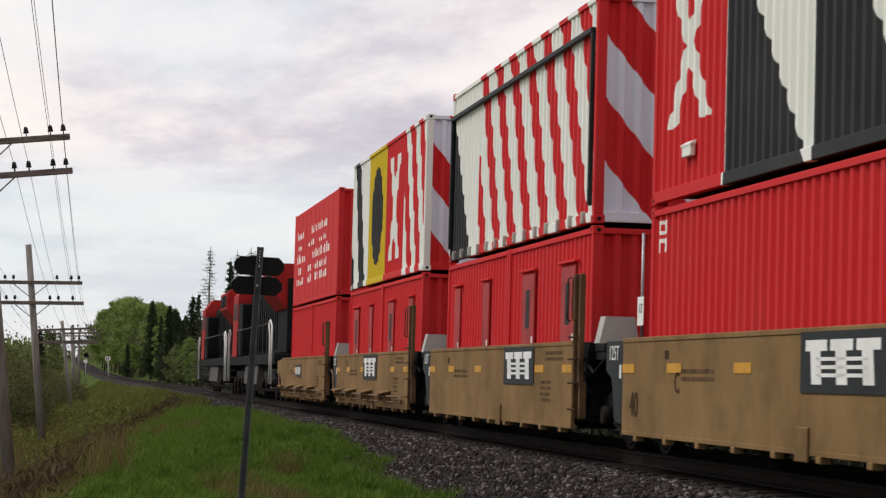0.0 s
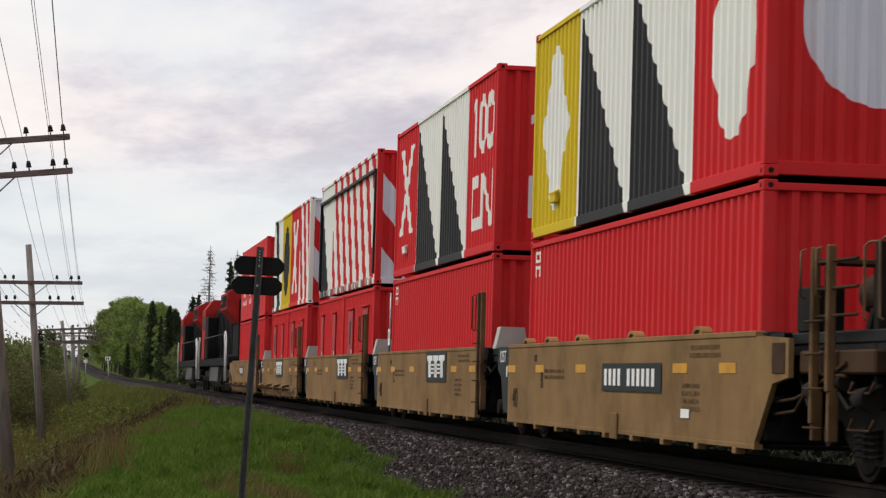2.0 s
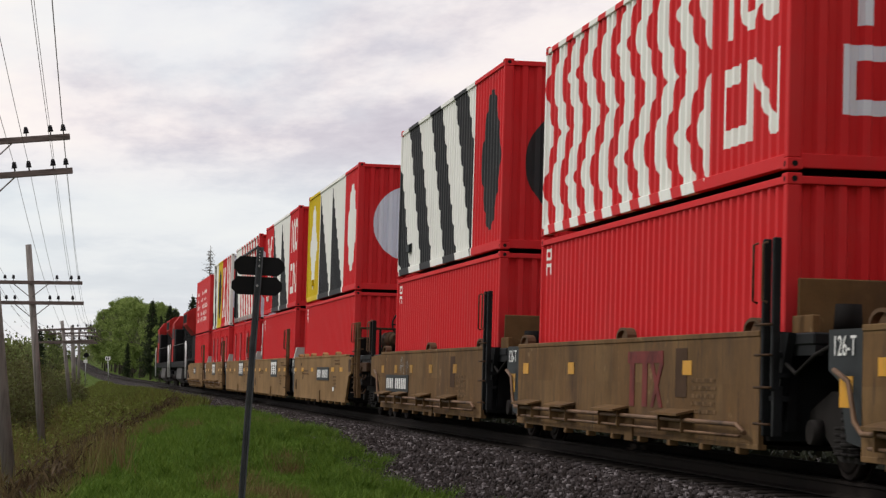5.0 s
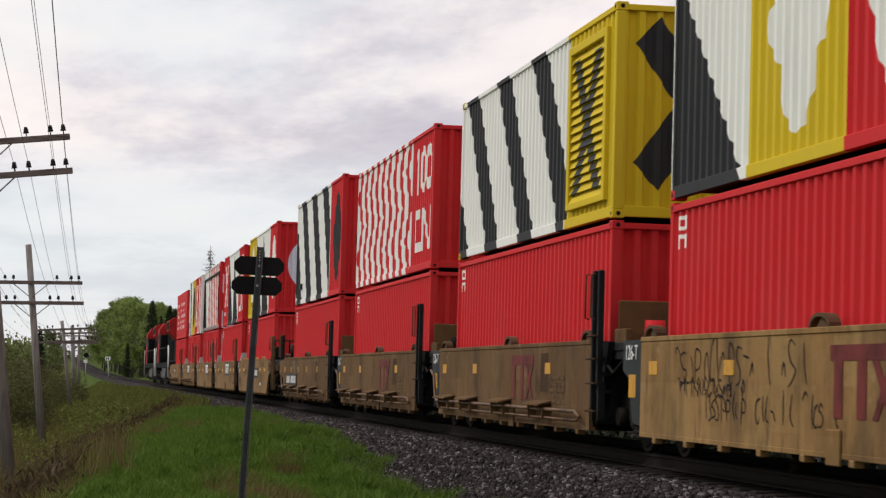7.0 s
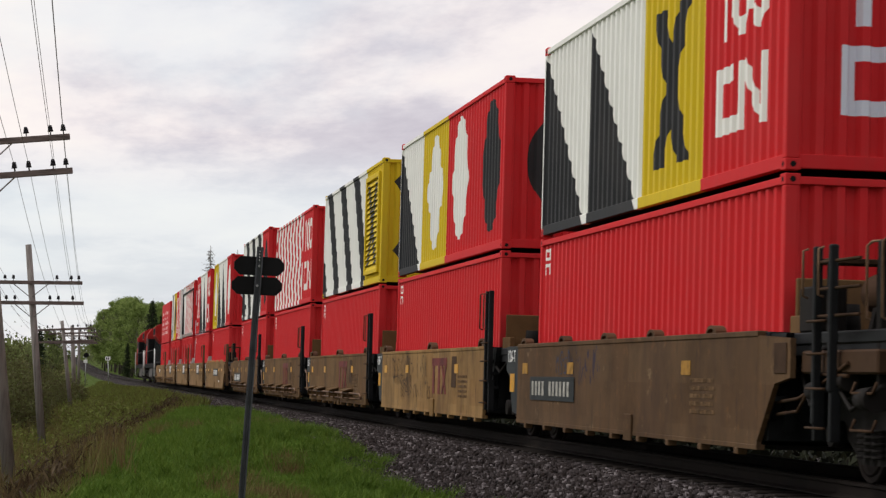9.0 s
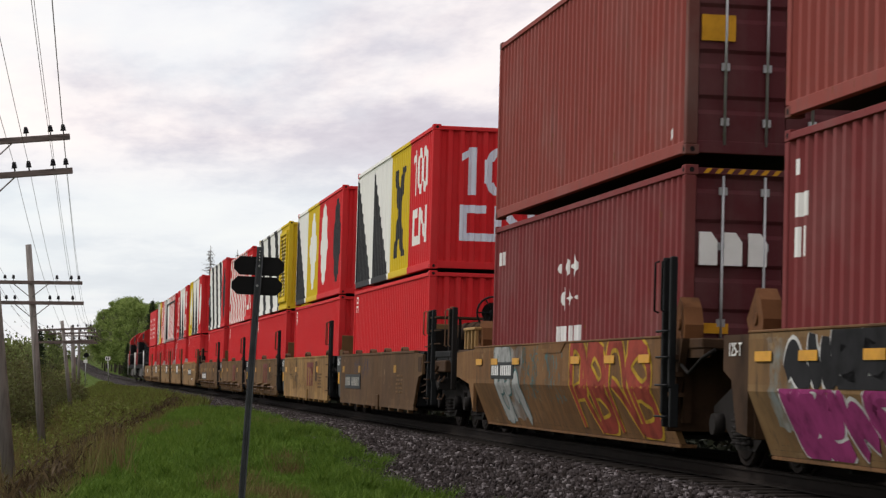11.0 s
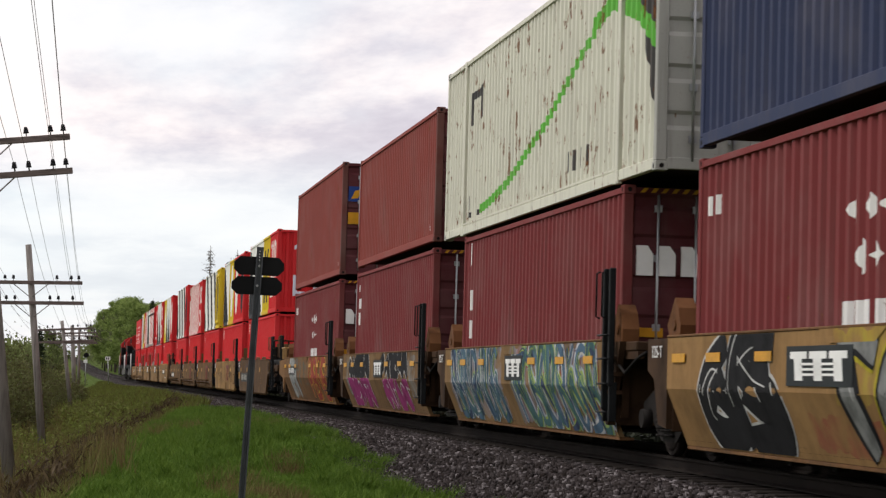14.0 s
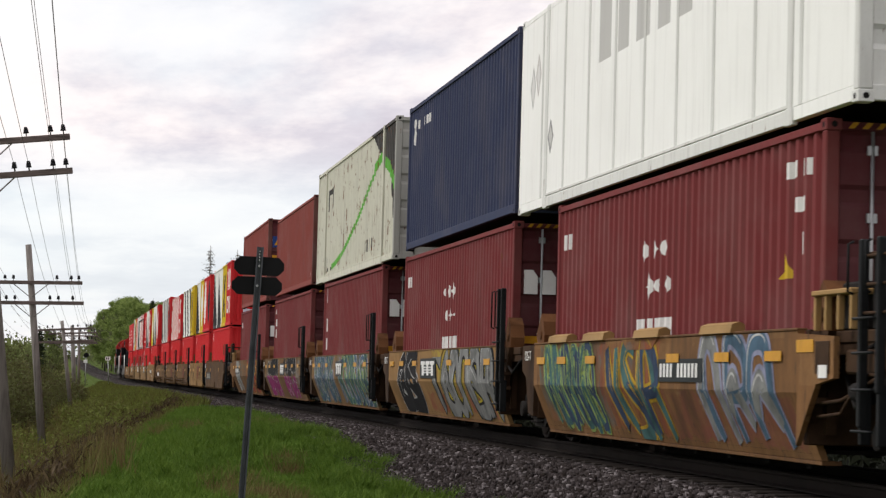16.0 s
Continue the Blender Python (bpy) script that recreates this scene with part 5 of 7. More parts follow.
def build_trees():
    rng = random.Random(4)
    birch = leafy_tree(11, 7.0, 1, M["leaf"], "bright green leafy tree with a rounded uneven crown", count=13000)
    aspen = leafy_tree(10, 5.0, 2, M["leaf"], "fresh green leafy tree beside the forest edge", count=8000)
    dull = leafy_tree(8, 6.0, 3, M["leafdark"], "dull olive green leafy tree behind the brush", count=6000)
    pine = spruce(11, 4.2, 5, "dark green spruce with drooping branches")
    thin = spruce(12, 3.0, 6, "narrow dark spruce at the forest edge")
    dead = spruce(13, 3.6, 7, "tall nearly bare grey spruce", 0.55)
    srcs = [birch, aspen, dull, pine, thin, dead]
    for s, (x, y) in zip(srcs, ((26, 420), (24, 330), (-16, 300), (20, 262), (22, 214), (14.8, 233))):
        s.matrix_basis = Matrix.Translation((x, y, ground_z(x, y) - 0.05))
    dead.scale = (1.13, 1.13, 1.13)
    plant(dead, 18.3, 151, 1.03, 70)
    plant(dead, 18.0, 238, 1.12, 160)
    plant(thin, 19.2, 232, 1.18, 20)
    plant(pine, 17.0, 222, 0.85, 90)
    # forest edge right of the track, from near to far
    y = 165.0
    while y < 760:
        for row in range(2 if y > 330 else 1):
            x = 17.0 + row * 4 + rng.uniform(-1.5, 2.0) - 1.6 * smooth(350, 700, y)
            kind = rng.choice([pine, thin, pine, aspen] if y < 345 else [pine, thin, aspen, pine] if y < 400 else [birch, aspen, birch, pine] if y < 460 else [birch, birch, aspen])
            sc = (lerp(8.4, 13.5, smooth(300, 430, y)) + 3.5 * smooth(430, 540, y) - 1.2 * row) * rng.uniform(0.86, 1.1) / 11
            plant(kind, x, y + rng.uniform(-3, 3), sc, rng.uniform(0, 360))
        y += 8.5 if y < 330 else 13
    # conifers standing above the forest edge where the line bends
    for src, x, y2, sc, turn in ((pine, 14.2, 302, 0.98, 15), (thin, 15.2, 306, 0.86, 70), (pine, 16.9, 298, 1.08, 140), (thin, 17.8, 300, 1.02, 200), (pine, 15.9, 312, 0.90, 250),
                                 (thin, 19.0, 262, 1.24, 40), (dead, 21.3, 262, 1.24, 220), (pine, 12.6, 424, 0.62, 10), (pine, 18.6, 286, 0.95, 300), (aspen, 15.4, 276, 0.62, 30), (aspen, 16.2, 262, 0.60, 130), (dull, 14.6, 288, 0.66, 230)):
        plant(src, x, y2, sc, turn)
    for x, y2, sc in ((15.0, 470, 1.45), (14.4, 540, 1.62), (13.0, 640, 1.55)):
        plant(birch, x, y2, sc, 40 * sc * 9)
    for k in range(9):      # tall thicket between the poles and the field
        yy = 62 + 95 * rng.random()
        plant(rng.choice([aspen, dull]), -5.2 - 0.02 * yy - rng.random() * 7, yy, rng.uniform(0.26, 0.46), rng.uniform(0, 360), "young leafy thicket tree among the brush")
    # left of the line, behind the brush
    for i in range(34):
        yy = 150 + 330 * rng.random()
        x = -3.2 - 0.012 * (yy - 150) - rng.random() * 16
        plant(rng.choice([dull, dull, dull, aspen]), x, yy, rng.uniform(0.32, 0.72), rng.uniform(0, 360))
    plant(pine, -1.9, 262, 0.72, 30)
    plant(dull, -1.0, 268, 0.98, 200)
    plant(aspen, -0.9, 300, 0.80, 100)


build_trees()


def far_woods():
    """Distant woodland on the rise at the line's end, haze painted in its leaves."""
    rng = np.random.default_rng(21)
    pts = []
    for k in range(900):
        y = rng.uniform(820, 1500)
        x = rng.uniform(-260, 300)
        if abs(x - 8) < 6:
            continue
        r = rng.uniform(2.5, 5)
        q = rng.normal(size=(46, 3)) * (r * 0.45, r * 0.45, r * 0.6)
        q += (x, y, ground_z(x, y) + r * 0.9)
        pts.append(q)
    pts = np.concatenate(pts)
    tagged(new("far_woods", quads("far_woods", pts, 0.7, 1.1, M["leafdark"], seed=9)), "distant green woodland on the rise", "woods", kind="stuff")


far_woods()


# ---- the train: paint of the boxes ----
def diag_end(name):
    return paint(name, SHADED_WHITE, [("stripes", 0.83, 1.5, 0.74, 0.08, -0.1, 2.6, RED)], end=True, age=0.12)


_w = random.Random(8)
WRITING = []
for _v, _h, _runs in ((2.05, 0.26, ((1.0, 3.0), (5.2, 9.4))), (1.70, 0.18, ((1.2, 2.4), (4.4, 5.6), (7.4, 9.2))), (1.30, 0.30, ((1.0, 3.2), (5.6, 10.2))), (0.95, 0.24, ((1.4, 2.4), (4.4, 5.4), (6.0, 9.6))), (0.62, 0.24, ((1.0, 2.6), (4.4, 5.4), (6.4, 9.2)))):
    for _a, _b in _runs:
        while _a < _b:
            _q = _w.uniform(0.16, 0.42)
            _k = _w.uniform(0.55, 1.0)
            WRITING.append(("poly", [(_a, _v), (_a + _q, _v), (_a + _q, _v + _h * _k), (_a, _v + _h * _k)], WHITE))
            _a += _q + _w.uniform(0.10, 0.35)
SIDE = {
    "second": paint("side_bands", RED, [("band", -0.1, 3.05, WHITE), ("poly", [(0.25, 2.95), (1.15, 2.95), (2.55, -0.1), (1.45, -0.1)], BLACK), ("poly", [(-0.1, 1.2), (0.55, -0.1), (-0.1, -0.1)], BLACK), ("band", 3.05, 6.1, YELLOW),
                                        ("ell", 4.55, 1.45, 0.95, 1.05, BLACK)] + cross(7.5, WHITE, 0.5, 0.4, 2.5, 0.85) + [("stripes", 0.42, 1.25, 0.60, 0.35, 9.0, 12.3, WHITE)], age=0.12, tall=1.105),
    "third": paint("side_candy", WHITE, [("stripes", 0.55, 1.32, 0.62, 0.55, 2.9, 12.3, RED), ("poly", [(0.1, -0.1), (2.2, -0.1), (0.1, 2.55)], BLACK)], age=0.12, tall=1.105),
    "fourth": paint("side_teeth_red", RED, [("band", 3.05, 9.2, WHITE), tri(3.12, 6.1), tri(6.2, 9.15)] + cross(1.5, WHITE, 0.42, 0.80, 2.5, 0.95) + hundred(9.65, 11.8, 1.62, 2.58, WHITE, RED, 0.20) + emblem(9.65, 11.8, 0.42, 1.30, WHITE, RED, 0.20), age=0.12, tall=1.105),
    "fifth": paint("side_teeth_yellow", WHITE, [("band", -0.1, 3.1, YELLOW), tri(3.2, 6.2), tri(6.25, 9.2), ("band", 9.3, 12.3, RED), ("ell", 1.5, 1.45, 0.62, 1.12, WHITE), ("ell", 1.5, 1.45, 0.9, 0.5, WHITE),
                                            ("ell", 10.85, 1.48, 0.75, 1.02, WHITE), ("ell", 10.85, 1.48, 0.9, 0.62, WHITE)], age=0.10, tall=1.105),
    "sixth": paint("side_zebra", WHITE, [("stripes", 0.76, 2.95, 1.4, 0.3, -0.1, 9.2, BLACK), ("band", 9.3, 12.3, RED), ("ell", 10.95, 1.45, 0.72, 1.1, BLACK), ("ell", 10.95, 1.45, 0.9, 0.7, BLACK)], age=0.14, tall=1.105),
    "seventh": paint("side_waves", RED, [("zigzag", 1.02, 0.55, 0.55, 0.75, -0.1, 9.1, WHITE)] + hundred(9.65, 11.8, 1.62, 2.58, WHITE, RED, 0.20) + emblem(9.65, 11.8, 0.42, 1.30, WHITE, RED, 0.20), age=0.12),
    "eighth": paint("side_zebra_yellow", WHITE, [("stripes", 0.78, 2.95, 1.15, 2.7, -0.1, 9.1, BLACK), ("band", 9.15, 12.3, YELLOW)], age=0.12),
    "ninth": paint("side_tooth_ovals", RED, [("band", -0.1, 3.1, WHITE), tri(0.05, 3.0), ("band", 3.1, 6.25, YELLOW), ("ell", 4.7, 1.5, 0.66, 1.15, WHITE), ("ell", 4.7, 1.55, 1.0, 0.55, WHITE),
                                             ("ell", 7.65, 1.55, 0.76, 1.15, WHITE), ("ell", 7.65, 1.5, 0.86, 0.75, WHITE), ("ell", 10.85, 1.5, 0.76, 1.15, BLACK), ("ell", 10.85, 1.5, 0.86, 0.7, BLACK)], age=0.12),
    "tenth": paint("side_tooth_cross", RED, [("band", -0.1, 6.05, WHITE), tri(0.08, 2.95), tri(3.1, 6.0), ("band", 6.05, 9.0, YELLOW)] + cross(7.45, BLACK, 0.55, 0.45, 2.4, 0.85) + hundred(9.5, 11.4, 1.62, 2.58, WHITE, RED, 0.20) + emblem(9.5, 11.4, 0.58, 1.34, WHITE, RED, 0.19), age=0.14),
    "first": paint("side_writing", RED, WRITING, age=0.12),
}
END = {
    "second": diag_end("end_diagonal"),
    "third": paint("end_diagonal_wide", SHADED_WHITE, [("stripes", 0.83, 1.45, 0.73, 0.87, -0.1, 2.6, RED)], end=True, age=0.12),
    "hundred": paint("end_hundred", RED, hundred(0.60, 2.15, 1.50, 2.46, SHADED_WHITE, RED, 0.165) + emblem(0.58, 2.13, 0.58, 1.30, SHADED_WHITE, RED, 0.16), end=True, age=0.16),
    "disc": paint("end_white_disc", RED, [("ell", 1.34, 1.70, 0.92, 0.94, SHADED_WHITE)], end=True, age=0.14),
    "blackdisc": paint("end_black_disc", RED, [("ell", 1.33, 1.48, 0.93, 0.93, BLACK)], end=True, age=0.14),
    "arrow": paint("end_black_cross", YELLOW, [("poly", [(0.28, 2.35), (0.62, 2.72), (1.95, 0.9), (1.6, 0.5)], BLACK), ("poly", [(0.28, 0.75), (0.62, 0.38), (1.95, 2.2), (1.6, 2.6)], BLACK)], end=True, age=0.12),
}


def stars(u, c):
    """White starry marks and bars low on a maroon box."""
    sh = []
    for k, (du, v, s) in enumerate(((0.0, 1.97, 0.16), (0.50, 1.97, 0.14), (0.95, 1.97, 0.21), (0.25, 1.52, 0.19), (0.66, 1.52, 0.17), (1.15, 1.52, 0.12))):
        sh += [("poly", [(u + du - s, v), (u + du, v - s * 0.55), (u + du, v + s * 0.55)], c), ("poly", [(u + du, v - s * 0.9), (u + du + s * 0.9, v), (u + du, v + s * 0.9)], c)]
    for k in range(4):
        sh.append(("poly", [(u - 0.3 + k * 0.45, 0.80), (u + 0.06 + k * 0.45, 0.80), (u + 0.06 + k * 0.45, 1.12), (u - 0.3 + k * 0.45, 1.12)], c))
    return sh


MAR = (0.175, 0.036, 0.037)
FONTBAR = (0.70, 0.70, 0.68)
code = text_rows(0.35, [(2.22, 0.22, [(0, 0.09), (0.14, 0.24), (0.30, 0.38), (0.44, 0.54)])], FONTBAR)
SIDE["stars"] = paint("maroon_star_side", MAR, stars(5.2, FONTBAR) + code, age=0.35, rust=0.05, rough=0.5)
SIDE["stars_marked"] = paint("maroon_star_side_codes", MAR, stars(5.1, FONTBAR) + code + text_rows(10.9, [(2.40, 0.17, [(0, 0.16), (0.22, 0.34), (0.45, 0.58), (0.64, 0.78)]), (2.05, 0.15, [(0.3, 0.42), (0.48, 0.60)]), (1.62, 0.22, [(0.42, 0.58)])], FONTBAR) + [("poly", [(10.7, 1.40), (11.1, 1.40), (10.9, 1.65)], (0.55, 0.36, 0.02))], age=0.35, rough=0.5)
SIDE["maroon"] = paint("maroon_plain_side", (0.235, 0.056, 0.046), text_rows(11.3, [(2.0, 0.25, [(0, 0.12)]), (0.25, 0.12, [(0, 0.2)])], FONTBAR), age=0.35, rust=0.1, rough=0.5)
SIDE["maroon_code"] = paint("maroon_code_side", MAR, text_rows(0.3, [(2.42, 0.16, [(0, 0.12)]), (2.0, 0.24, [(0, 0.22), (0.28, 0.40)]), (1.60, 0.30, [(0, 0.14), (0.20, 0.36)])], FONTBAR), age=0.35, rough=0.5)
SIDE["maroon_column"] = paint("maroon_column_side", MAR, text_rows(0.55, [(2.35, 0.40, [(0, 0.12)]), (1.55, 0.36, [(0, 0.28)]), (1.05, 0.32, [(0, 0.20)]), (0.55, 0.30, [(0.05, 0.30)])], FONTBAR), age=0.35, rough=0.5)
BLUE = (0.036, 0.046, 0.092)
SIDE["blue"] = paint("navy_box_side", BLUE, [("poly", [(0.55, 2.25), (0.85, 2.15), (0.95, 2.45), (0.7, 2.55)], FONTBAR), ("ell", 0.75, 2.65, 0.2, 0.1, FONTBAR)] + text_rows(1.15, [(2.5, 0.18, [(0, 0.2), (0.4, 0.5), (0.7, 0.9), (1.05, 1.3), (1.45, 1.7)])], FONTBAR), age=0.30, rough=0.5)
M["navy"] = paint("navy_box_paint", BLUE, [], age=0.3)
CREAM = (0.60, 0.60, 0.50)


def swoosh():
    """A green stepped line rising to the rear, a dark field behind it, dark emblem and writing bars."""
    sh = [("poly", [(11.7, 3.25), (13.3, 2.62), (16.3, 1.75), (16.3, 3.3)], (0.060, 0.058, 0.056)), ("poly", [(15.2, 2.0), (15.9, 0.75), (16.3, 0.5), (16.3, 1.9)], (0.060, 0.058, 0.056))]
    g1 = (0.12, 0.42, 0.06)
    for k in range(30):
        f = k / 29
        u, v = 3.6 + 8.9 * f, 0.30 + 1.95 * f ** 1.5
        sh.append(("poly", [(u, v), (u + 0.30, v), (u + 0.30, v + 0.16), (u, v + 0.16)], g1))
    sh += [("poly", [(12.4, 2.22), (12.4, 2.45), (13.6, 2.62), (13.6, 2.38)], g1), ("poly", [(13.6, 2.38), (13.6, 2.62), (15.0, 2.30), (15.0, 2.02)], g1), ("poly", [(15.0, 2.02), (15.0, 2.30), (16.1, 1.75), (16.1, 1.42)], g1)]
    dk = (0.05, 0.05, 0.05)
    sh += [("poly", [(2.5, 1.95), (2.8, 1.95), (2.8, 2.55), (2.5, 2.55)], dk), ("poly", [(2.8, 2.4), (3.5, 2.4), (3.5, 2.55), (2.8, 2.55)], dk), ("poly", [(3.5, 2.6), (3.75, 2.6), (3.75, 2.0), (3.5, 2.0)], dk)]
    sh += text_rows(2.2, [(0.28, 0.40, [(0.0, 0.10), (0.3, 0.42), (0.52, 0.62), (0.8, 0.9), (1.1, 1.2)]), (0.28, 0.10, [(0.3, 0.62), (1.1, 1.4)])], dk)
    sh += text_rows(10.9, [(0.40, 0.30, [(0, 0.12), (0.35, 0.47), (0.8, 0.92), (1.25, 1.4)])], dk)
    return sh


SIDE["cream"] = paint("cream_long_side", CREAM, swoosh(), half=8.08, age=0.30, rust=0.8, rough=0.5)
M["cream"] = paint("cream_box_paint", CREAM, [], age=0.35, rust=0.4)
M["greydoor"] = paint("grey_door_paint", (0.38, 0.38, 0.35), [], end=True, age=0.4, rust=0.2)
LET = (0.50, 0.50, 0.48)
SIDE["reefer"] = paint("white_long_side", (0.88, 0.89, 0.86), text_rows(4.6, [(1.75, 1.0, [(0.9, 1.6), (2.0, 2.6), (3.0, 3.7), (4.1, 4.7), (5.1, 5.7)])], LET)
                        + [("poly", [(2.15, 1.05), (2.35, 0.78), (2.55, 1.05), (2.35, 1.32)], (0.12, 0.12, 0.12)), ("poly", [(2.20, 1.05), (2.35, 0.86), (2.50, 1.05), (2.35, 1.24)], (0.55, 0.55, 0.53)),
                           ("poly", [(0.75, 1.95), (0.95, 1.6), (1.15, 1.95), (0.95, 2.3)], (0.35, 0.35, 0.34)), ("poly", [(0.80, 1.95), (0.95, 1.68), (1.10, 1.95), (0.95, 2.22)], (0.68, 0.68, 0.66)),
                           ("poly", [(1.15, 2.1), (1.35, 1.75), (1.55, 2.1), (1.35, 2.45)], (0.40, 0.36, 0.34)), ("poly", [(1.20, 2.1), (1.35, 1.82), (1.50, 2.1), (1.35, 2.38)], (0.68, 0.68, 0.66))], half=8.08, age=0.16, rough=0.4)
M["whiteframe"] = paint("white_frame_paint", (0.70, 0.71, 0.68), [], age=0.3, rust=0.15)
M["maroon_wear"] = paint("maroon_frame_worn", (0.12, 0.035, 0.028), [], age=0.45, rust=0.4)

# car side paints
TAN = (0.225, 0.139, 0.064)
TANB = (0.165, 0.100, 0.046)
INK = (0.03, 0.03, 0.035)
CARS = {
    "clean": graffiti("tan_sill_clean", TAN, [], 0.14),
    "worn": graffiti("tan_sill_worn", TANB, [], 0.5),
    "tagged": graffiti("tan_sill_tagged", TANB, [], 0.42),
    "tagged2": graffiti("tan_sill_scrawled", (0.30, 0.185, 0.075), [], 0.32),
    "brown": graffiti("brown_sill", (0.115, 0.070, 0.038), [(3.2, 5.2, 0.9, 1.35, [(0.03, 0.03, 0.06)], 2.6, True)], 0.6),
    "sillrust": graffiti("rusty_sill_edge", (0.16, 0.085, 0.040), [], 0.5),
    "spray0": graffiti("spray_grey_rust", (0.19, 0.105, 0.048), [(1.6, 3.8, 0.32, 1.42, [(0.22, 0.24, 0.24), (0.34, 0.36, 0.36)], 1.6, False), (3.9, 5.2, 0.6, 1.4, [(0.06, 0.11, 0.11)], 3.0, True), (5.6, 6.8, 0.6, 1.3, [(0.05, 0.13, 0.14)], 3.0, True)], 0.5),
    "spray1": graffiti("spray_magenta_black", (0.20, 0.125, 0.060), [(0.4, 1.2, 0.5, 1.40, [(0.10, 0.22, 0.26), (0.30, 0.30, 0.28)], 1.6, False), (10.9, 11.8, 0.5, 1.35, [(0.12, 0.22, 0.28), (0.36, 0.26, 0.16)], 1.6, False)], 0.35),
    "spray2": graffiti("spray_teal_olive", (0.20, 0.125, 0.058), [(0.3, 5.2, 0.30, 1.42, [(0.06, 0.13, 0.20), (0.28, 0.26, 0.30), (0.16, 0.20, 0.08)], 1.8, False), (6.0, 12.0, 0.30, 1.42, [(0.24, 0.07, 0.07), (0.28, 0.24, 0.28), (0.10, 0.14, 0.16), (0.22, 0.26, 0.10)], 1.5, False)], 0.3),
    "spray3": graffiti("spray_black_silver", (0.27, 0.160, 0.068), [(4.6, 12.0, 0.30, 0.62, [(0.22, 0.055, 0.04), (0.26, 0.10, 0.06)], 1.5, False), (5.6, 12.0, 0.75, 1.44, [(0.34, 0.15, 0.05), (0.36, 0.30, 0.04), (0.26, 0.10, 0.05)], 1.2, False)], 0.3),
    "spray4": graffiti("spray_green_blue", (0.23, 0.125, 0.056), [(0.2, 4.2, 0.32, 1.40, [(0.25, 0.08, 0.05), (0.05, 0.15, 0.16), (0.24, 0.11, 0.06)], 1.2, False), (4.0, 7.0, 0.30, 1.40, [(0.32, 0.17, 0.03), (0.24, 0.06, 0.04), (0.05, 0.13, 0.13)], 1.2, False), (7.0, 12.0, 0.30, 0.80, [(0.20, 0.06, 0.05), (0.22, 0.09, 0.06)], 1.0, False)], 0.4),
}


# ---- the train: units and their boxes ----
def logo_plate(c, y, z0=0.86, h=0.46, w=1.55, ink=None):
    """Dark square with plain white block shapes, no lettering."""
    ink = ink or M["signwhite"]
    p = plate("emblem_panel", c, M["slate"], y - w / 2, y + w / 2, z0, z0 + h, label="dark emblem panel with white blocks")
    bm = bm_new()
    for k in range(3):
        yy = y + w * (0.30 - 0.30 * k)
        box(bm, -1.4955, -1.4905, yy - w * 0.13, yy + w * 0.13, z0 + h * 0.68, z0 + h * 0.86)
        prism(bm, [(yy - w * 0.07, z0 + h * 0.14), (yy + w * 0.05, z0 + h * 0.14), (yy + w * 0.07, z0 + h * 0.68), (yy - w * 0.05, z0 + h * 0.68)], 0, -1.4955, -1.4905)
    for k in range(3):
        box(bm, -1.4955, -1.4905, y - w * 0.30, y + w * 0.30, z0 + h * (0.26 + 0.13 * k), z0 + h * (0.32 + 0.13 * k))
    part("emblem", bm, ink, p)


def number_plate(c, y, w=2.1, z0=0.86, h=0.36, ink=None):
    """Car number panel as plain bars."""
    p = plate("number_panel", c, M["slate"], y - w / 2, y + w / 2, z0, z0 + h, label="dark panel with pale bars")
    bars(p, ink or M["signwhite"], y + w * 0.45, z0 + h * 0.2, h * 0.6, [w * 0.045] * 4 + [-w * 0.05] + [w * 0.045] * 6, w * 0.035, x=-1.4905)


def brand(c, y):
    """Faded maroon block emblem straight on the paint."""
    bm = bm_new()
    box(bm, -1.483, -1.478, y - 0.85, y + 0.85, 1.14, 1.28)
    for k in (0.62, 0.0):
        box(bm, -1.483, -1.478, y + k - 0.12, y + k + 0.12, 0.62, 1.14)
    prism(bm, [(y - 0.28, 0.62), (y - 0.42, 0.62), (y - 0.88, 1.14), (y - 0.70, 1.14)], 0, -1.483, -1.478)
    prism(bm, [(y - 0.86, 0.62), (y - 0.70, 0.62), (y - 0.26, 1.14), (y - 0.42, 1.14)], 0, -1.4845, -1.479)
    part("emblem", bm, M["darkred"], c, "faded maroon block emblem")


def tapes(c, ys, z=1.02, w=0.62, h=0.11, m=None, x=-1.478):
    for y in ys:
        plate("reflector", c, m or M["ambertape"], y - w / 2, y + w / 2, z, z + h, x=x, t=0.004, label="amber reflective strip")


def stencils(c, y, z, rows=3, w=0.9, m=None):
    bm = bm_new()
    for r in range(rows):
        yy = y
        while yy > y - w:
            d = 0.05 + 0.05 * ((r * 7 + int(yy * 31)) % 3)
            box(bm, -1.482, -1.478, yy - d, yy, z - r * 0.085, z - r * 0.085 + 0.045)
            yy -= d + 0.03
    tagged(part("stencil", bm, m or M["stencilbrown"], c), kind="stuff")


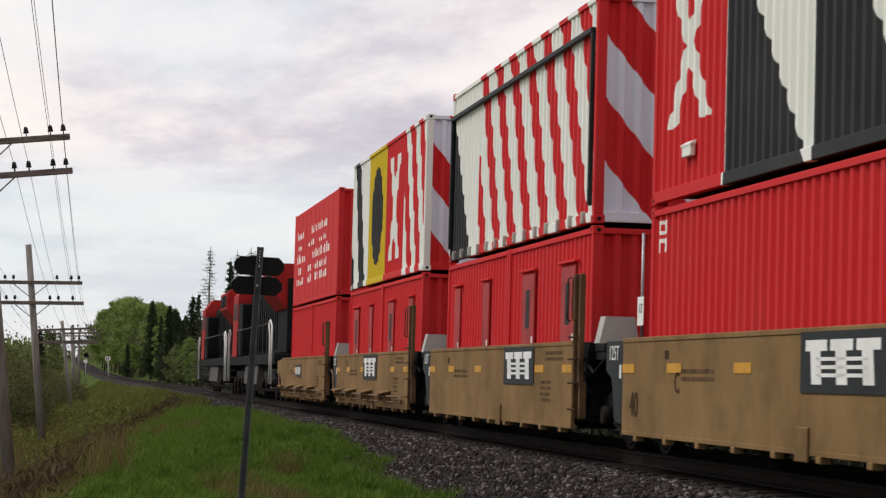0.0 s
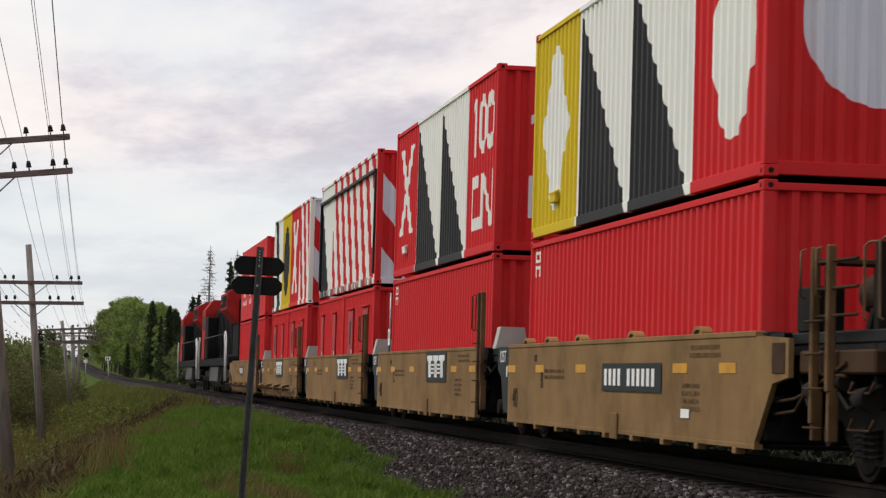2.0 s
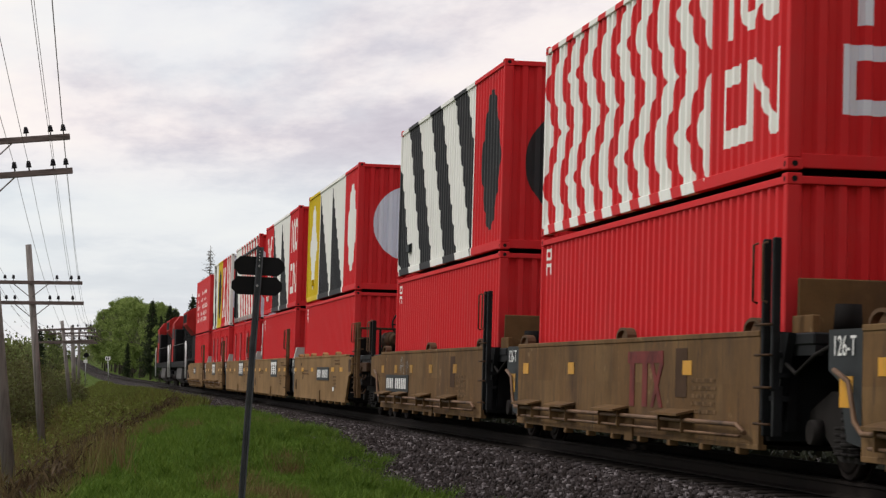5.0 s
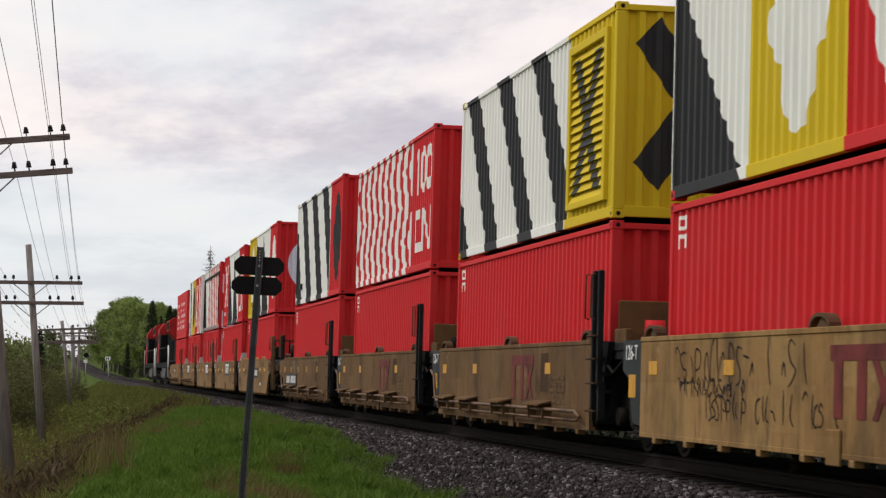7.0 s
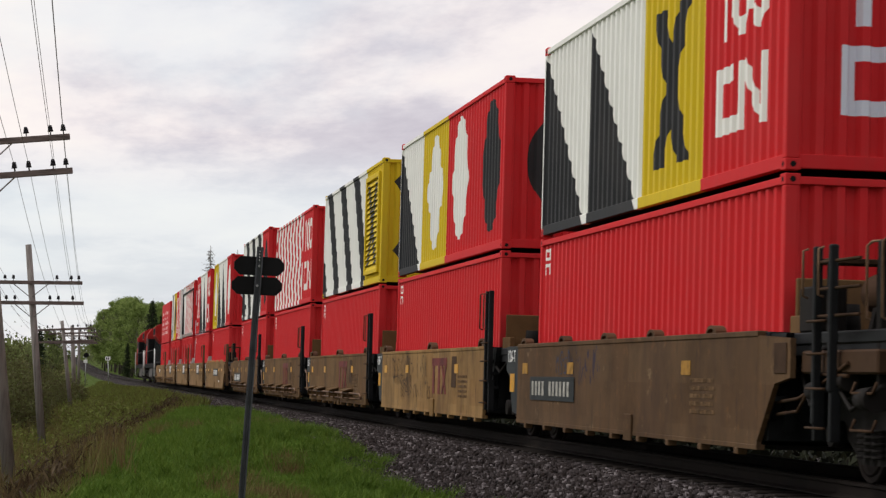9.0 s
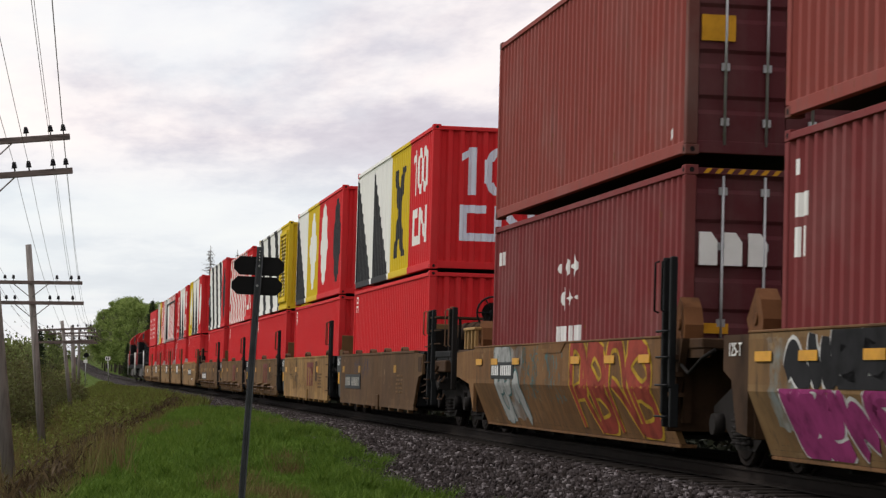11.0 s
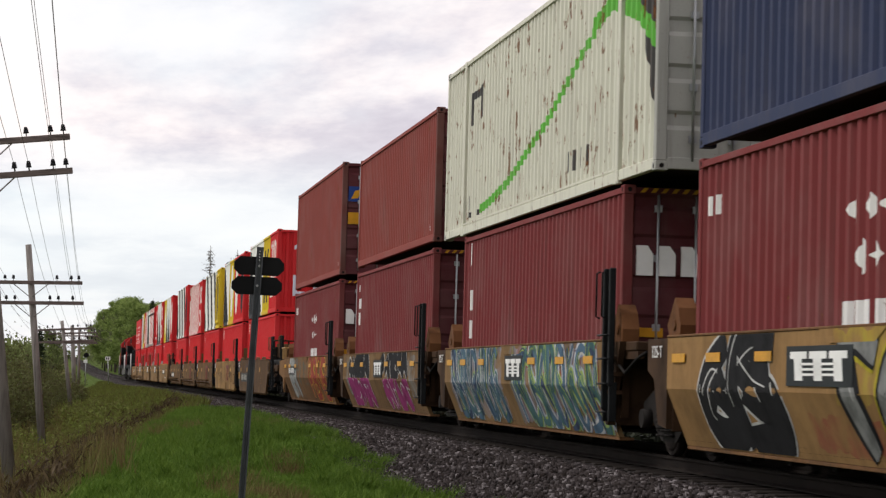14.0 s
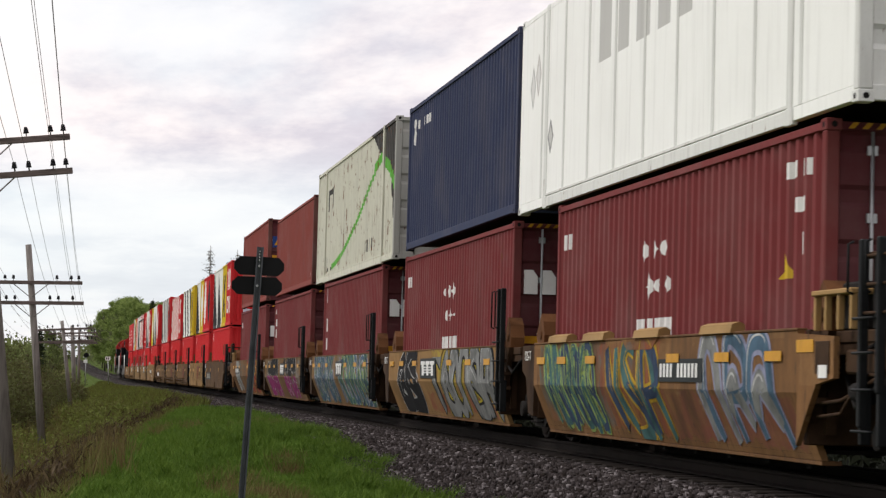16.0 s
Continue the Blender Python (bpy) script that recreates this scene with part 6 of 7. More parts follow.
SKELETONS = [
    [(0.10, 0.0), (0.08, 0.65), (0.28, 1.0), (0.62, 1.0), (0.82, 0.65), (0.92, 0.0)],
    [(0.92, 0.92), (0.45, 1.0), (0.10, 0.76), (0.42, 0.52), (0.84, 0.34), (0.72, 0.05), (0.08, 0.0)],
    [(0.30, 1.0), (0.26, 0.6), (0.40, 0.0)],
    [(0.18, 0.0), (0.20, 1.0), (0.80, 0.86), (0.78, 0.52), (0.25, 0.44)],
    [(0.30, 0.55), (0.62, 0.40), (0.98, 0.0)],
    [(0.78, 1.0), (0.30, 0.66), (0.16, 0.22), (0.50, 0.0), (0.95, 0.16)],
    [(0.05, 0.90), (0.50, 1.0), (0.95, 0.84)],
    [(0.70, 1.0), (0.66, 0.45), (0.90, 0.0)],
    [(0.15, 0.25), (0.50, 0.60), (0.85, 0.20)],
]


def curve_through(pts, step=0.045):
    """A smooth line through the points, at even small steps."""
    out = []
    q = [pts[0]] + pts + [pts[-1]]
    for a, b, c2, d in zip(q, q[1:], q[2:], q[3:]):
        n = max(2, int(math.hypot(c2[0] - b[0], c2[1] - b[1]) / step))
        for k in range(n):
            t = k / n
            out.append(tuple(0.5 * (2 * b[j] + (c2[j] - a[j]) * t + (2 * a[j] - 5 * b[j] + 4 * c2[j] - d[j]) * t * t + (3 * b[j] - a[j] - 3 * c2[j] + d[j]) * t ** 3) for j in (0, 1)))
    out.append(pts[-1])
    return out


def sill_x(z, bent):
    return -1.475 + (0.26 * (0.84 - z) / 0.64 if bent and z < 0.84 else 0.0)


def stroke(bm, pts, width, lift, bent, side=0.0, cut=(0.215, 1.42)):
    """One sprayed band along the line pts (u towards the rear, z) on the outside of a side sill."""
    rows = []
    n = len(pts)
    for i, (u, z) in enumerate(pts):
        a, b = pts[max(0, i - 1)], pts[min(n - 1, i + 1)]
        du, dz = b[0] - a[0], b[1] - a[1]
        ln = math.hypot(du, dz) or 1.0
        nu, nz = -dz / ln, du / ln
        w = width * (0.72 + 0.45 * math.sin(math.pi * i / max(1, n - 1)))
        row = []
        for k in (-0.5, -0.17, 0.17, 0.5):
            uu, zz = u + nu * (k * w + side), min(cut[1], max(cut[0], z + nz * (k * w + side)))
            row.append(bm.verts.new((sill_x(zz, bent) - lift, 6.096 - uu, zz)))
        rows.append(row)
    for r0, r1 in zip(rows, rows[1:]):
        for k in range(3):
            bm.faces.new((r0[k], r1[k], r1[k + 1], r0[k + 1]))


def sprayed_piece(c, u0, u1, z0, z1, count, width, layers, seed, bent=True, lean=0.10, shine=None, cut=(0.215, 1.42)):
    """Swollen interlocked strokes: layers of (extra width, material) from the outermost in."""
    rng = random.Random(seed)
    lines = []
    pitch = (u1 - u0) / count
    for k in range(count):
        for sk in rng.sample(SKELETONS, 2 if width > 0.16 else 3):
            w, h = pitch * rng.uniform(0.95, 1.25), (z1 - z0) * rng.uniform(0.86, 1.0)
            a = u0 + k * pitch
            pts = [(a + p[0] * w + rng.uniform(-0.05, 0.05) + lean * (1 - p[1]), z0 + (z1 - z0 - h) * 0.5 + p[1] * h + rng.uniform(-0.03, 0.03)) for p in sk]
            lines.append((curve_through(pts), width * rng.uniform(0.75, 1.2)))
    lift = 0.005
    for li, (extra, mat) in enumerate(layers):
        mats = mat if isinstance(mat, list) else [mat]
        for mi, mm in enumerate(mats):
            bm = bm_new()
            for i, (pts, w) in enumerate(lines):
                if i % len(mats) == mi:
                    stroke(bm, pts, w + extra, lift + 0.00008 * i, bent, 0.0, cut)
            tagged(part("sprayed_paint", bm, mm, c), kind="stuff")
        lift += 0.0028
    if shine:
        bm = bm_new()
        for i, (pts, w) in enumerate(lines):
            m = len(pts)
            stroke(bm, pts[m // 6: max(m // 6 + 3, m * 3 // 5)], 0.022, lift + 0.0001 * i, bent, w * 0.30, cut)
        tagged(part("sprayed_paint", bm, shine, c), kind="stuff")


def scrawl(c, u0, u1, z0, z1, rows, size, material, seed, bent=False):
    """Thin marker scribbles in rows; no readable writing."""
    rng = random.Random(seed)
    bm = bm_new()
    k = 0
    for r in range(rows):
        u = u0 + rng.uniform(0, 0.2)
        z = z1 - (r + 1) * (z1 - z0) / rows
        while u < u1:
            h = size * rng.uniform(0.7, 1.25)
            w = size * rng.uniform(0.4, 0.9)
            sk = rng.choice(SKELETONS)
            pts = [(u + p[0] * w + rng.uniform(-0.03, 0.03), z + p[1] * h + rng.uniform(-0.03, 0.03)) for p in sk]
            stroke(bm, curve_through(pts, 0.03), 0.020, 0.005 + 0.0001 * (k % 20), bent)
            k += 1
            u += w * rng.uniform(0.7, 1.3) + (0.25 if rng.random() < 0.15 else 0.0)
    tagged(part("scrawl", bm, material, c), kind="stuff")


def spray(name, color):
    return plain(name, color, 0.7, var=0.30, scale=2.5, fine=18.0, spec=0.06)


PAINTS = {k: spray("spray_" + k, v) for k, v in {
    "white": (0.48, 0.48, 0.47), "black": (0.018, 0.018, 0.020), "magenta": (0.24, 0.035, 0.13), "navy": (0.042, 0.062, 0.110), "blue": (0.075, 0.130, 0.190),
    "teal": (0.060, 0.130, 0.130), "lime": (0.27, 0.36, 0.11), "pale": (0.36, 0.42, 0.46), "silver": (0.20, 0.205, 0.20), "yellow": (0.40, 0.34, 0.03),
    "amber": (0.42, 0.27, 0.03), "red": (0.26, 0.05, 0.035), "lilac": (0.26, 0.27, 0.38), "grey": (0.30, 0.31, 0.30)}.items()}


def paint_sides(c, i):
    """The sprayed paint of each platform."""
    P = PAINTS
    if i == 7:
        scrawl(c, 8.6, 10.6, 0.7, 1.3, 1, 0.34, P["black"], 71)
    elif i == 8:
        scrawl(c, 1.2, 6.0, 0.92, 1.40, 1, 0.40, P["black"], 81)
        scrawl(c, 2.6, 7.0, 0.52, 0.90, 1, 0.26, P["black"], 82)
        scrawl(c, 1.4, 4.0, 0.78, 0.98, 1, 0.16, P["black"], 83)
    elif i in (5, 9):
        scrawl(c, 2.4, 3.6, 1.0, 1.35, 1, 0.26, P["grey"] if i == 5 else P["navy"], 51 + i)
    elif i == 10:
        sprayed_piece(c, 1.7, 3.6, 0.25, 1.40, 3, 0.24, [(0.07, P["teal"]), (0.0, P["grey"])], 101)
        scrawl(c, 3.9, 5.0, 0.75, 1.38, 3, 0.20, P["teal"], 102, True)
        sprayed_piece(c, 7.2, 11.6, 0.25, 1.40, 4, 0.20, [(0.10, P["amber"]), (0.0, P["red"])], 103)
    elif i == 11:
        for u0, u1, n, sd in ((0.8, 4.6, 5, 111), (6.6, 10.7, 6, 112)):
            sprayed_piece(c, u0, u1, 0.25, 0.88, n, 0.26, [(0.07, P["white"]), (0.0, P["magenta"])], sd, cut=(0.215, 0.875))
            sprayed_piece(c, u0, u1, 0.88, 1.41, n, 0.26, [(0.07, P["white"]), (0.0, P["black"])], sd + 5, cut=(0.88, 1.42))
    elif i == 12:
        sprayed_piece(c, 0.4, 4.9, 0.25, 1.41, 9, 0.12, [(0.10, [P["lime"], P["white"], P["pale"]]), (0.04, [P["teal"], P["blue"]]), (-0.03, [P["blue"], P["navy"], P["blue"], P["teal"]])], 121, shine=P["white"], lean=0.25)
        sprayed_piece(c, 6.1, 11.9, 0.25, 1.41, 9, 0.15, [(0.15, [P["red"], P["lilac"], P["pale"]]), (0.09, [P["lime"], P["white"], P["lime"]]), (0.0, [P["navy"], P["blue"], P["teal"]])], 122, shine=P["lime"], lean=0.3)
    elif i == 13:
        sprayed_piece(c, 0.9, 3.7, 0.25, 1.42, 2, 0.42, [(0.07, P["white"]), (0.0, P["black"])], 131, shine=P["white"])
        sprayed_piece(c, 5.6, 11.8, 0.26, 1.41, 6, 0.27, [(0.19, [P["yellow"], P["black"], P["yellow"]]), (0.11, P["black"]), (0.0, P["silver"])], 132, shine=P["white"], lean=0.2)
    elif i == 14:
        sprayed_piece(c, 0.5, 3.5, 0.25, 1.40, 7, 0.10, [(0.12, P["lime"]), (0.03, [P["navy"], P["teal"]])], 141, shine=P["lime"], lean=0.35)
        sprayed_piece(c, 4.2, 6.8, 0.25, 1.40, 3, 0.22, [(0.10, P["amber"]), (0.0, [P["teal"], P["navy"]])], 142, lean=0.35, shine=P["amber"])
        sprayed_piece(c, 8.7, 11.4, 0.25, 1.40, 3, 0.20, [(0.09, P["lilac"]), (0.0, [P["blue"], P["silver"]])], 143, shine=P["white"], lean=0.15)


def lugs(c, ys, r=0.15, m=None):
    """Low bent-plate arches on the top edge of a side."""
    for y in ys:
        bm = bm_new()
        w, h = r * 2.0, r
        out = [(y + w * math.cos(a), 1.435 + h * math.sin(a) ** 0.8) for a in [math.pi * i / 10 for i in range(11)]]
        inn = [(y + (w - 0.05) * math.cos(a), 1.435 + (h - 0.035) * math.sin(a) ** 0.8) for a in [math.pi * i / 10 for i in range(10, -1, -1)]]
        prism(bm, out + inn, 0, -1.483, -1.36)
        prism(bm, [(y - w * 0.55, 1.435), (y + w * 0.55, 1.435), (y, 1.435 + h * 0.8)], 0, -1.45, -1.43)
        part("guide_lug", bm, m or M["tan"], c)


UNITS = [("A", 68.0), ("A", 52.6), ("A", 37.2), ("A", 21.8), ("A", 6.4), ("B", -13.3), ("B", -28.9), ("B", -44.4), ("B", -59.6), ("B", -75.0),
         ("C", -94.3), ("C", -110.3), ("C", -126.1), ("C", -141.9), ("C", -157.5)]
PAINT = ["clean"] * 5 + ["worn", "worn", "tagged", "tagged2", "brown", "spray0", "spray1", "spray2", "spray3", "spray4"]
LOOKS = {"clean": "tan well car platform with clean straight sills", "worn": "weathered tan well car platform with stained sills", "tagged": "tan well car platform with faded emblem and black scrawl",
         "tagged2": "tan well car platform scrawled with black marker", "brown": "grimy dark brown well car platform", "spray0": "rust-streaked well car platform with grey and red graffiti",
         "spray1": "well car platform with magenta and black graffiti", "spray2": "well car platform covered in blue-green graffiti", "spray3": "orange-tan well car platform with black and silver graffiti",
         "spray4": "well car platform with green, yellow and lilac graffiti"}


def build_cars():
    for i, (fam, s) in enumerate(UNITS):
        k = i % 5
        pm = CARS[PAINT[i]]
        c = well_unit(fam, pm, pm, LOOKS[PAINT[i]], "well car platforms", first=k == 0, last=k == 4, rear_y=-6.80 if i == 4 else -6.12, pipes=i in (0, 1, 5, 6, 7), post_m=M["postrust"] if fam == "A" else M["black"])
        ride(c, s)
        rear = -6.80 if i == 4 else -6.12
        if fam == "A":
            if i == 4:
                number_plate(c, -1.6, 3.0, 0.79, 0.35)
                plate("sticker", c, M["signwhite"], -4.35, -4.0, 0.52, 0.62, label="small white sticker")
                lugs(c, (5.0, 3.4, 1.4, -1.6, -4.6), 0.10)
            elif i == 0:
                number_plate(c, 1.0, 1.6)
            else:
                logo_plate(c, (0, -0.2, -2.35, -1.9)[i], 0.84, 0.57, 2.35)
            tapes(c, (6.05, 3.9, 1.2, -3.9, -5.8) if i else (2.0,))
            stencils(c, 3.6, 1.02, 2, 1.3)
            stencils(c, -4.3, 1.28, 2, 1.2)
            stencils(c, -4.0, 0.86, 4, 0.7)
            plate("stain", c, M["rusty"], 4.15, 4.32, 1.18, 1.28, x=-1.478, t=0.003)
            if i in (3, 4):
                letters("40", 0.42, M["rusty"], c, (-1.481, 5.75, 0.62), "stencilled figures")
                letters("C" if i == 3 else "B", 0.34, M["rusty"], c, (-1.481, 3.75, 0.90), "stencilled letter")
            if i:
                letters("125T", 0.26, M["signwhite"], c, (-1.478, 6.83, 1.26), "white stencilled figures")
                plate("note", c, M["signwhite"], 6.45, 6.55, 0.95, 1.12, x=-1.4705, t=0.004)
            # grey battery box on the trailing deck
            bm = bm_new()
            prism(bm, [(-1.30, 1.42), (-0.75, 1.42), (-0.82, 1.78), (-1.22, 1.78)], 1, rear - 0.85, rear - 0.55)
            if i < 4:
                part("battery_box", bm, M["grey"], c, "pale grey tapered steel box")
            else:
                bm.free()
        elif fam == "B":
            if i == 5:
                number_plate(c, 3.85, 3.3, 0.60, 0.36)
            elif i == 9:
                number_plate(c, 3.8, 3.0, 0.62, 0.34, M["fadedwhite"])
            elif i in (6, 7, 8):
                brand(c, -1.5)
            tapes(c, (6.1, 4.1, 1.9, -0.6, -3.4) if i == 5 else (5.75, 2.6, -3.4), 1.0, 0.38, 0.16, M["ambertape"] if i in (6, 7, 8) else M["fadedtape"])
            stencils(c, -3.6, 0.92, 5, 0.9)
            lugs(c, (5.9, -0.3, -5.85) if i != 9 else (5.9, 3.2, 0.6, -1.8, -4.4), 0.15 if i != 9 else 0.10, M["rustlug"])
            plate("stain", c, M["rusty"], -3.4, -2.9, 0.75, 1.3, x=-1.478, t=0.003) if i != 9 else None
            if i > 5:
                letters("126-T", 0.26, M["signwhite"], c, (-1.478, 6.83, 1.26), "white stencilled figures")
                plate("reflector", c, M["ambertape"], 6.60, 6.95, 0.72, 1.0, x=-1.4705, t=0.004)
            bm = bm_new()
            box(bm, -1.15, 0.9, rear - 0.22, rear - 0.16, 1.42, 1.98, 0.01)
            box(bm, -1.20, -1.12, rear - 0.80, rear - 0.16, 1.42, 1.60, 0.01)
            part("end_shield", bm, CARS["worn"], c)
            bm = bm_new()
            cyl(bm, (-0.75, rear - 0.55, 1.42), (-0.75, rear - 0.55, 1.72), 0.15, 0.13, 14)
            part("valve_body", bm, M["red"] if i == 7 else M["under"], c)
        else:
            if i in (11, 12, 13):
                logo_plate(c, 0.9 if i == 13 else -0.2, 0.90, 0.38, 1.9 if i == 13 else 1.4)
            else:
                number_plate(c, 3.75 if i == 10 else -1.9, 1.9, 0.92, 0.26)
            tapes(c, (5.8, 4.4, 2.6, -1.6, -3.6, -5.4), 1.14, 0.55, 0.10, x=-1.492)
            # stepped access panel outline on the upper sill
            bm = bm_new()
            prism(bm, [(0.9, 1.43), (-0.9, 1.43), (-0.6, 1.30), (0.6, 1.30)], 0, -1.486, -1.478)
            part("access_panel", bm, pm, c)
            for s2 in (6.55, -6.45):      # rusty curved guides at the ends
                bm = bm_new()
                prism(bm, [(s2 - 0.22, 1.42), (s2 + 0.22, 1.42), (s2 + 0.34, 1.58), (s2 + 0.26, 1.66), (s2 + 0.02, 1.90), (s2 - 0.14, 1.78), (s2 - 0.24, 1.58)], 0, -1.34, -1.12)
                cyl(bm, (-1.345, s2, 1.58), (-1.36, s2, 1.58), 0.07, 0.06, 10)
                part("container_guide", bm, M["orange"], c, "rusty orange steel container guide")
            for s2, on in ((7.05, k == 0), (-7.0, k == 4)):
                if not on:
                    continue
                bm = bm_new()
                box(bm, -1.46, -0.95, s2 - 0.55, s2 + 0.55, 1.74, 1.79, 0.01)
                pf = part("corner_platform", bm, M["tan"], c, "tan steel crossover platform")
                for yy in (-0.5, -0.15, 0.2, 0.5):
                    bm = bm_new()
                    box(bm, -1.44, -1.38, s2 + yy - 0.03, s2 + yy + 0.03, 1.42, 1.74, 0.006)
                    part("leg", bm, M["tan"], pf)
            if i == 14:
                plate("end_label", c, M["signwhite"], -7.02, -6.78, 0.98, 1.10, x=-1.486, t=0.004, label="small white label")
                tapes(c, (-6.35,), 1.22, 0.5, 0.12, x=-1.478)
                for s2 in (4.6, 2.4, -0.4, -3.4):
                    bm = bm_new()
                    prism(bm, [(-1.52, 1.44), (-1.36, 1.44), (-1.36, 1.53), (-1.42, 1.56), (-1.50, 1.53)], 1, s2 - 0.6, s2 + 0.6)
                    part("locking_pad", bm, M["tan"], c)
            letters("125-T", 0.20, M["signwhite"], c, (-1.478, 6.83, 1.26), "white stencilled figures") if k else None
        paint_sides(c, i)
        if k == 4:
            brake_end(c, rear)
        if i == 3:      # placard on a rod at the leading deck
            bm = bm_new()
            cyl(bm, (-1.20, 6.55, 1.42), (-1.20, 6.55, 2.78), 0.018, 0.018, 8)
            part("rod", bm, M["galv"], c)
            pl = plate("placard", c, M["signwhite"], 6.40, 6.70, 1.62, 1.98, x=-1.215, t=0.006, label="white placard with figures")
            letters("13", 0.17, M["slate"], pl, (-1.223, 6.55, 1.83))


M["postrust"] = plain("tan_rust_steel", (0.125, 0.072, 0.034), 0.7, var=0.3)
M["rustlug"] = plain("rusty_lug_steel", (0.095, 0.055, 0.030), 0.75, var=0.35)
M["orange"] = plain("rusty_orange_steel", (0.13, 0.055, 0.022), 0.75, var=0.3)
build_cars()


def equipment_box(label, windows):
    """Lower red box made of two halves with doors and windows on its side."""
    c = container(label, M["red"], M["red_end"], M["red"], H=2.591)
    bm = bm_new()
    for yy in (-0.09, 0.09):
        box(bm, -1.232, -1.19, yy - 0.06, yy + 0.06, 0.03, 2.57, 0.008)
    part("middle_post", bm, M["red"], c)
    for yy, w in windows:
        bm = bm_new()
        box(bm, -1.235, -1.20, yy - w / 2, yy + w / 2, 0.35, 2.10, 0.015)
        d = part("side_door", bm, M["reddoor"], c, "dull red steel side door")
        bm = bm_new()
        box(bm, -1.27, -1.20, yy - w / 2 - 0.12, yy + w / 2 + 0.12, 2.13, 2.17, 0.008)
        part("drip_cap", bm, M["red"], d)
        if w > 0.8:
            bm = bm_new()
            box(bm, -1.240, -1.234, yy - 0.14, yy + 0.14, 1.25, 1.85)
            part("window", bm, M["slate"], d)
        bm = bm_new()
        box(bm, -1.245, -1.234, yy - w / 2 + 0.04, yy - w / 2 + 0.12, 1.02, 1.12)
        part("door_handle", bm, M["signwhite"], d)
    return c


M["reddoor"] = plain("dull_red_door", (0.36, 0.030, 0.030), 0.5, var=0.15)


def build_boxes():
    LOW, UP = 0.46, 3.085
    special = [
        ("first", "red", "red", "red", "red container with rows of white writing"),
        ("second", "second", "white", "white", "container painted in white, yellow and red bands with stripes"),
        ("third", "third", "red", "red", "curtain-sided container with red and white candy stripes"),
        ("fourth", "hundred", "red", "red", "red container with white cross, black teeth and figures 100"),
        ("fifth", "disc", "red", "red", "yellow, white and red container with black teeth and white disc"),
        ("sixth", "blackdisc", "red", "red", "white container with black zebra stripes and red rear band"),
        ("seventh", "hundred", "red", "red", "red container with white wavy stripes and figures 100"),
        ("eighth", "arrow", "yellow", "yellow", "zebra-striped container with yellow louvred rear section"),
        ("ninth", "blackdisc", "red", "red", "container in white, yellow and red with oval shapes"),
        ("tenth", "hundred", "red", "red", "container with black teeth, black cross and figures 100"),
    ]
    for i, (sd, en, fr, po, lab) in enumerate(special):
        fam, s = UNITS[i]
        if i in (0,):
            low = equipment_box("red double container without windows", ())
        elif i in (1, 2):
            low = equipment_box("red equipment container with side doors and windows", ((4.6, 0.9), (1.9, 0.55), (-1.6, 0.9), (-4.6, 0.55)) if i == 1 else ((4.9, 0.55), (2.0, 0.6), (-1.7, 0.95), (-4.6, 0.95)))
        else:
            low = container("plain bright red corrugated container in the well", M["redmark"], M["red_end"], M["red"], H=2.591)
        ride(low, s, LOW)
        end_m = END[en] if en in END else M["red_end"]
        top = container(lab, SIDE[sd], end_m, M[fr], post_m=M[po], smooth=sd == "first", H=3.20 if 0 < i < 6 else 2.896)
        ride(top, s, UP)
        if sd == "third":      # curtain frame: long rails and buckles
            bm = bm_new()
            box(bm, -1.275, -1.20, -5.9, 6.0, 2.66, 2.74, 0.01)
            box(bm, -1.262, -1.20, -5.9, -5.82, 0.25, 2.70, 0.01)
            box(bm, -1.262, -1.20, 5.92, 6.0, 0.25, 2.70, 0.01)
            part("curtain_rail", bm, M["slate"], top)
            bk = None
            for k in range(14):
                m = pose(0, -5.5 + k * 0.84, 0)
                if bk is None:
                    bm = bm_new()
                    box(bm, -1.27, -1.20, -0.035, 0.035, 0.02, 0.19, 0.01)
                    bk = part("curtain_buckle", bm, M["grey"], top)
                    bk.matrix_basis = m
                else:
                    share("curtain_buckle", bk, top, m)
        if sd == "eighth":     # louvred recess in the yellow section
            bm = bm_new()
            for k in range(17):
                z = 0.36 + k * 0.125
                prism(bm, [(-1.245, z), (-1.20, z + 0.10), (-1.19, z + 0.10), (-1.22, z)], 1, -5.55, -3.45)
            part("louvres", bm, M["louvre"], top, "yellow louvres with a painted black cross")
            bm = bm_new()
            for a, b, z0, z1 in ((-5.70, -5.55, 0.26, 2.62), (-3.45, -3.30, 0.26, 2.62), (-5.55, -3.45, 0.26, 0.36), (-5.55, -3.45, 2.50, 2.62)):
                box(bm, -1.262, -1.19, a, b, z0, z1, 0.008)
            part("louvre_frame", bm, M["yellow"], top)
        if sd in ("fourth", "fifth", "sixth"):      # document hatch near the leading end
            bm = bm_new()
            box(bm, -1.262, -1.20, 4.20, 4.58, 0.46, 0.60, 0.01)
            prism(bm, [(-1.27, 0.61), (-1.20, 0.65), (-1.20, 0.60), (-1.27, 0.585)], 1, 4.17, 4.61)
            part("vent_hatch", bm, {"fourth": M["white"], "fifth": M["yellow"], "sixth": M["slate"]}[sd], top)
    LOWC, UPC = 0.58, 3.60
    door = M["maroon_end"]
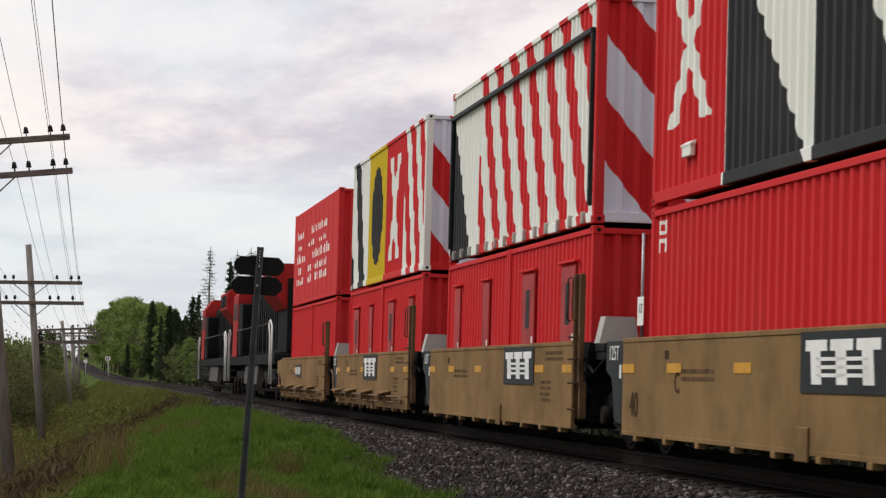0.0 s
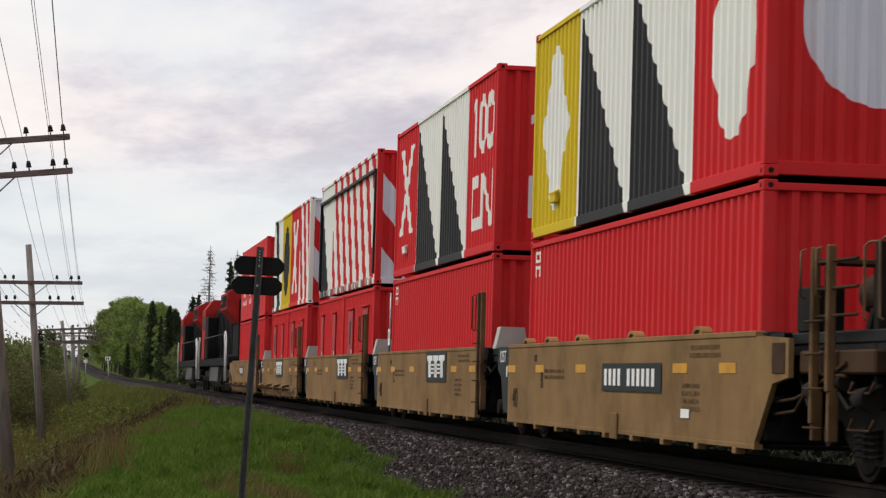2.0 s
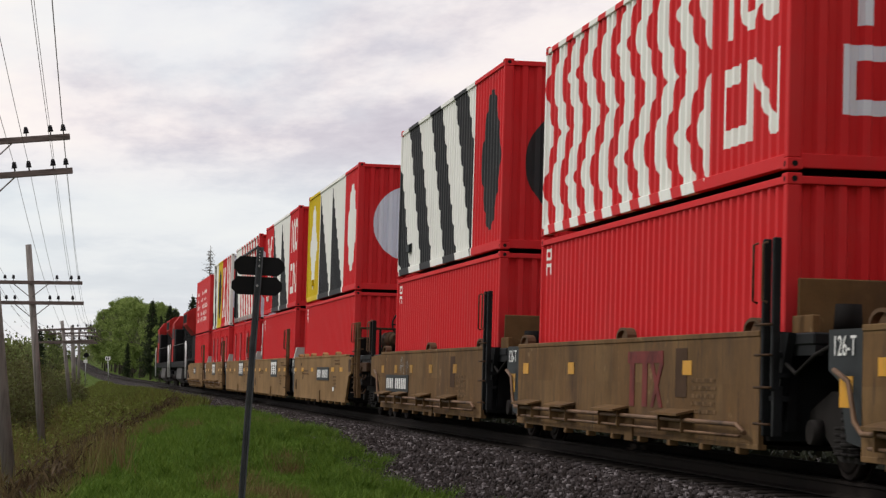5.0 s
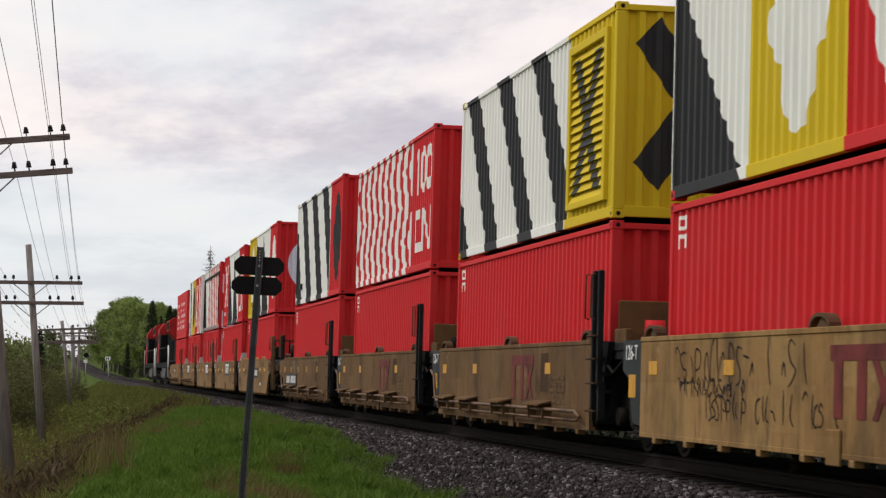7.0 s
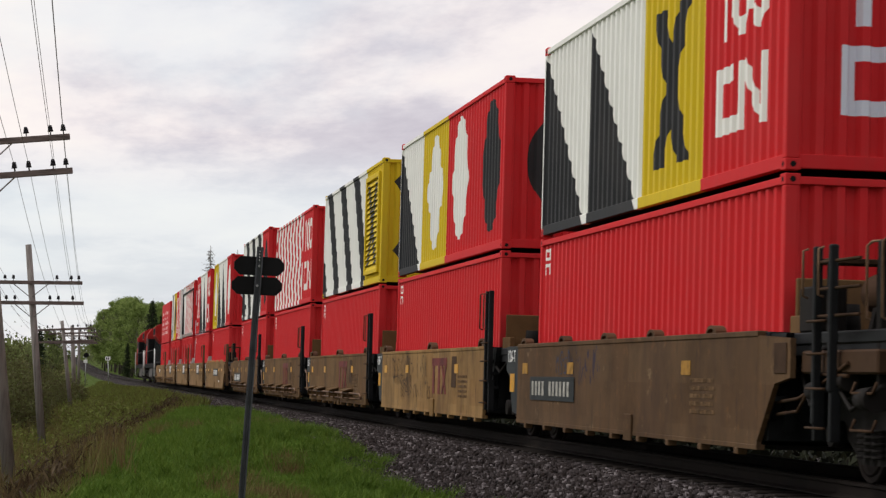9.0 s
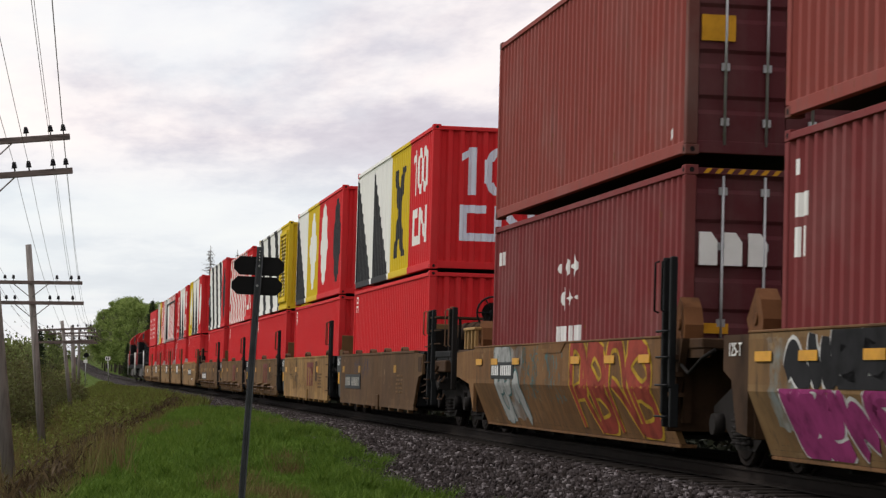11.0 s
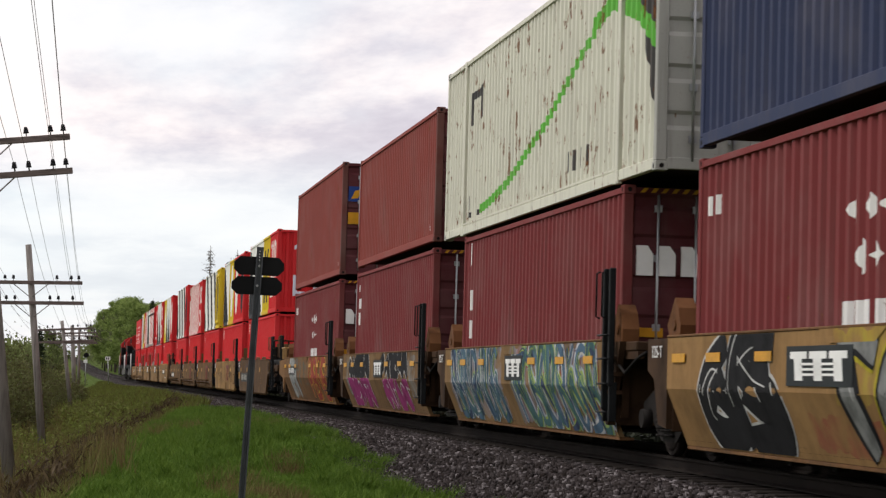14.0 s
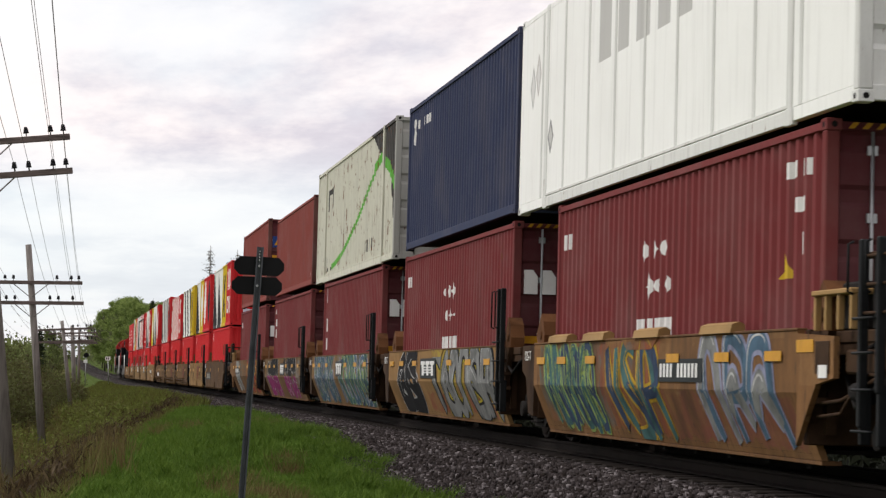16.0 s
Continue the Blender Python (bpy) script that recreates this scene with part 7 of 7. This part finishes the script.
    plan = [
        (10, "stars", "maroon", "maroon corrugated container with white star marks", "plain reddish maroon container, rear doors with signs"),
        (11, "maroon_code", "maroon", "maroon container with small white code, doors to the rear", "plain faded maroon corrugated container"),
        (12, "maroon_column", "cream", "maroon container with a column of white figures", "rust-spotted cream long container with green line"),
        (13, "stars", "blue", "maroon container with white star marks and bars", "navy blue corrugated container with small white emblem"),
        (14, "stars_marked", "reefer", "maroon container with white marks and yellow warning", "smooth white long refrigerated container, grey blocks"),
    ]
    for i, lo, up, lab1, lab2 in plan:
        fam, s = UNITS[i]
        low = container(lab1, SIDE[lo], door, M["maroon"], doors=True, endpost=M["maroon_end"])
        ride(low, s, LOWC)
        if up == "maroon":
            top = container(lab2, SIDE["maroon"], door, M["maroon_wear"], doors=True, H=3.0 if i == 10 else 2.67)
            ride(top, s, UPC)
        elif up == "blue":
            top = container(lab2, SIDE["blue"], M["navy"], M["navy"], doors=True, H=3.05)
            ride(top, s, UPC)
        else:
            cr = up == "cream"
            top = container(lab2, SIDE[up], M["greydoor"] if cr else M["whiteframe"], M["cream"] if cr else M["whiteframe"], L=16.15, H=3.21 if cr else 3.12, doors=True, smooth=not cr, forty=True, post_m=M["greydoor"] if cr else None)
            ride(top, s + (0.38 if cr else 1.1), UPC - 0.07)
        # warning stripes on the rear header
        for box_ob, dz in ((low, 0),):
            bm = bm_new()
            for k in range(7):
                x0 = -1.0 + k * 0.14
                prism(bm, [(x0, 2.80), (x0 + 0.06, 2.80), (x0 + 0.11, 2.86), (x0 + 0.05, 2.86)], 1, -6.0975, -6.0925)
            part("warning_stripes", bm, M["ambertape"], box_ob, "yellow warning stripes")
        if i in (12, 10, 13):      # pale rounded blocks on the doors
            bm = bm_new()
            for k in range(3):
                x0 = -1.03 + k * 0.30
                prism(bm, [(x0, 1.72), (x0 + 0.22, 1.72), (x0 + 0.22, 2.0), (x0 + 0.14, 2.11), (x0, 2.11)], 1, -6.0965, -6.040)
            part("door_mark", bm, M["signwhite"], low, "white block emblem")
            bm = bm_new()
            box(bm, -1.05, -0.66, -6.092, -6.040, 0.92, 1.04)
            part("caution_label", bm, M["ambertape"], low)
        if i == 10:
            bm = bm_new()
            box(bm, -1.05, -0.62, -6.092, -6.040, 1.95, 2.35)
            s1 = part("door_sign", bm, M["bluesign"], top, "blue sign with yellow sweep")
            bm = bm_new()
            prism(bm, [(-0.98, 2.02), (-0.80, 2.04), (-0.68, 2.28), (-0.88, 2.24)], 1, -6.098, -6.0925)
            part("sweep", bm, M["ambertape"], s1)
            bm = bm_new()
            box(bm, -1.05, -0.64, -6.092, -6.040, 1.35, 1.66)
            part("door_label", bm, M["ambertape"], top, "yellow warning label")


M["bluesign"] = plain("blue_sign_paint", (0.02, 0.05, 0.20), 0.4, var=0.08)
M["louvre"] = paint("louvre_paint", YELLOW, [("poly", [(9.6, 0.45), (10.05, 0.45), (11.45, 2.4), (11.0, 2.4)], BLACK), ("poly", [(11.0, 0.45), (11.45, 0.45), (10.05, 2.4), (9.6, 2.4)], BLACK)], age=0.15)
build_boxes()


# ---- locomotives ----
M["locored"] = plain("locomotive_red", (0.34, 0.020, 0.018), 0.7, var=0.15)
M["locoblack"] = plain("locomotive_black", (0.010, 0.010, 0.0105), 0.8, var=0.25)
M["locogrey"] = plain("dusty_grey_paint", (0.085, 0.080, 0.077), 0.6, var=0.2)


def locomotive(label):
    c = thing("locomotive", label, "locomotive", "locomotives")
    bm = bm_new()
    box(bm, -1.45, 1.45, -10.9, 10.9, 1.25, 1.62, 0.03)
    part("frame", bm, M["locoblack"], c)
    bm = bm_new()
    box(bm, -0.95, 0.95, -9.9, 6.2, 1.62, 4.15, 0.08)
    for k in range(12):
        box(bm, -0.985, 0.985, -6.2 + k * 0.95, -5.9 + k * 0.95, 1.8, 3.9, 0.01)
    part("hood", bm, M["locoblack"], c)
    bm = bm_new()
    prism(bm, [(-1.0, 3.15), (-1.50, 3.75), (-1.50, 4.45), (-1.1, 4.70), (1.1, 4.70), (1.50, 4.45), (1.50, 3.75), (1.0, 3.15)], 1, -9.85, -5.6)
    r = part("radiator_section", bm, M["locored"], c, "flared red radiator section")
    bm = bm_new()
    for k in range(6):
        box(bm, -1.515, -1.495, -9.5 + k * 0.62, -9.0 + k * 0.62, 3.85, 4.35)
    part("grille", bm, M["locoblack"], r)
    bars(r, M["signwhite"], -6.0, 4.0, 0.34, [0.22] * 4, 0.10, x=-1.505)
    bm = bm_new()
    box(bm, -0.97, 0.97, -9.95, -9.86, 1.7, 4.2, 0.03)
    part("end_door_panel", bm, M["locoblack"], c)
    bm = bm_new()
    prism(bm, [(-1.48, 1.62), (-1.48, 4.1), (-1.1, 4.62), (1.1, 4.62), (1.48, 4.1), (1.48, 1.62)], 1, 6.2, 9.0)
    cab = part("cab", bm, M["locored"], c)
    for y0 in (6.5, 7.7):
        bm = bm_new()
        box(bm, -1.492, -1.482, y0, y0 + 0.85, 3.1, 3.8)
        part("window", bm, M["slate"], cab)
    bm = bm_new()
    prism(bm, [(9.0, 1.62), (10.4, 1.62), (10.3, 2.9), (9.0, 3.3)], 0, -1.2, 1.2)
    part("nose", bm, M["locored"], c)
    bm = bm_new()
    box(bm, -1.50, -0.98, 3.6, 5.6, 1.62, 3.7, 0.04)
    part("blower_box", bm, M["locoblack"], c)
    bm = bm_new()
    box(bm, -0.9, 0.9, -4.5, 3.0, 4.15, 4.42, 0.06)
    box(bm, -0.5, 0.5, -1.5, 0.5, 4.42, 4.62, 0.05)
    part("roof_hatch", bm, M["locoblack"], c)
    bm = bm_new()
    prism(bm, [(-1.35, 1.25), (1.35, 1.25), (1.40, 0.55), (1.15, 0.30), (-1.15, 0.30), (-1.40, 0.55)], 1, -3.2, 3.2)
    part("fuel_tank", bm, M["locogrey"], c, "grey fuel tank")
    for y in (-6.9, 6.9):
        bm = bm_new()
        box(bm, -1.25, -1.05, y - 2.3, y + 2.3, 0.55, 1.05, 0.05)
        box(bm, 1.05, 1.25, y - 2.3, y + 2.3, 0.55, 1.05, 0.05)
        box(bm, -1.2, 1.2, y - 0.3, y + 0.3, 0.6, 1.2)
        t = part("truck", bm, M["locoblack"], c)
        for k in (-1.85, 0, 1.85):
            bm = bm_new()
            for sx in (-1, 1):
                cyl(bm, (sx * 0.68, y + k, 0.53), (sx * 0.82, y + k, 0.53), 0.53, 0.52, 24)
                cyl(bm, (sx * 1.25, y + k, 0.6), (sx * 1.36, y + k, 0.6), 0.17, 0.15, 12)
            cyl(bm, (-1.3, y + k, 0.53), (1.3, y + k, 0.53), 0.1, 0.1, 10)
            part("wheelset", bm, M["wheel"], t)
    for y in (-10.7, 10.7):
        d = 1 if y > 0 else -1
        bm = bm_new()
        rod(bm, [(-1.52, y, 0.6), (-1.54, y, 2.55), (-1.54, y - d * 0.6, 2.75), (-1.54, y - d * 1.1, 2.70)], 0.030, 6)
        rod(bm, [(-1.52, y - d * 0.75, 0.6), (-1.54, y - d * 0.75, 2.2), (-1.54, y - d * 1.2, 2.65)], 0.028, 6)
        part("step_handrail", bm, M["handrail"], c, "white step handrail")
        bm = bm_new()
        for zz in (0.45, 0.75, 1.05):
            box(bm, -1.5, -1.2, y - 0.35, y + 0.35, zz, zz + 0.05)
        part("step", bm, M["locogrey"], c)
        coupler(c, y + d * 0.4, d)
    bm = bm_new()
    rod(bm, [(-1.52, -9.6, 2.65), (-1.52, 6.0, 2.65)], 0.022, 6)
    part("side_handrail", bm, M["locogrey"], c)
    for k in range(9):
        yy = -9.4 + k * 1.9
        bm = bm_new()
        cyl(bm, (-1.50, yy, 1.62), (-1.52, yy, 2.65), 0.018, 0.018, 6)
        part("stanchion", bm, M["locoblack"], c)
    return c


ride(locomotive("black and red diesel locomotive with white handrails"), 88.6)
ride(locomotive("leading black and red diesel locomotive with grey tank"), 111.6)


# ---- what moves ----
def motions():
    stops = [0.0, 2.0, 4.0, 6.0, 8.0, 10.0, 12.0, 14.0, 16.0]
    for ob, s, dz in RIDERS:
        walk(ob, [(t, on_track(s + run(t)) @ pose(0, 0, dz)) for t in stops])


motions()
